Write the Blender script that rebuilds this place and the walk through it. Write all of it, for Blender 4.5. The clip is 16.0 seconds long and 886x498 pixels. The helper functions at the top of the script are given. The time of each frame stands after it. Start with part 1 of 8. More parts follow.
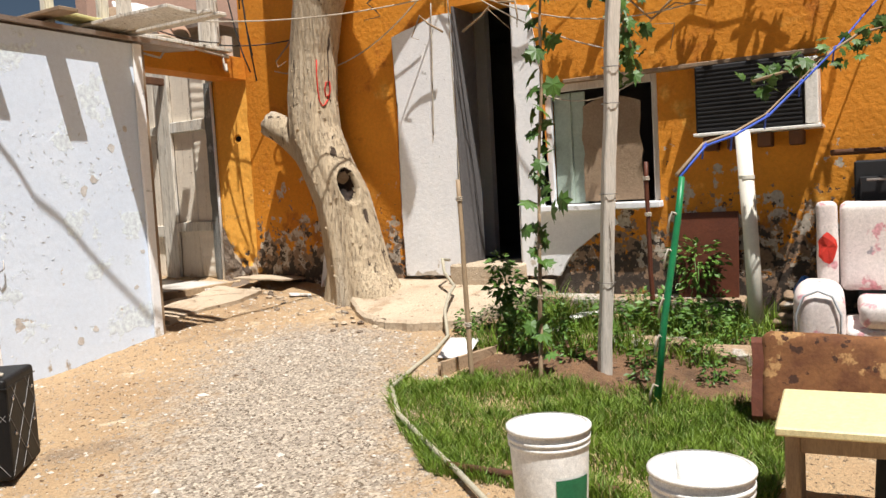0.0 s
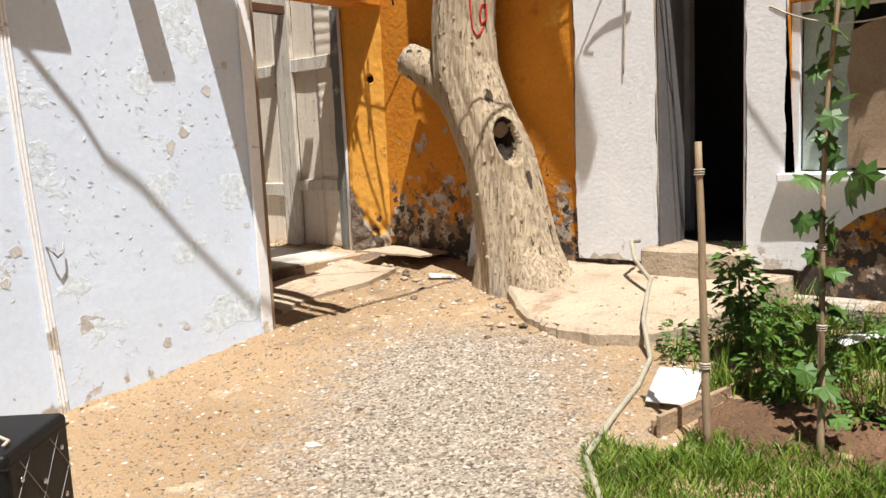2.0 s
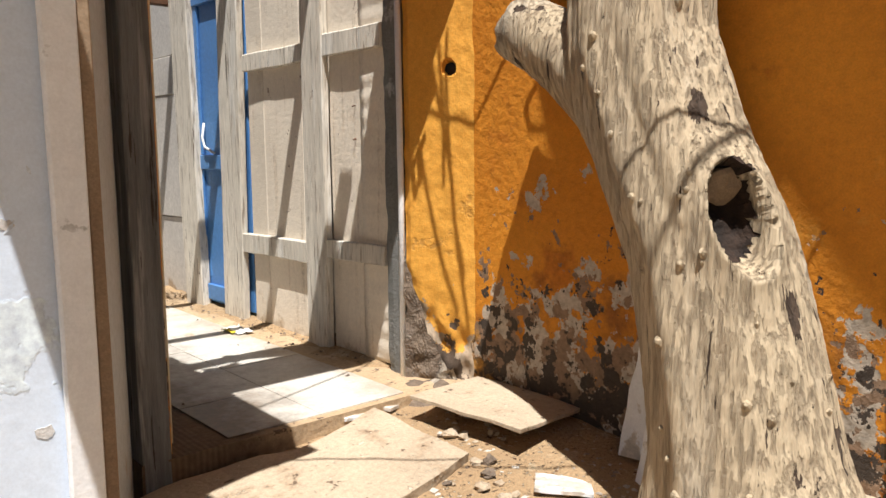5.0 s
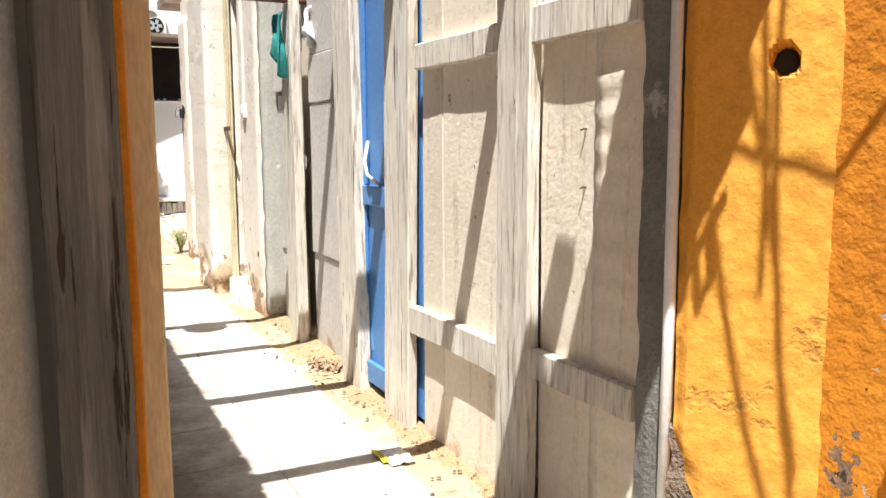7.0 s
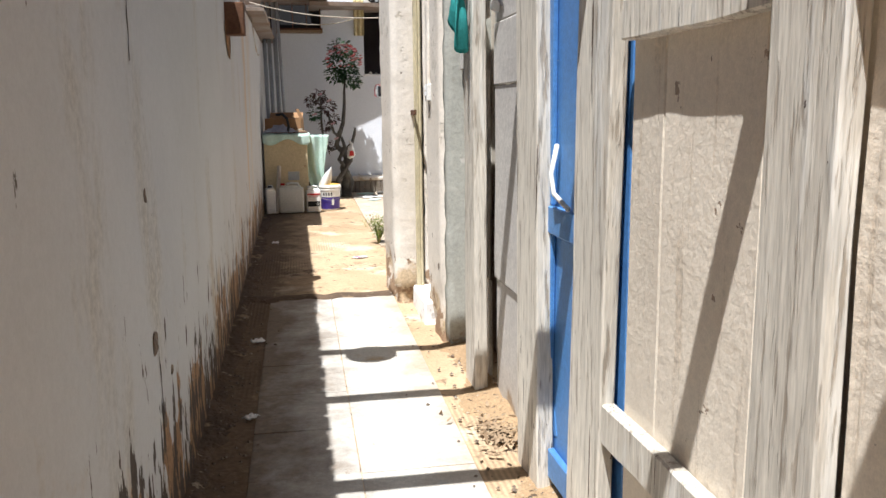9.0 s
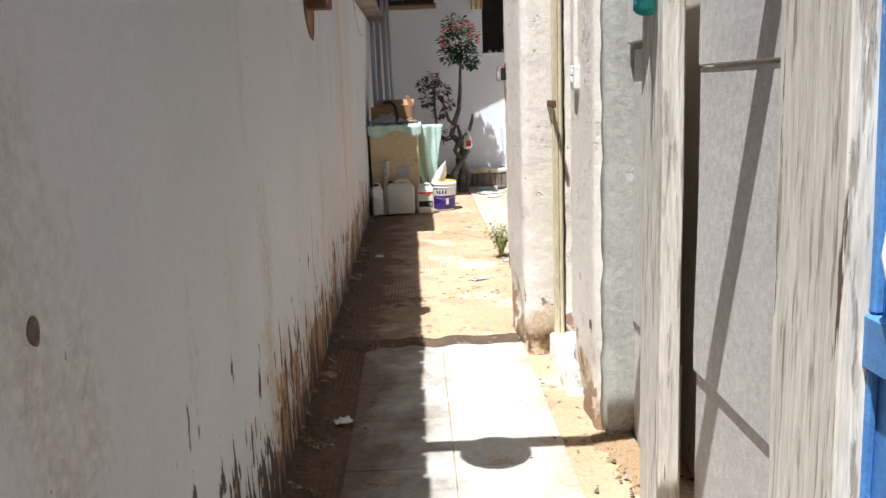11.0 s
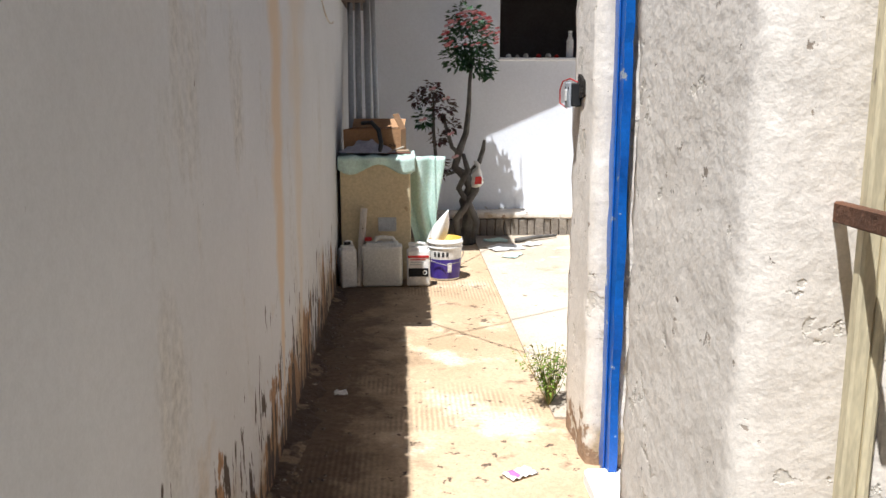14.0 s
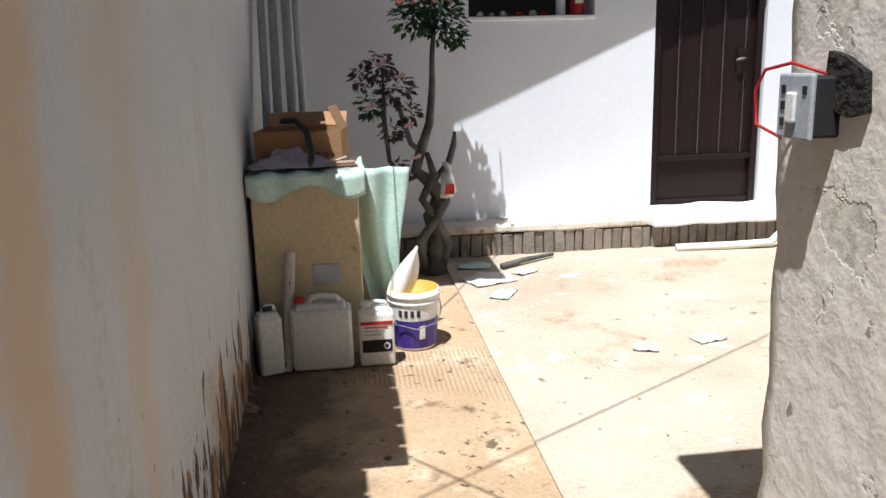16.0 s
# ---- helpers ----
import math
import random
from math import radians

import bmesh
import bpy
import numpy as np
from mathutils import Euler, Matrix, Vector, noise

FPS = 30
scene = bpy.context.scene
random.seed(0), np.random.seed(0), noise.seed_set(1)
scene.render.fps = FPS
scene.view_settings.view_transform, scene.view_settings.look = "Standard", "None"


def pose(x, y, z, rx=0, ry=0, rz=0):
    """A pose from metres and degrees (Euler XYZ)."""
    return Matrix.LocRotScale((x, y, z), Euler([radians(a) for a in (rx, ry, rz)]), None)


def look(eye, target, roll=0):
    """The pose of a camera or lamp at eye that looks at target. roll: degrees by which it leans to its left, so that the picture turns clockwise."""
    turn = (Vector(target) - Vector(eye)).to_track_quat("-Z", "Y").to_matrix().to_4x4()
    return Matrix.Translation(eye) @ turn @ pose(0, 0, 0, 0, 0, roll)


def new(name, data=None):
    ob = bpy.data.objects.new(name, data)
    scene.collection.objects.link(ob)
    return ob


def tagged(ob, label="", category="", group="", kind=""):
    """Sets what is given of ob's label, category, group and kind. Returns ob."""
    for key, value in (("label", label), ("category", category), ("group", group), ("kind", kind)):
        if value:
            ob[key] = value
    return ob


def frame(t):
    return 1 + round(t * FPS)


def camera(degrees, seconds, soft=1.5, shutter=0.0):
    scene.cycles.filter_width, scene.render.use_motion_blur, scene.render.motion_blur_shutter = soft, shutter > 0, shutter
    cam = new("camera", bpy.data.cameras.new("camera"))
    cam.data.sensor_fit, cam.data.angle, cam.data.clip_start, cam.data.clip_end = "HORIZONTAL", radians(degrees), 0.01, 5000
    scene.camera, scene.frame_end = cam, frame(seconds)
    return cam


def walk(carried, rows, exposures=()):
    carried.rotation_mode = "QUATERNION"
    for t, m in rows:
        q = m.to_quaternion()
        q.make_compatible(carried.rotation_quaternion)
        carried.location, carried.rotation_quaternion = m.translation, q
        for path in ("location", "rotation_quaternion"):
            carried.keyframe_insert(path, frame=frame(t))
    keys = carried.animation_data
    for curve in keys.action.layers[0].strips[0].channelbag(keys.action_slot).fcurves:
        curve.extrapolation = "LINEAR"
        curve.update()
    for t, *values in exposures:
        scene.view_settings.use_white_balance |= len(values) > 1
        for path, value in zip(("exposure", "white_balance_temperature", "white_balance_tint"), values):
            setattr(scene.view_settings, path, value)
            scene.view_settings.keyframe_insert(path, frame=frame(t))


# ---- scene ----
cam = camera(57.3, 16.0)
METRES, EYE, TILT, LEAN, TURN = 13.6, 1.5, 0.0, 0.0, -60.0
ROWS = [
    (0.0, 0.0, 0.0, 0.0, -0.22, -3.87, 3.19),
    (0.5, -0.0075, 0.0289, 0.0031, -0.7, -7.39, 3.56),
    (1.0, -0.0088, 0.0594, 0.0066, 5.78, -7.08, 3.6),
    (1.5, -0.0165, 0.0852, 0.004, 9.42, -7.2, 2.92),
    (2.0, -0.026, 0.1158, 0.0086, 9.02, -7.43, 2.58),
    (2.5, -0.0347, 0.1511, 0.0109, 15.46, -3.26, 1.37),
    (3.0, -0.0441, 0.1878, 0.0135, 16.46, -3.72, 0.79),
    (5.5, -0.0766, 0.3739, 0.0267, 19.0, -7.02, 0.43),
    (6.0, -0.0958, 0.4036, 0.0325, 22.05, -6.19, -0.38),
    (6.5, -0.1057, 0.433, 0.0343, 31.51, -6.82, 0.01),
    (7.0, -0.1169, 0.4538, 0.0358, 33.44, -7.54, 0.26),
    (7.5, -0.1322, 0.4716, 0.039, 33.2, -7.95, 1.19),
    (8.0, -0.1419, 0.4904, 0.0373, 35.91, -8.6, 1.73),
    (8.5, -0.1513, 0.5163, 0.0417, 44.75, -9.21, 1.29),
    (9.0, -0.1605, 0.526, 0.0444, 49.94, -9.77, 0.61),
    (9.5, -0.1798, 0.5402, 0.0469, 53.78, -10.16, 0.04),
    (10.0, -0.1974, 0.555, 0.0478, 55.32, -11.13, 1.08),
    (12.5, -0.3171, 0.6232, 0.0548, 60.69, -10.45, 1.76),
    (13.0, -0.3456, 0.6391, 0.057, 59.34, -8.75, 1.39),
    (13.5, -0.3751, 0.6597, 0.0566, 58.05, -9.81, 0.29),
    (14.0, -0.4101, 0.6754, 0.0559, 57.3, -10.73, 0.12),
    (14.5, -0.443, 0.6936, 0.0561, 56.64, -11.55, 0.66),
    (15.0, -0.4778, 0.7129, 0.0579, 55.7, -12.34, 1.35),
    (15.5, -0.5102, 0.7283, 0.0603, 53.27, -12.87, 1.6),
    (16.0, -0.5379, 0.7462, 0.0621, 52.6, -13.34, 1.57),
]
walk(cam, [(t, pose(0, 0, EYE, TILT, LEAN, TURN) @ pose(METRES * x, METRES * y, METRES * z, 90 + pitch, roll, yaw)) for t, x, y, z, yaw, pitch, roll in ROWS],
     [(0.0, 0.36, 6500, 10), (2.0, 0.36, 6500, 10), (3.2, 0.20, 6450, 10), (5.5, 0.52, 6480, 10), (7.0, 0.98, 6480, 10), (8.5, 0.58, 6250, 10), (9.0, 0.56, 6100, 10), (10.0, 0.56, 6000, 10), (12.5, 0.66, 5950, 10), (14.5, 0.58, 5950, 10), (15.5, 0.38, 5950, 10), (16.0, 0.36, 5950, 10)])

# ---- light ----
world = bpy.data.worlds.new("sky")
scene.world = world
world.use_nodes = True
wn = world.node_tree.nodes
sky = wn.new("ShaderNodeTexSky")
sky.sky_type = "NISHITA"
sky.sun_disc = False
SUN_WAY = Vector((0.225, 0.32, -1.0)).normalized()
sky.sun_elevation = math.asin(-SUN_WAY.z)
sky.sun_rotation = math.atan2(-SUN_WAY.x, -SUN_WAY.y)
wn["Background"].inputs["Strength"].default_value = 0.025
world.node_tree.links.new(sky.outputs[0], wn["Background"].inputs["Color"])
sun = new("sun", bpy.data.lights.new("sun", "SUN"))
sun.data.energy = 5.0 * 1.16
sun.data.angle = radians(0.53)
sun.data.color = (1.0, 0.965, 0.915)
sun.matrix_world = look(Vector((0, 0, 20)) - SUN_WAY * 12, (0, 0, 20))

# ---- materials ----


def mat(name, col, col2=None, scale=2.5, fine=45.0, rough=0.85, bump=0.25, bscale=60.0, metal=0.0, patches=(), stretch=(1, 1, 1), vary=0.0, dist=0.01, spec=0.4, grit=0.45):
    """Two-scale mottled surface with relief; patches are (colour, scale, threshold, softness, z_low, z_high, depth[, stretch])."""
    m = bpy.data.materials.new(name)
    m.use_nodes = True
    n, l = m.node_tree.nodes, m.node_tree.links
    b = n["Principled BSDF"]
    b.inputs["Roughness"].default_value = rough
    b.inputs["Metallic"].default_value = metal
    b.inputs["Specular IOR Level"].default_value = spec
    geo = n.new("ShaderNodeNewGeometry")
    mp = n.new("ShaderNodeMapping")
    mp.inputs["Scale"].default_value = stretch
    l.new(geo.outputs["Position"], mp.inputs["Vector"])
    pos = mp.outputs[0]
    if vary:
        info = n.new("ShaderNodeObjectInfo")
        off = n.new("ShaderNodeVectorMath")
        off.operation = "SCALE"
        off.inputs[0].default_value = (7.1, 5.3, 9.7)
        l.new(info.outputs["Random"], off.inputs["Scale"])
        ad = n.new("ShaderNodeVectorMath")
        l.new(pos, ad.inputs[0])
        l.new(off.outputs[0], ad.inputs[1])
        pos = ad.outputs[0]

    def noisy(s, detail=4.0, r=0.6, own=None):
        t = n.new("ShaderNodeTexNoise")
        t.inputs["Scale"].default_value = s
        t.inputs["Detail"].default_value = detail
        t.inputs["Roughness"].default_value = r
        src = pos
        if own:
            shape = n.new("ShaderNodeMapping")
            shape.inputs["Scale"].default_value = own
            l.new(geo.outputs["Position"], shape.inputs["Vector"])
            src = shape.outputs[0]
        l.new(src, t.inputs["Vector"])
        return t.outputs["Fac"]

    def ranged(sock, a, c, to0=0.0, to1=1.0):
        r = n.new("ShaderNodeMapRange")
        r.inputs["From Min"].default_value, r.inputs["From Max"].default_value = a, c
        r.inputs["To Min"].default_value, r.inputs["To Max"].default_value = to0, to1
        l.new(sock, r.inputs["Value"])
        return r.outputs[0]

    def mixed(f, a, c, mode="MIX"):
        x = n.new("ShaderNodeMix")
        x.data_type, x.blend_type = "RGBA", mode
        for sock, v in ((x.inputs[0], f), (x.inputs[6], a), (x.inputs[7], c)):
            if isinstance(v, bpy.types.NodeSocket):
                l.new(v, sock)
            elif isinstance(v, float):
                sock.default_value = v
            else:
                sock.default_value = (*v, 1)
        return x.outputs[2]

    def calc(op, a, c):
        x = n.new("ShaderNodeMath")
        x.operation = op
        for sock, v in ((x.inputs[0], a), (x.inputs[1], c)):
            if isinstance(v, bpy.types.NodeSocket):
                l.new(v, sock)
            else:
                sock.default_value = v
        return x.outputs[0]

    col2 = col2 or tuple(c * 0.78 for c in col)
    big, small = noisy(scale), noisy(fine, 3.0, 0.65)
    c = mixed(ranged(big, 0.35, 0.68), col, col2)
    c = mixed(grit, c, mixed(ranged(small, 0.3, 0.7), (0.66, 0.66, 0.66), (1.22, 1.22, 1.22)), "MULTIPLY")
    c = mixed(grit * 0.8, c, mixed(ranged(noisy(fine * 4.0, 2.0, 0.7), 0.3, 0.7), (0.70, 0.70, 0.70), (1.24, 1.24, 1.24)), "MULTIPLY")
    h = noisy(bscale, 4.0, 0.6)
    if vary:
        c = mixed(1.0, c, mixed(info.outputs["Random"], (1 - vary,) * 3, (1 + vary * 0.6,) * 3), "MULTIPLY")
    for pc, ps, th, soft, z0, z1, depth, *own in patches:
        f = noisy(ps, 6.0, 0.62, own[0] if own else None)
        if z1 > z0:
            sep = n.new("ShaderNodeSeparateXYZ")
            l.new(geo.outputs["Position"], sep.inputs[0])
            f = calc("ADD", f, ranged(sep.outputs["Z"], z0, z1, 0.13, -0.42))
        f = ranged(f, th, th + soft)
        pm = mixed(ranged(small, 0.3, 0.7), tuple(v * 0.7 for v in pc), tuple(min(1, v * 1.2) for v in pc))
        c = mixed(f, c, pm)
        h = calc("SUBTRACT", h, calc("MULTIPLY", f, depth))
    l.new(c, b.inputs["Base Color"])
    if bump:
        bp = n.new("ShaderNodeBump")
        bp.inputs["Strength"].default_value = bump
        bp.inputs["Distance"].default_value = dist
        l.new(h, bp.inputs["Height"])
        l.new(bp.outputs[0], b.inputs["Normal"])
    return m


# low patches: broken plaster, with dark ones increased to deepen the tree's shade
ORANGE = mat("orange_paint", (0.70, 0.275, 0.022), (0.61, 0.222, 0.016), 1.6, 35, 0.8, 0.4, 26, patches=(
    ((0.50, 0.165, 0.014), 2.6, 0.58, 0.08, 0, 0, 0.0), ((0.34, 0.125, 0.02), 4.0, 0.47, 0.14, 0.7, 2.3, 0.0), ((0.50, 0.43, 0.35), 6.0, 0.555, 0.012, 0.8, 2.9, 0.8), ((0.26, 0.17, 0.11), 11.0, 0.55, 0.012, 0.75, 2.6, 0.9), ((0.06, 0.045, 0.035), 14.0, 0.565, 0.012, 0.75, 2.4, 1.0), ((0.74, 0.36, 0.06), 2.2, 0.62, 0.08, 0, 0, 0.0)), dist=0.02, grit=0.3)
WHITEWASH = mat("white_wash", (0.88, 0.88, 0.89), (0.80, 0.81, 0.83), 2.0, 30, 0.85, 0.18, 40, patches=(
    ((0.56, 0.50, 0.43), 6.0, 0.63, 0.04, 0.8, 1.4, 0.4), ((0.62, 0.62, 0.62), 5.0, 0.66, 0.02, 0, 0, 0.6), ((0.40, 0.37, 0.34), 16.0, 0.715, 0.02, 0, 0, 0.8)), dist=0.015, grit=0.15)
LEFTWALL = mat("old_white_plaster", (0.585, 0.59, 0.59), (0.53, 0.535, 0.535), 1.1, 40, 0.85, 0.16, 9, patches=(
    ((0.52, 0.50, 0.46), 2.4, 0.56, 0.12, 0, 0, 0.0, (1, 1, 0.35)), ((0.46, 0.35, 0.23), 1.8, 0.48, 0.16, 0.86, 2.2, 0.1), ((0.32, 0.185, 0.095), 4.0, 0.535, 0.02, 0.86, 2.0, 0.9, (1, 1, 0.6)), ((0.07, 0.05, 0.038), 16.0, 0.575, 0.015, 0.86, 2.5, 1.0, (1, 1, 0.28)), ((0.15, 0.13, 0.11), 24.0, 0.715, 0.012, 0, 0, 1.0, (1, 1, 0.30)), ((0.30, 0.28, 0.26), 4.2, 0.715, 0.01, 0, 0, 0.8)), dist=0.012, grit=0.12)
BLUEPAINT = mat("pale_blue_paint", (0.71, 0.80, 0.93), (0.65, 0.745, 0.885), 1.2, 30, 0.6, 0.30, 11, patches=(
    ((0.70, 0.79, 0.925), 2.6, 0.60, 0.02, 0, 0, -0.4), ((0.66, 0.75, 0.88), 6.0, 0.655, 0.012, 0, 0, 0.9), ((0.54, 0.50, 0.46), 3.4, 0.70, 0.012, 0.3, 4.0, 0.8), ((0.46, 0.39, 0.31), 9.0, 0.585, 0.06, 0.30, 1.15, 0.5, (1, 1, 0.6))), dist=0.010, grit=0.15)
GATEPAINT = mat("grey_cream_sheet", (0.50, 0.53, 0.56), (0.45, 0.48, 0.50), 1.5, 40, 0.6, 0.15, 30, patches=(((0.36, 0.25, 0.16), 3.0, 0.63, 0.08, 0.7, 1.6, 0.2),))
CREAM = mat("cream_board", (0.82, 0.735, 0.615), (0.74, 0.655, 0.545), 2.0, 50, 0.7, 0.3, 40, patches=(
    ((0.70, 0.60, 0.48), 30.0, 0.57, 0.10, 0, 0, 0.2, (1, 1, 0.05)), ((0.36, 0.27, 0.20), 9.0, 0.69, 0.012, 0, 0, 0.6), ((0.14, 0.10, 0.07), 30.0, 0.725, 0.012, 0, 0, 1.0, (1, 1, 0.4)), ((0.45, 0.32, 0.19), 4.0, 0.56, 0.12, 0.7, 1.5, 0.1)), vary=0.10, grit=0.22)
POSTWOOD = mat("weathered_painted_wood", (0.74, 0.69, 0.60), (0.62, 0.57, 0.49), 3.0, 40, 0.8, 0.55, 34, stretch=(1, 1, 0.09), patches=(
    ((0.70, 0.67, 0.61), 6.0, 0.55, 0.04, 0, 0, -0.3), ((0.42, 0.36, 0.29), 55.0, 0.55, 0.08, 0, 0, 0.5), ((0.12, 0.085, 0.06), 30.0, 0.655, 0.015, 0, 0, 1.0, (1, 1, 0.05)), ((0.10, 0.07, 0.05), 34.0, 0.715, 0.015, 0, 0, 1.0, (1, 1, 0.5))), vary=0.10)
GREYWOOD = mat("grey_old_wood", (0.20, 0.20, 0.205), (0.10, 0.10, 0.10), 9.0, 60, 0.85, 0.7, 35, stretch=(2.2, 2.2, 0.12), patches=(
    ((0.26, 0.255, 0.25), 8.0, 0.58, 0.06, 0, 0, -0.2), ((0.05, 0.04, 0.035), 30.0, 0.60, 0.03, 0, 0, 0.8)))
TREEWOOD = mat("bare_trunk_wood", (0.52, 0.415, 0.28), (0.43, 0.335, 0.225), 2.0, 40, 0.8, 1.0, 40, stretch=(1, 1, 0.10), patches=(
    ((0.54, 0.48, 0.385), 2.0, 0.52, 0.18, 0, 0, -0.1), ((0.37, 0.28, 0.185), 60.0, 0.49, 0.22, 0, 0, 0.7), ((0.30, 0.225, 0.15), 2.0, 0.57, 0.16, 0, 0, 0.2, (1, 1, 0.6)), ((0.07, 0.045, 0.03), 11.0, 0.625, 0.006, 0, 0, 1.6, (1, 1, 0.025)), ((0.07, 0.045, 0.03), 26.0, 0.65, 0.008, 0, 0, 1.4, (1, 1, 0.035)), ((0.10, 0.065, 0.045), 24.0, 0.725, 0.012, 0, 0, 1.0, (1, 1, 0.6))), dist=0.012, grit=0.4)
# near-black brown for the trunk's hollow and the stub's broken end
DARKWOOD = mat("dark_hollow_wood", (0.045, 0.025, 0.016), (0.015, 0.010, 0.008), 14, 60, 0.9, 1.0, 30)
BLUEDOOR = mat("blue_door_paint", (0.10, 0.27, 0.58), (0.08, 0.22, 0.52), 2.0, 40, 0.45, 0.12, 40, patches=(((0.35, 0.45, 0.60), 14.0, 0.69, 0.02, 0, 0, 0.4),))
DEEPBLUE = mat("deep_blue_paint", (0.012, 0.13, 0.50), (0.012, 0.095, 0.42), 3.0, 40, 0.35, 0.15, 40, patches=(((0.45, 0.47, 0.48), 11.0, 0.64, 0.02, 0, 0, 0.5),))
CONCRETE = mat("rough_concrete", (0.52, 0.47, 0.40), (0.42, 0.38, 0.33), 1.8, 50, 0.9, 0.45, 40, patches=(((0.34, 0.24, 0.15), 4.0, 0.57, 0.06, 0.75, 1.5, 0.8),), dist=0.02)
PILLARGREY = mat("grey_green_plaster", (0.44, 0.44, 0.39), (0.39, 0.39, 0.35), 1.5, 60, 0.9, 0.5, 24, patches=(((0.56, 0.54, 0.49), 7.0, 0.66, 0.012, 0, 0, 0.5), ((0.20, 0.18, 0.15), 28.0, 0.70, 0.015, 0, 0, 0.9), ((0.30, 0.25, 0.19), 5.0, 0.56, 0.05, 0.85, 1.6, 0.7)), dist=0.008)
PILLARWHITE = mat("cream_lime_plaster", (0.80, 0.74, 0.66), (0.72, 0.65, 0.56), 1.3, 45, 0.9, 0.32, 22, grit=0.25, patches=(((0.54, 0.42, 0.28), 3.0, 0.50, 0.10, 0.85, 1.8, 0.1), ((0.33, 0.22, 0.14), 7.0, 0.50, 0.03, 0.85, 1.5, 0.9), ((0.66, 0.60, 0.51), 5.0, 0.60, 0.02, 0, 0, 0.9), ((0.36, 0.30, 0.24), 14.0, 0.675, 0.012, 0, 0, 1.2), ((0.22, 0.17, 0.13), 30.0, 0.70, 0.015, 0, 0, 1.0)), dist=0.014)
SOIL = mat("soil", (0.21, 0.115, 0.06), (0.11, 0.062, 0.034), 5.0, 60, 0.95, 1.0, 40, dist=0.03, patches=(((0.40, 0.31, 0.22), 26.0, 0.64, 0.03, 0, 0, -0.4), ((0.05, 0.035, 0.022), 9.0, 0.60, 0.05, 0, 0, 0.5)))
TILE = mat("pale_floor_tile", (0.64, 0.62, 0.57), (0.57, 0.54, 0.49), 3.0, 50, 0.45, 0.08, 30, vary=0.06, patches=(((0.48, 0.33, 0.18), 2.6, 0.62, 0.10, 0, 0, 0.0), ((0.22, 0.15, 0.09), 6.0, 0.67, 0.05, 0, 0, -0.4)))
SLAB = mat("dusty_concrete_floor", (0.52, 0.385, 0.245), (0.42, 0.295, 0.175), 1.4, 60, 0.9, 0.6, 40, patches=(((0.64, 0.52, 0.37), 2.1, 0.55, 0.10, 0, 0, 0.0), ((0.24, 0.155, 0.095), 5.2, 0.60, 0.09, 0, 0, 0.3), ((0.12, 0.08, 0.055), 19.0, 0.63, 0.02, 0, 0, 0.5), ((0.16, 0.11, 0.07), 2.0, 0.665, 0.015, 0, 0, 0.5)))
YARDSLAB = mat("pale_screed", (0.54, 0.46, 0.36), (0.44, 0.36, 0.27), 1.2, 60, 0.9, 0.4, 40, patches=(((0.42, 0.32, 0.22), 2.4, 0.58, 0.08, 0, 0, 0.1), ((0.60, 0.54, 0.45), 5.0, 0.60, 0.05, 0, 0, 0.0), ((0.24, 0.17, 0.11), 12.0, 0.66, 0.03, 0, 0, 0.3)))
ENDWALL = mat("white_house_wall", (0.80, 0.83, 0.88), (0.75, 0.78, 0.84), 1.0, 40, 0.85, 0.15, 40, patches=(((0.62, 0.57, 0.5), 6.0, 0.60, 0.05, 1.1, 1.6, 0.2),), grit=0.12)
# black things, and painted deep shade in the lane doorway and pier hole
BLACK = mat("black_and_deep_shade", (0.02, 0.02, 0.022), None, 3, 30, 0.9, 0.0)
BROWNDOOR = mat("dark_brown_steel", (0.020, 0.010, 0.009), (0.016, 0.008, 0.007), 2.0, 40, 0.45, 0.1, 60, spec=0.2)
BLOCK = mat("grey_block", (0.30, 0.26, 0.21), (0.22, 0.19, 0.16), 6.0, 60, 0.95, 0.9, 50, vary=0.12, dist=0.015)

# ---- building helpers ----


def thing(name, label, category, group="", kind="", loc=(0, 0, 0), rz=0.0, tilt=(0.0, 0.0)):
    ob = new(name)
    ob.empty_display_size = 0.1
    ob.matrix_world = pose(*loc, tilt[0], tilt[1], rz)
    return tagged(ob, label, category, group, kind)


def linked(name, bm, material, smooth=False):
    me = bpy.data.meshes.new(name)
    bmesh.ops.recalc_face_normals(bm, faces=bm.faces)
    bm.to_mesh(me)
    bm.free()
    if smooth:
        for p in me.polygons:
            p.use_smooth = True
    me.materials.append(material)
    return new(name, me)


def part(name, bm, material, parent=None, label="", smooth=False):
    ob = linked(name, bm, material, smooth)
    ob.parent = parent
    return tagged(ob, label)


def solo(name, bm, material, label="", category="", kind="", smooth=False, group=""):
    return tagged(linked(name, bm, material, smooth), label, category, group, kind)


def box(x0, x1, y0, y1, z0, z1, bevel=0.0, m=None, bm=None, cuts=0, seg=1):
    bm = bm or bmesh.new()
    t = Matrix.Translation(((x0 + x1) / 2, (y0 + y1) / 2, (z0 + z1) / 2)) @ Matrix.Diagonal((abs(x1 - x0), abs(y1 - y0), abs(z1 - z0), 1))
    vs = bmesh.ops.create_cube(bm, size=1, matrix=(m or Matrix()) @ t)["verts"]
    es = list({e for v in vs for e in v.link_edges})
    if bevel:
        bmesh.ops.bevel(bm, geom=es, offset=bevel, segments=seg, affect="EDGES", profile=0.5)
    if cuts:
        bmesh.ops.subdivide_edges(bm, edges=bm.edges[:], cuts=cuts, use_grid_fill=True)
    return bm


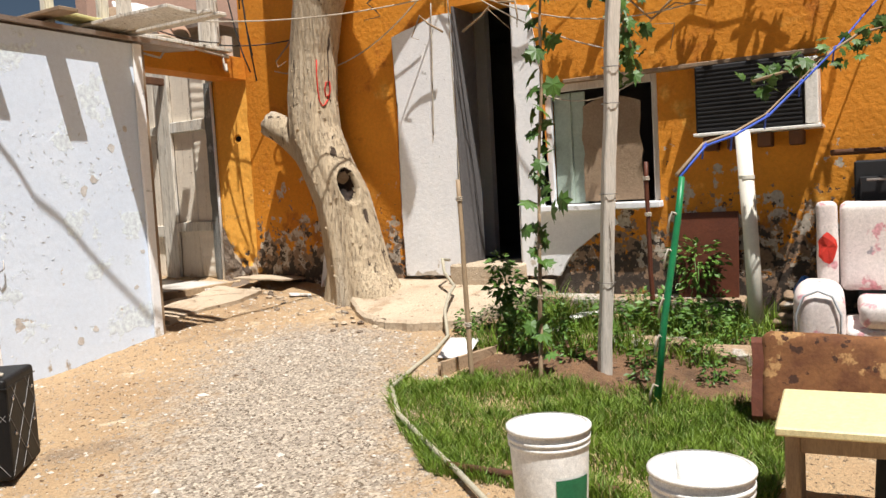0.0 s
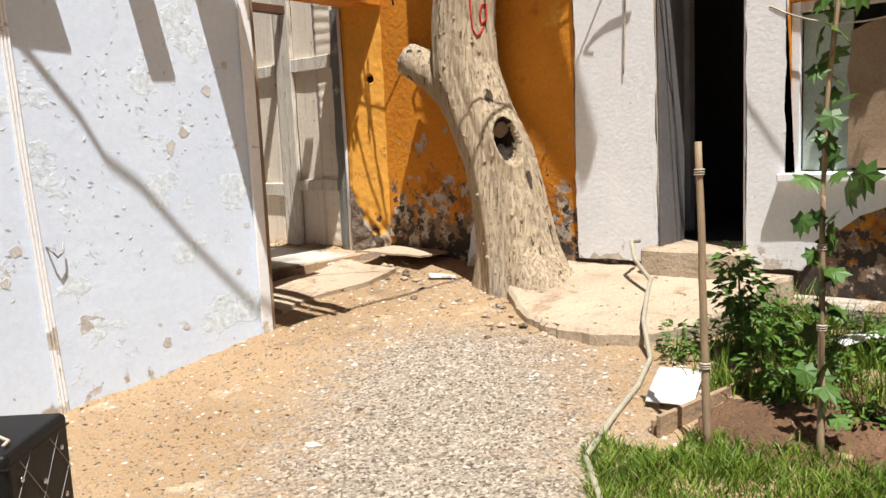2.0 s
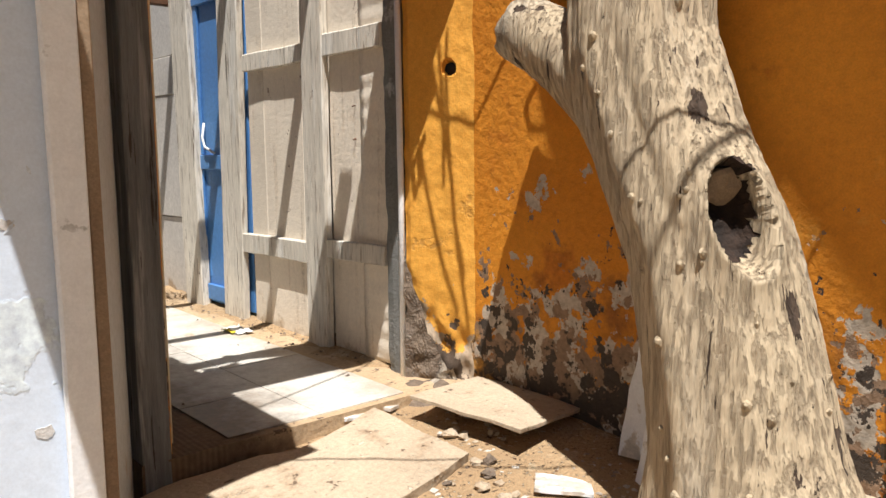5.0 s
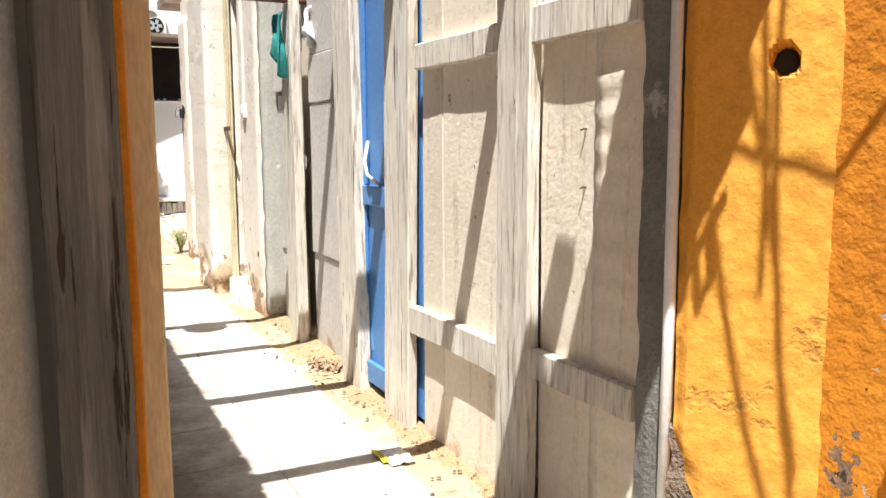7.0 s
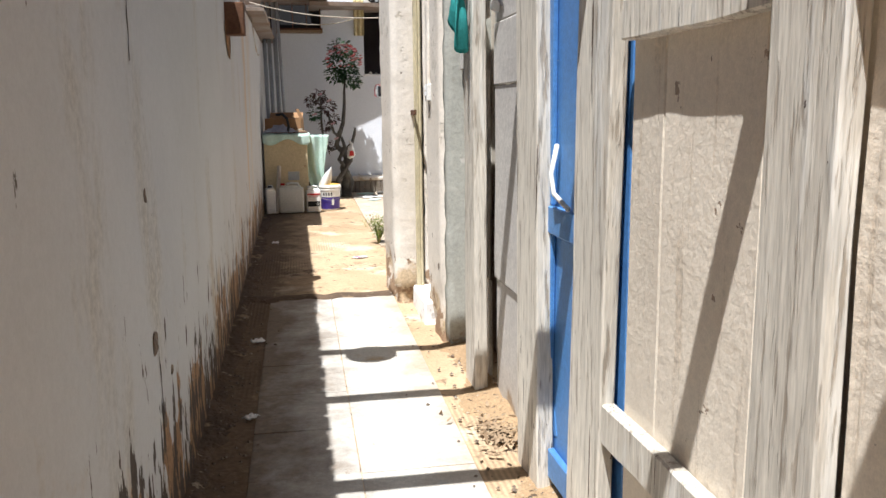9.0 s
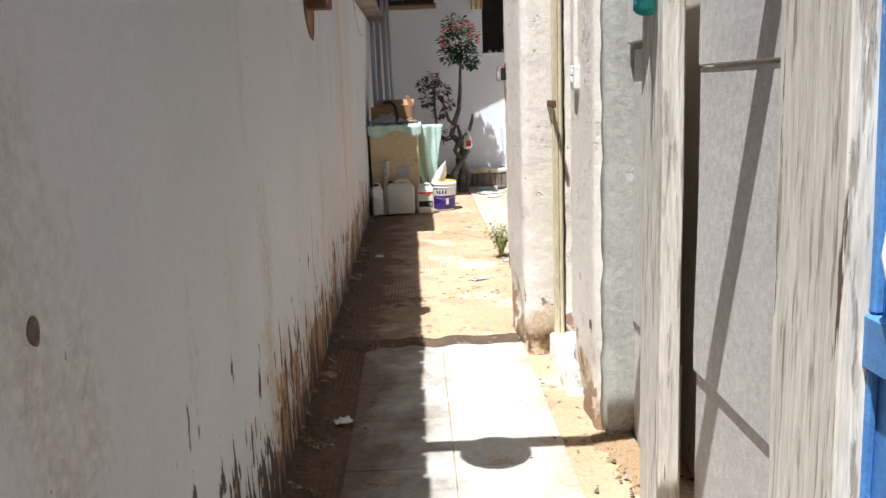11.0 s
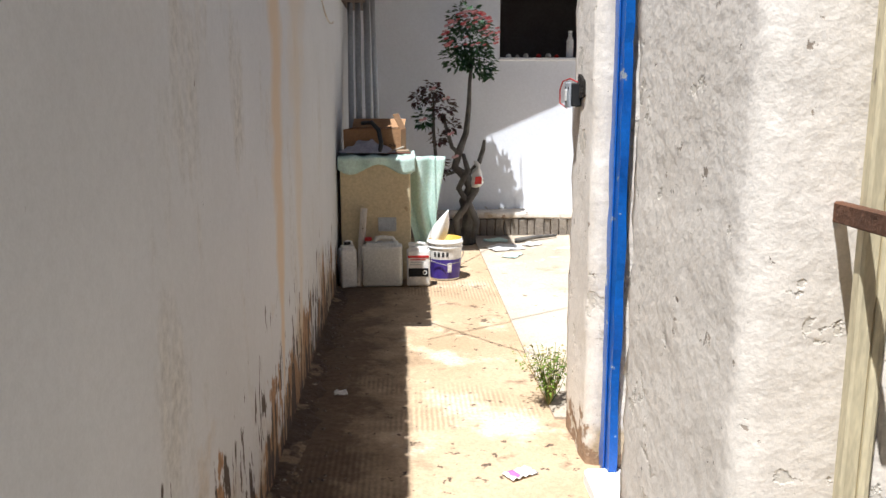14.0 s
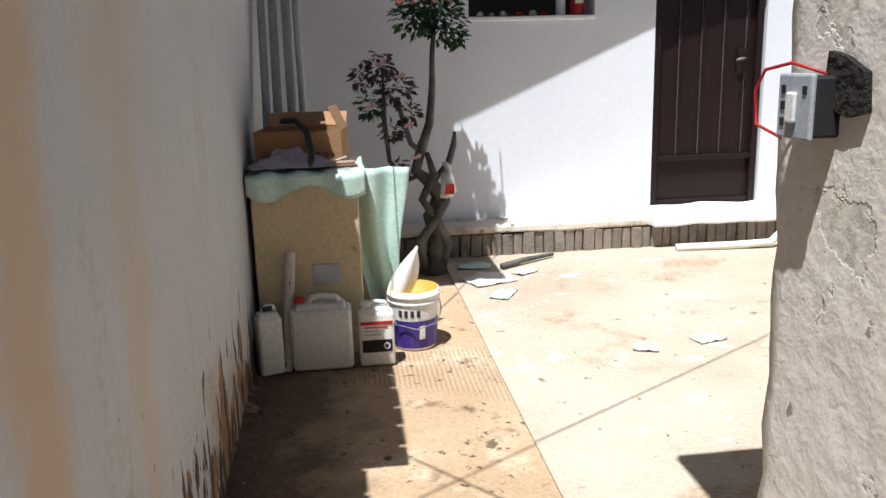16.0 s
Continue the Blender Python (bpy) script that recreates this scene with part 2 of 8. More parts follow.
def tube(pts, radii, n=8, bm=None, caps=True, wob=0.0, seed=0, flat=1.0):
    """A tapered round along a line of points."""
    bm = bm or bmesh.new()
    pts = [Vector(p) for p in pts]
    if not hasattr(radii, "__len__"):
        radii = [radii] * len(pts)
    rings, side = [], None
    rnd = random.Random(seed)
    for i, p in enumerate(pts):
        d = (pts[min(i + 1, len(pts) - 1)] - pts[max(i - 1, 0)]).normalized()
        if side is None:
            side = d.orthogonal().normalized()
        side = (side - d * side.dot(d)).normalized()
        up = d.cross(side)
        ring = []
        for k in range(n):
            a = 2 * math.pi * k / n
            r = radii[i] * (1 + wob * rnd.uniform(-1, 1))
            ring.append(bm.verts.new(p + side * (math.cos(a) * r) + up * (math.sin(a) * r * flat)))
        rings.append(ring)
    for a, b in zip(rings, rings[1:]):
        for k in range(n):
            bm.faces.new((a[k], a[(k + 1) % n], b[(k + 1) % n], b[k]))
    if caps:
        bm.faces.new(rings[0][::-1])
        bm.faces.new(rings[-1])
    return bm


def lathe(profile, n=28, bm=None, m=None, sx=1.0, sy=1.0):
    """Turns (radius, z) pairs round z."""
    bm = bm or bmesh.new()
    m = m or Matrix()
    rings = []
    for r, z in profile:
        if r < 1e-6:
            rings.append([bm.verts.new(m @ Vector((0, 0, z)))])
        else:
            rings.append([bm.verts.new(m @ Vector((r * sx * math.cos(2 * math.pi * k / n), r * sy * math.sin(2 * math.pi * k / n), z))) for k in range(n)])
    for a, b in zip(rings, rings[1:]):
        for k in range(n):
            q = (k + 1) % n
            if len(a) == 1 and len(b) == 1:
                continue
            if len(a) == 1:
                bm.faces.new((a[0], b[q], b[k]))
            elif len(b) == 1:
                bm.faces.new((a[k], a[q], b[0]))
            else:
                bm.faces.new((a[k], a[q], b[q], b[k]))
    return bm


def jitter(bm, amp, scale=3.0, seed=0.0, keep=None):
    for v in bm.verts:
        if keep and keep(v.co):
            continue
        d = noise.noise_vector(v.co * scale + Vector((seed, seed * 1.7, 3.1)))
        v.co += d * amp
    return bm


def sheet(nx, ny, fn, thick=0.0, bm=None):
    """A grid of fn(u, v), with u and v from 0 to 1; thick makes it solid downwards along its normal."""
    bm = bm or bmesh.new()
    g = [[bm.verts.new(fn(i / nx, j / ny)) for j in range(ny + 1)] for i in range(nx + 1)]
    fs = [bm.faces.new((g[i][j], g[i + 1][j], g[i + 1][j + 1], g[i][j + 1])) for i in range(nx) for j in range(ny)]
    if thick:
        bmesh.ops.recalc_face_normals(bm, faces=fs)
        bmesh.ops.solidify(bm, geom=fs, thickness=thick)
    return bm


def sag(a, b, drop, n=14):
    a, b = Vector(a), Vector(b)
    return [a.lerp(b, i / n) - Vector((0, 0, drop * 4 * (i / n) * (1 - i / n))) for i in range(n + 1)]


def smooth(a, b, x):
    t = min(1.0, max(0.0, (x - a) / (b - a)))
    return t * t * (3 - 2 * t)


def ground_z(x, y):
    z = 0.08 * min(max(x, -12), 6.0) + 0.04 * min(max(y, -10), 5.6)
    z += 0.06 * smooth(3.9, 5.6, y) * smooth(3.0, 5.0, x)
    return z


def floor_z(y):
    return 0.77 + 0.017 * (y - 5.8)


HOUSE = 6.05     # face of the orange house
LANE_L = 4.68    # face of the lane's white wall
LANE_R = 5.84    # general face of the lane's other side
END = 17.12      # face of the far white house


def streak(m, y0, lean, col, wider=0.10, most=0.85):
    """A soft ochre damp streak that widens upwards on a wall along y."""
    n, l = m.node_tree.nodes, m.node_tree.links
    b = n["Principled BSDF"]
    old = b.inputs["Base Color"].links[0].from_socket
    geo = n.new("ShaderNodeNewGeometry")
    sep = n.new("ShaderNodeSeparateXYZ")
    l.new(geo.outputs["Position"], sep.inputs[0])

    def op(kind, a, c):
        x = n.new("ShaderNodeMath")
        x.operation = kind
        for sock, v in ((x.inputs[0], a), (x.inputs[1], c)):
            if isinstance(v, bpy.types.NodeSocket):
                l.new(v, sock)
            else:
                sock.default_value = v
        return x.outputs[0]
    no = n.new("ShaderNodeTexNoise")
    no.inputs["Scale"].default_value = 4.0
    no.inputs["Detail"].default_value = 5.0
    l.new(geo.outputs["Position"], no.inputs["Vector"])
    z = op("SUBTRACT", sep.outputs["Z"], 1.3)
    mid = op("ADD", op("MULTIPLY", z, lean), y0)
    wide = op("MAXIMUM", op("ADD", op("MULTIPLY", z, wider), 0.04), 0.012)
    d = op("DIVIDE", op("ABSOLUTE", op("SUBTRACT", sep.outputs["Y"], mid), 0.0), wide)
    d = op("ADD", d, op("MULTIPLY", op("SUBTRACT", no.outputs["Fac"], 0.5), 3.0))
    mr = n.new("ShaderNodeMapRange")
    mr.inputs["From Min"].default_value, mr.inputs["From Max"].default_value = 1.4, 0.3
    mr.inputs["To Max"].default_value = most
    l.new(d, mr.inputs["Value"])
    mx = n.new("ShaderNodeMix")
    mx.data_type = "RGBA"
    l.new(mr.outputs[0], mx.inputs[0])
    l.new(old, mx.inputs[6])
    mx.inputs[7].default_value = (*col, 1)
    l.new(mx.outputs[2], b.inputs["Base Color"])


streak(LEFTWALL, 12.53, 0.06, (0.58, 0.42, 0.25), 0.10, 0.75)
streak(LEFTWALL, 13.1, 0.10, (0.58, 0.46, 0.31), 0.16, 0.45)


def dirt_and_shade_edges(m, lo, hi, wall, other):
    """Caked dirt that thins out away from the lane's wall foot, deepened to darken the wall's shade, and brown dust on
    the other side.
    """
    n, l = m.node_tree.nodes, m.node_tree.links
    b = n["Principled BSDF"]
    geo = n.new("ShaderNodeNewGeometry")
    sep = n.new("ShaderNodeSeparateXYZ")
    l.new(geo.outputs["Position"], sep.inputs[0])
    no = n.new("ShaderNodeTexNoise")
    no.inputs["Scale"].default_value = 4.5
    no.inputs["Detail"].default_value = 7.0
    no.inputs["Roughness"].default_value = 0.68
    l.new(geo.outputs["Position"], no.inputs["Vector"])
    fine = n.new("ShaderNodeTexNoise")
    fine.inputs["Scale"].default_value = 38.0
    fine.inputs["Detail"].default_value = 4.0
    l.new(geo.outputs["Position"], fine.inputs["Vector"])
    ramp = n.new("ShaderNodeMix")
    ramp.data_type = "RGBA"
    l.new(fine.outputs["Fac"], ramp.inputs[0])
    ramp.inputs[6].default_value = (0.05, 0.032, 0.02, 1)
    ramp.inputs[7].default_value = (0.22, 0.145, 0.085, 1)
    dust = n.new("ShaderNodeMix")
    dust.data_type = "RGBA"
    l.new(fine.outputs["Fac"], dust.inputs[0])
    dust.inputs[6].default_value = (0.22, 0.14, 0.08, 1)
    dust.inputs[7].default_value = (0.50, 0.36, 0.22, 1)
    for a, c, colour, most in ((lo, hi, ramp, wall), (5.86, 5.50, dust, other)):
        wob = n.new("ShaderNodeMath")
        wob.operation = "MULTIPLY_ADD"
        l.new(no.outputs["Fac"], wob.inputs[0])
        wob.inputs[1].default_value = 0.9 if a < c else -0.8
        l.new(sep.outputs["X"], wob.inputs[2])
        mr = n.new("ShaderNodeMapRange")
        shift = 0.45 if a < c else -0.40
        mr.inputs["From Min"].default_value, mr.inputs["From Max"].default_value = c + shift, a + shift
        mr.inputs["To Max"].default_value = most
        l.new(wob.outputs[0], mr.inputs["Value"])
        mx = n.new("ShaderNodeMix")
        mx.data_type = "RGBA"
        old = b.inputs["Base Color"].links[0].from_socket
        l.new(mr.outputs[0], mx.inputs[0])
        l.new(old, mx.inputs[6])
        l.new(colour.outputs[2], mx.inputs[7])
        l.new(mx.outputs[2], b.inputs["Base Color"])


# the dark colour spreads beyond the caked dirt to deepen the wall's shade
dirt_and_shade_edges(TILE, 4.93, 5.36, 0.95, 0.85)
dirt_and_shade_edges(SLAB, 4.90, 5.22, 0.95, 0.0)


def ribbed(m):
    """Patches of fine drag lines in the screed, as left by a notched board."""
    n, l = m.node_tree.nodes, m.node_tree.links
    b = n["Principled BSDF"]
    geo = n.new("ShaderNodeNewGeometry")
    wave = n.new("ShaderNodeTexWave")
    wave.inputs["Scale"].default_value = 14.0
    wave.inputs["Distortion"].default_value = 1.2
    wave.inputs["Detail"].default_value = 3.0
    l.new(geo.outputs["Position"], wave.inputs["Vector"])
    no = n.new("ShaderNodeTexNoise")
    no.inputs["Scale"].default_value = 0.9
    no.inputs["Detail"].default_value = 5.0
    l.new(geo.outputs["Position"], no.inputs["Vector"])
    mr = n.new("ShaderNodeMapRange")
    mr.inputs["From Min"].default_value, mr.inputs["From Max"].default_value = 0.56, 0.60
    l.new(no.outputs["Fac"], mr.inputs["Value"])
    tone = n.new("ShaderNodeMapRange")
    tone.inputs["To Min"].default_value, tone.inputs["To Max"].default_value = 0.76, 1.08
    l.new(wave.outputs["Fac"], tone.inputs["Value"])
    lines = n.new("ShaderNodeMix")
    lines.data_type = "FLOAT"
    l.new(mr.outputs[0], lines.inputs[0])
    lines.inputs[2].default_value = 1.0
    l.new(tone.outputs[0], lines.inputs[3])
    mul = n.new("ShaderNodeVectorMath")
    mul.operation = "SCALE"
    l.new(b.inputs["Base Color"].links[0].from_socket, mul.inputs[0])
    l.new(lines.outputs[0], mul.inputs["Scale"])
    l.new(mul.outputs[0], b.inputs["Base Color"])


ribbed(SLAB)

# ---- setting: ground, walls, floors ----
GROUND = mat("sandy_ground", (0.47, 0.325, 0.185), (0.39, 0.26, 0.145), 1.3, 90, 0.95, 1.0, 60, patches=(((0.58, 0.46, 0.31), 3.0, 0.60, 0.08, 0, 0, 0.0), ((0.28, 0.20, 0.13), 2.1, 0.60, 0.10, 0, 0, 0.0), ((0.60, 0.50, 0.37), 46.0, 0.615, 0.03, 0, 0, -0.5), ((0.13, 0.09, 0.06), 34.0, 0.625, 0.025, 0, 0, 0.4)), dist=0.02)


def gravelled(m):
    """Mixes small grey stones into the ground where the gravel value says so."""
    n, l = m.node_tree.nodes, m.node_tree.links
    b = n["Principled BSDF"]
    old = b.inputs["Base Color"].links[0].from_socket
    at = n.new("ShaderNodeAttribute")
    at.attribute_name = "gravel"
    geo = n.new("ShaderNodeNewGeometry")
    vo = n.new("ShaderNodeTexVoronoi")
    vo.inputs["Scale"].default_value = 80
    l.new(geo.outputs["Position"], vo.inputs["Vector"])
    ramp = n.new("ShaderNodeValToRGB")
    ramp.color_ramp.elements[0].color = (0.11, 0.08, 0.055, 1)
    ramp.color_ramp.elements[1].color = (0.62, 0.53, 0.42, 1)
    sep = n.new("ShaderNodeSeparateColor")
    l.new(vo.outputs["Color"], sep.inputs[0])
    l.new(sep.outputs[0], ramp.inputs[0])
    no = n.new("ShaderNodeTexNoise")
    no.inputs["Scale"].default_value = 9
    no.inputs["Detail"].default_value = 6
    l.new(geo.outputs["Position"], no.inputs["Vector"])
    ad = n.new("ShaderNodeMath")
    l.new(at.outputs["Fac"], ad.inputs[0])
    l.new(no.outputs["Fac"], ad.inputs[1])
    mr = n.new("ShaderNodeMapRange")
    mr.inputs["From Min"].default_value, mr.inputs["From Max"].default_value = 0.85, 1.35
    l.new(ad.outputs[0], mr.inputs["Value"])
    mx = n.new("ShaderNodeMix")
    mx.data_type = "RGBA"
    l.new(mr.outputs[0], mx.inputs[0])
    l.new(old, mx.inputs[6])
    l.new(ramp.outputs[0], mx.inputs[7])
    l.new(mx.outputs[2], b.inputs["Base Color"])


gravelled(GROUND)
CLOTHGREEN = mat("teal_cloth", (0.03, 0.28, 0.27), (0.02, 0.20, 0.20), 8, 90, 0.9, 0.3, 60)
STEEL = mat("dull_steel", (0.32, 0.31, 0.30), (0.22, 0.18, 0.15), 6, 60, 0.45, 0.2, 50, metal=0.8)
RUST = mat("rusty_iron", (0.16, 0.07, 0.035), (0.10, 0.05, 0.03), 9, 60, 0.8, 0.4, 50, metal=0.2)
WHITEPLASTIC = mat("white_plastic", (0.80, 0.79, 0.76), (0.74, 0.73, 0.69), 6, 60, 0.38, 0.03, 30)
GREYPVC = mat("grey_pvc", (0.42, 0.45, 0.48), (0.36, 0.39, 0.42), 5, 50, 0.45, 0.05, 30)
RUBBLE = mat("broken_mud_plaster", (0.24, 0.18, 0.13), (0.13, 0.10, 0.08), 9, 50, 0.95, 1.0, 28, patches=(((0.42, 0.36, 0.29), 9, 0.58, 0.05, 0, 0, -0.3),), dist=0.03)
PALEPLASTERA = mat("broken_plaster", (0.55, 0.47, 0.38), (0.42, 0.34, 0.26), 9, 60, 0.9, 0.3, 60)
# darker than the plaster itself: the rooms' lack of light is in this colour
ROOMSHADE = mat("room_shade_plaster", (0.16, 0.15, 0.15), (0.12, 0.11, 0.11), 2, 40, 0.9, 0.2, 30)
PINKWALL = mat("pinkish_plaster", (0.50, 0.33, 0.26), (0.42, 0.28, 0.22), 1.5, 40, 0.9, 0.4, 20)
ROOFSHEET = mat("rusted_roof_sheet", (0.36, 0.31, 0.27), (0.24, 0.16, 0.11), 3, 50, 0.6, 0.3, 40, metal=0.3)
FRAMECREAM = mat("cream_frame_paint", (0.66, 0.58, 0.38), (0.58, 0.50, 0.33), 3, 40, 0.6, 0.3, 30, stretch=(1, 1, 0.2), patches=(((0.34, 0.28, 0.2), 12, 0.64, 0.02, 0, 0, 0.5),))
BEAMWOOD = mat("brown_beam_wood", (0.15, 0.07, 0.035), (0.09, 0.04, 0.02), 5, 60, 0.8, 0.4, 40)
PLY = mat("weathered_plywood", (0.42, 0.30, 0.19), (0.24, 0.16, 0.10), 3, 70, 0.85, 0.7, 40, stretch=(1.0, 0.05, 1), patches=(((0.22, 0.15, 0.1), 16, 0.63, 0.04, 0, 0, 0.5),))


def ground_sheet():
    bm = bmesh.new()

    def axis(lo, hi, n, far):
        return [-far, -60, -20, lo - 2] + [lo + (hi - lo) * i / n for i in range(n + 1)] + [hi + 2, 25, 60, far]
    xs, ys = axis(-1.0, 6.4, 170, 900), axis(-2.0, 5.9, 170, 900)
    vs = []
    for x in xs:
        row = []
        for y in ys:
            z = ground_z(x, y)
            if -2.5 < x < 7.5 and -3.5 < y < 6.5:
                z += 0.022 * noise.noise(Vector((x * 1.3, y * 1.3, 0))) + 0.010 * noise.noise(Vector((x * 7, y * 7, 4))) + 0.005 * noise.noise(Vector((x * 19, y * 19, 2)))
            row.append(bm.verts.new((x, y, z)))
        vs.append(row)
    for i in range(len(xs) - 1):
        for j in range(len(ys) - 1):
            bm.faces.new((vs[i][j], vs[i + 1][j], vs[i + 1][j + 1], vs[i][j + 1]))
    return bm


def trodden(x, y):
    t = max(0, min(1, ((x - 1.6) * 2.7 + (y - 1.8) * 1.8) / (2.7 ** 2 + 1.8 ** 2)))
    d = math.hypot(x - 1.6 - t * 2.7, y - 1.8 - t * 1.8)
    return math.exp(-(d / 0.85) ** 2)


yard_ground = solo("ground", ground_sheet(), GROUND, "sandy trodden yard ground with grey gravel", "ground", "structure", True)


layer = yard_ground.data.attributes.new("gravel", "FLOAT", "POINT")
layer.data.foreach_set("value", [trodden(v.co.x, v.co.y) for v in yard_ground.data.vertices])


def wall_with_holes(name, face, depth, a0, a1, z0, z1, holes, material, label, along="y"):
    """An upright wall from boxes round its openings; holes are (a0, a1, z0, z1)."""
    bm = bmesh.new()
    cuts = sorted({a0, a1, *[h[0] for h in holes], *[h[1] for h in holes]})
    for p, q in zip(cuts, cuts[1:]):
        inside = sorted([h for h in holes if h[0] <= p + 1e-6 and h[1] >= q - 1e-6], key=lambda h: h[2])
        z = z0
        for h in inside + [None]:
            top = h[2] if h else z1
            if top > z + 1e-4:
                if along == "y":
                    box(face, face + depth, p, q, z, top, bm=bm)
                else:
                    box(p, q, face, face + depth, z, top, bm=bm)
            z = h[3] if h else z
    bmesh.ops.remove_doubles(bm, verts=bm.verts, dist=0.0005)
    return solo(name, bm, material, label, "wall", "structure")


def patch(name, pts, face, thick, material, label, along="y", rough=0.012, step=0.05, seed=1):
    """A coat of plaster with a ragged outline on a wall; pts are (along, z)."""
    out = []
    for (a, z), (b, w) in zip(pts, pts[1:] + pts[:1]):
        n = max(1, int(math.hypot(b - a, w - z) / step))
        for i in range(n):
            p, q = a + (b - a) * i / n, z + (w - z) * i / n
            d = noise.noise_vector(Vector((p * 9, q * 9, seed)))
            out.append((p + d.x * rough, q + d.y * rough))
    bm = bmesh.new()
    front = [bm.verts.new((face - thick, a, z) if along == "y" else (a, face - thick, z)) for a, z in out]
    back = [bm.verts.new((face + 0.004, a, z) if along == "y" else (a, face + 0.004, z)) for a, z in out]
    bm.faces.new(front)
    for i in range(len(out)):
        j = (i + 1) % len(out)
        bm.faces.new((front[i], back[i], back[j], front[j]))
    bmesh.ops.triangulate(bm, faces=[f for f in bm.faces if len(f.verts) > 4])
    return solo(name, bm, material, label, "wall", "structure")


def chipped(x0, x1, y0, y1, z0, z1, edge, seed, amp=0.012, foot=0.0):
    """A plastered pillar with worn arrises; foot wears its base away."""
    bm = box(x0, x1, y0, y1, z0, z1)
    for axis_dir in range(3):
        size = (x1 - x0, y1 - y0, z1 - z0)[axis_dir]
        n = int(size / edge)
        es = [e for e in bm.edges if abs((e.verts[0].co - e.verts[1].co).normalized()[axis_dir]) > 0.99]
        if n > 1:
            bmesh.ops.subdivide_edges(bm, edges=es, cuts=n - 1, use_grid_fill=True)
    for v in bm.verts:
        nx = min(abs(v.co.x - x0), abs(v.co.x - x1))
        ny = min(abs(v.co.y - y0), abs(v.co.y - y1))
        near = 1.0 if (nx < 0.001 and ny < 0.001) else 0.35
        d = noise.noise_vector(v.co * 11 + Vector((seed, 0, 0))) + 0.6 * noise.noise_vector(v.co * 4 + Vector((seed, 5, 0)))
        v.co += Vector((d.x, d.y, 0)) * amp * near
        if near == 1.0:
            v.co += (Vector(((x0 + x1) / 2, (y0 + y1) / 2, v.co.z)) - v.co).normalized() * (0.010 + 0.016 * max(0, noise.noise(v.co * 7 + Vector((0, seed, 0)))))
        if foot and v.co.z < z0 + 0.45:
            k = 1 - (v.co.z - z0) / 0.45
            bite = max(0, 0.25 + noise.noise(v.co * 6 + Vector((seed, 2, 8)))) * foot * k
            v.co += (Vector(((x0 + x1) / 2, (y0 + y1) / 2, v.co.z)) - v.co).normalized() * bite
    return bm


DOOR = (2.74, 3.28, 0.90, 3.05)
WINDOW = (1.60, 2.50, 1.36, 2.31)
wall_with_holes("wall_house", HOUSE, 0.35, -8.0, 5.66, -0.5, 4.0, [DOOR, WINDOW], ORANGE, "orange painted rough plaster house wall")
patch("wall_white_reveal", [(3.29, 0.80), (3.86, 0.80), (3.87, 1.6), (3.85, 2.3), (3.88, 2.88), (3.6, 2.95), (3.45, 3.0), (3.29, 3.0)], HOUSE, 0.03, WHITEWASH, "whitewashed plaster beside the house door", seed=2)
patch("wall_white_jamb", [(2.73, 0.80), (2.73, 2.98), (2.58, 2.95), (2.51, 2.4), (2.51, 1.35), (2.0, 1.35), (1.92, 1.2), (2.12, 1.12), (2.30, 0.98), (2.42, 0.80)], HOUSE, 0.03, WHITEWASH, "whitewashed plaster round the window", seed=5)


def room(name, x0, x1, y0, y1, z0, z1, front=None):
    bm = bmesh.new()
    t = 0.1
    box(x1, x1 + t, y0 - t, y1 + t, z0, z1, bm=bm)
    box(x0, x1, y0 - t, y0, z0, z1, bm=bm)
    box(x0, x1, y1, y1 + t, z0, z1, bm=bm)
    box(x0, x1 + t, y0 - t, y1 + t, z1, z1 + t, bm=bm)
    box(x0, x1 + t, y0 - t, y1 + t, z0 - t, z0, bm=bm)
    return solo(name, bm, ROOMSHADE, "plastered room walls, their dimness put into the colour", "wall", "structure")


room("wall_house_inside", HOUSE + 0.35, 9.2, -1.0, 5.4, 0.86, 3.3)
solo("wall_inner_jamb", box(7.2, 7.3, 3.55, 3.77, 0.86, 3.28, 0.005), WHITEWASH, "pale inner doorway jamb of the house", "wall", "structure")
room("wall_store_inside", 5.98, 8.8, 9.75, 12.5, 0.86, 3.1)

# hut with the pale blue front
wall_with_holes("wall_blue", 4.90, 0.05, -6.0, 4.17, -0.8, 2.72, [], BLUEPAINT, "pale blue painted peeling sheet wall", "x")
sd = Vector((4.575 - 4.19, 5.79 - 4.96, 0))
sm = Matrix.Translation((4.19, 4.96, 0)) @ Matrix.Rotation(math.atan2(sd.y, sd.x), 4, "Z")
solo("wall_hut_side", box(0.0, sd.length * 0.90, 0.0, 0.03, 0.5, 2.72, m=sm), GATEPAINT, "grey cream sheet side of the hut", "wall", "structure")
wall_with_holes("wall_lane_left", LANE_L - 0.18, 0.18, 5.80, END, 0.5, 2.99, [], LEFTWALL, "old white plaster wall with damp stains")
def hut_roof():
    bm = bmesh.new()
    def wav(u, v):
        x = -6 + 10.67 * u
        y = 4.84 + (END + 0.3 - 4.84) * v
        z = 2.76 + 0.255 * smooth(4.84, 6.4, y)
        return (x, y, z)
    sheet(4, 40, wav, 0.03, bm)
    return bm
solo("roof_hut", hut_roof(), ROOFSHEET, "rusted sheet roof of the hut", "roof", "structure")
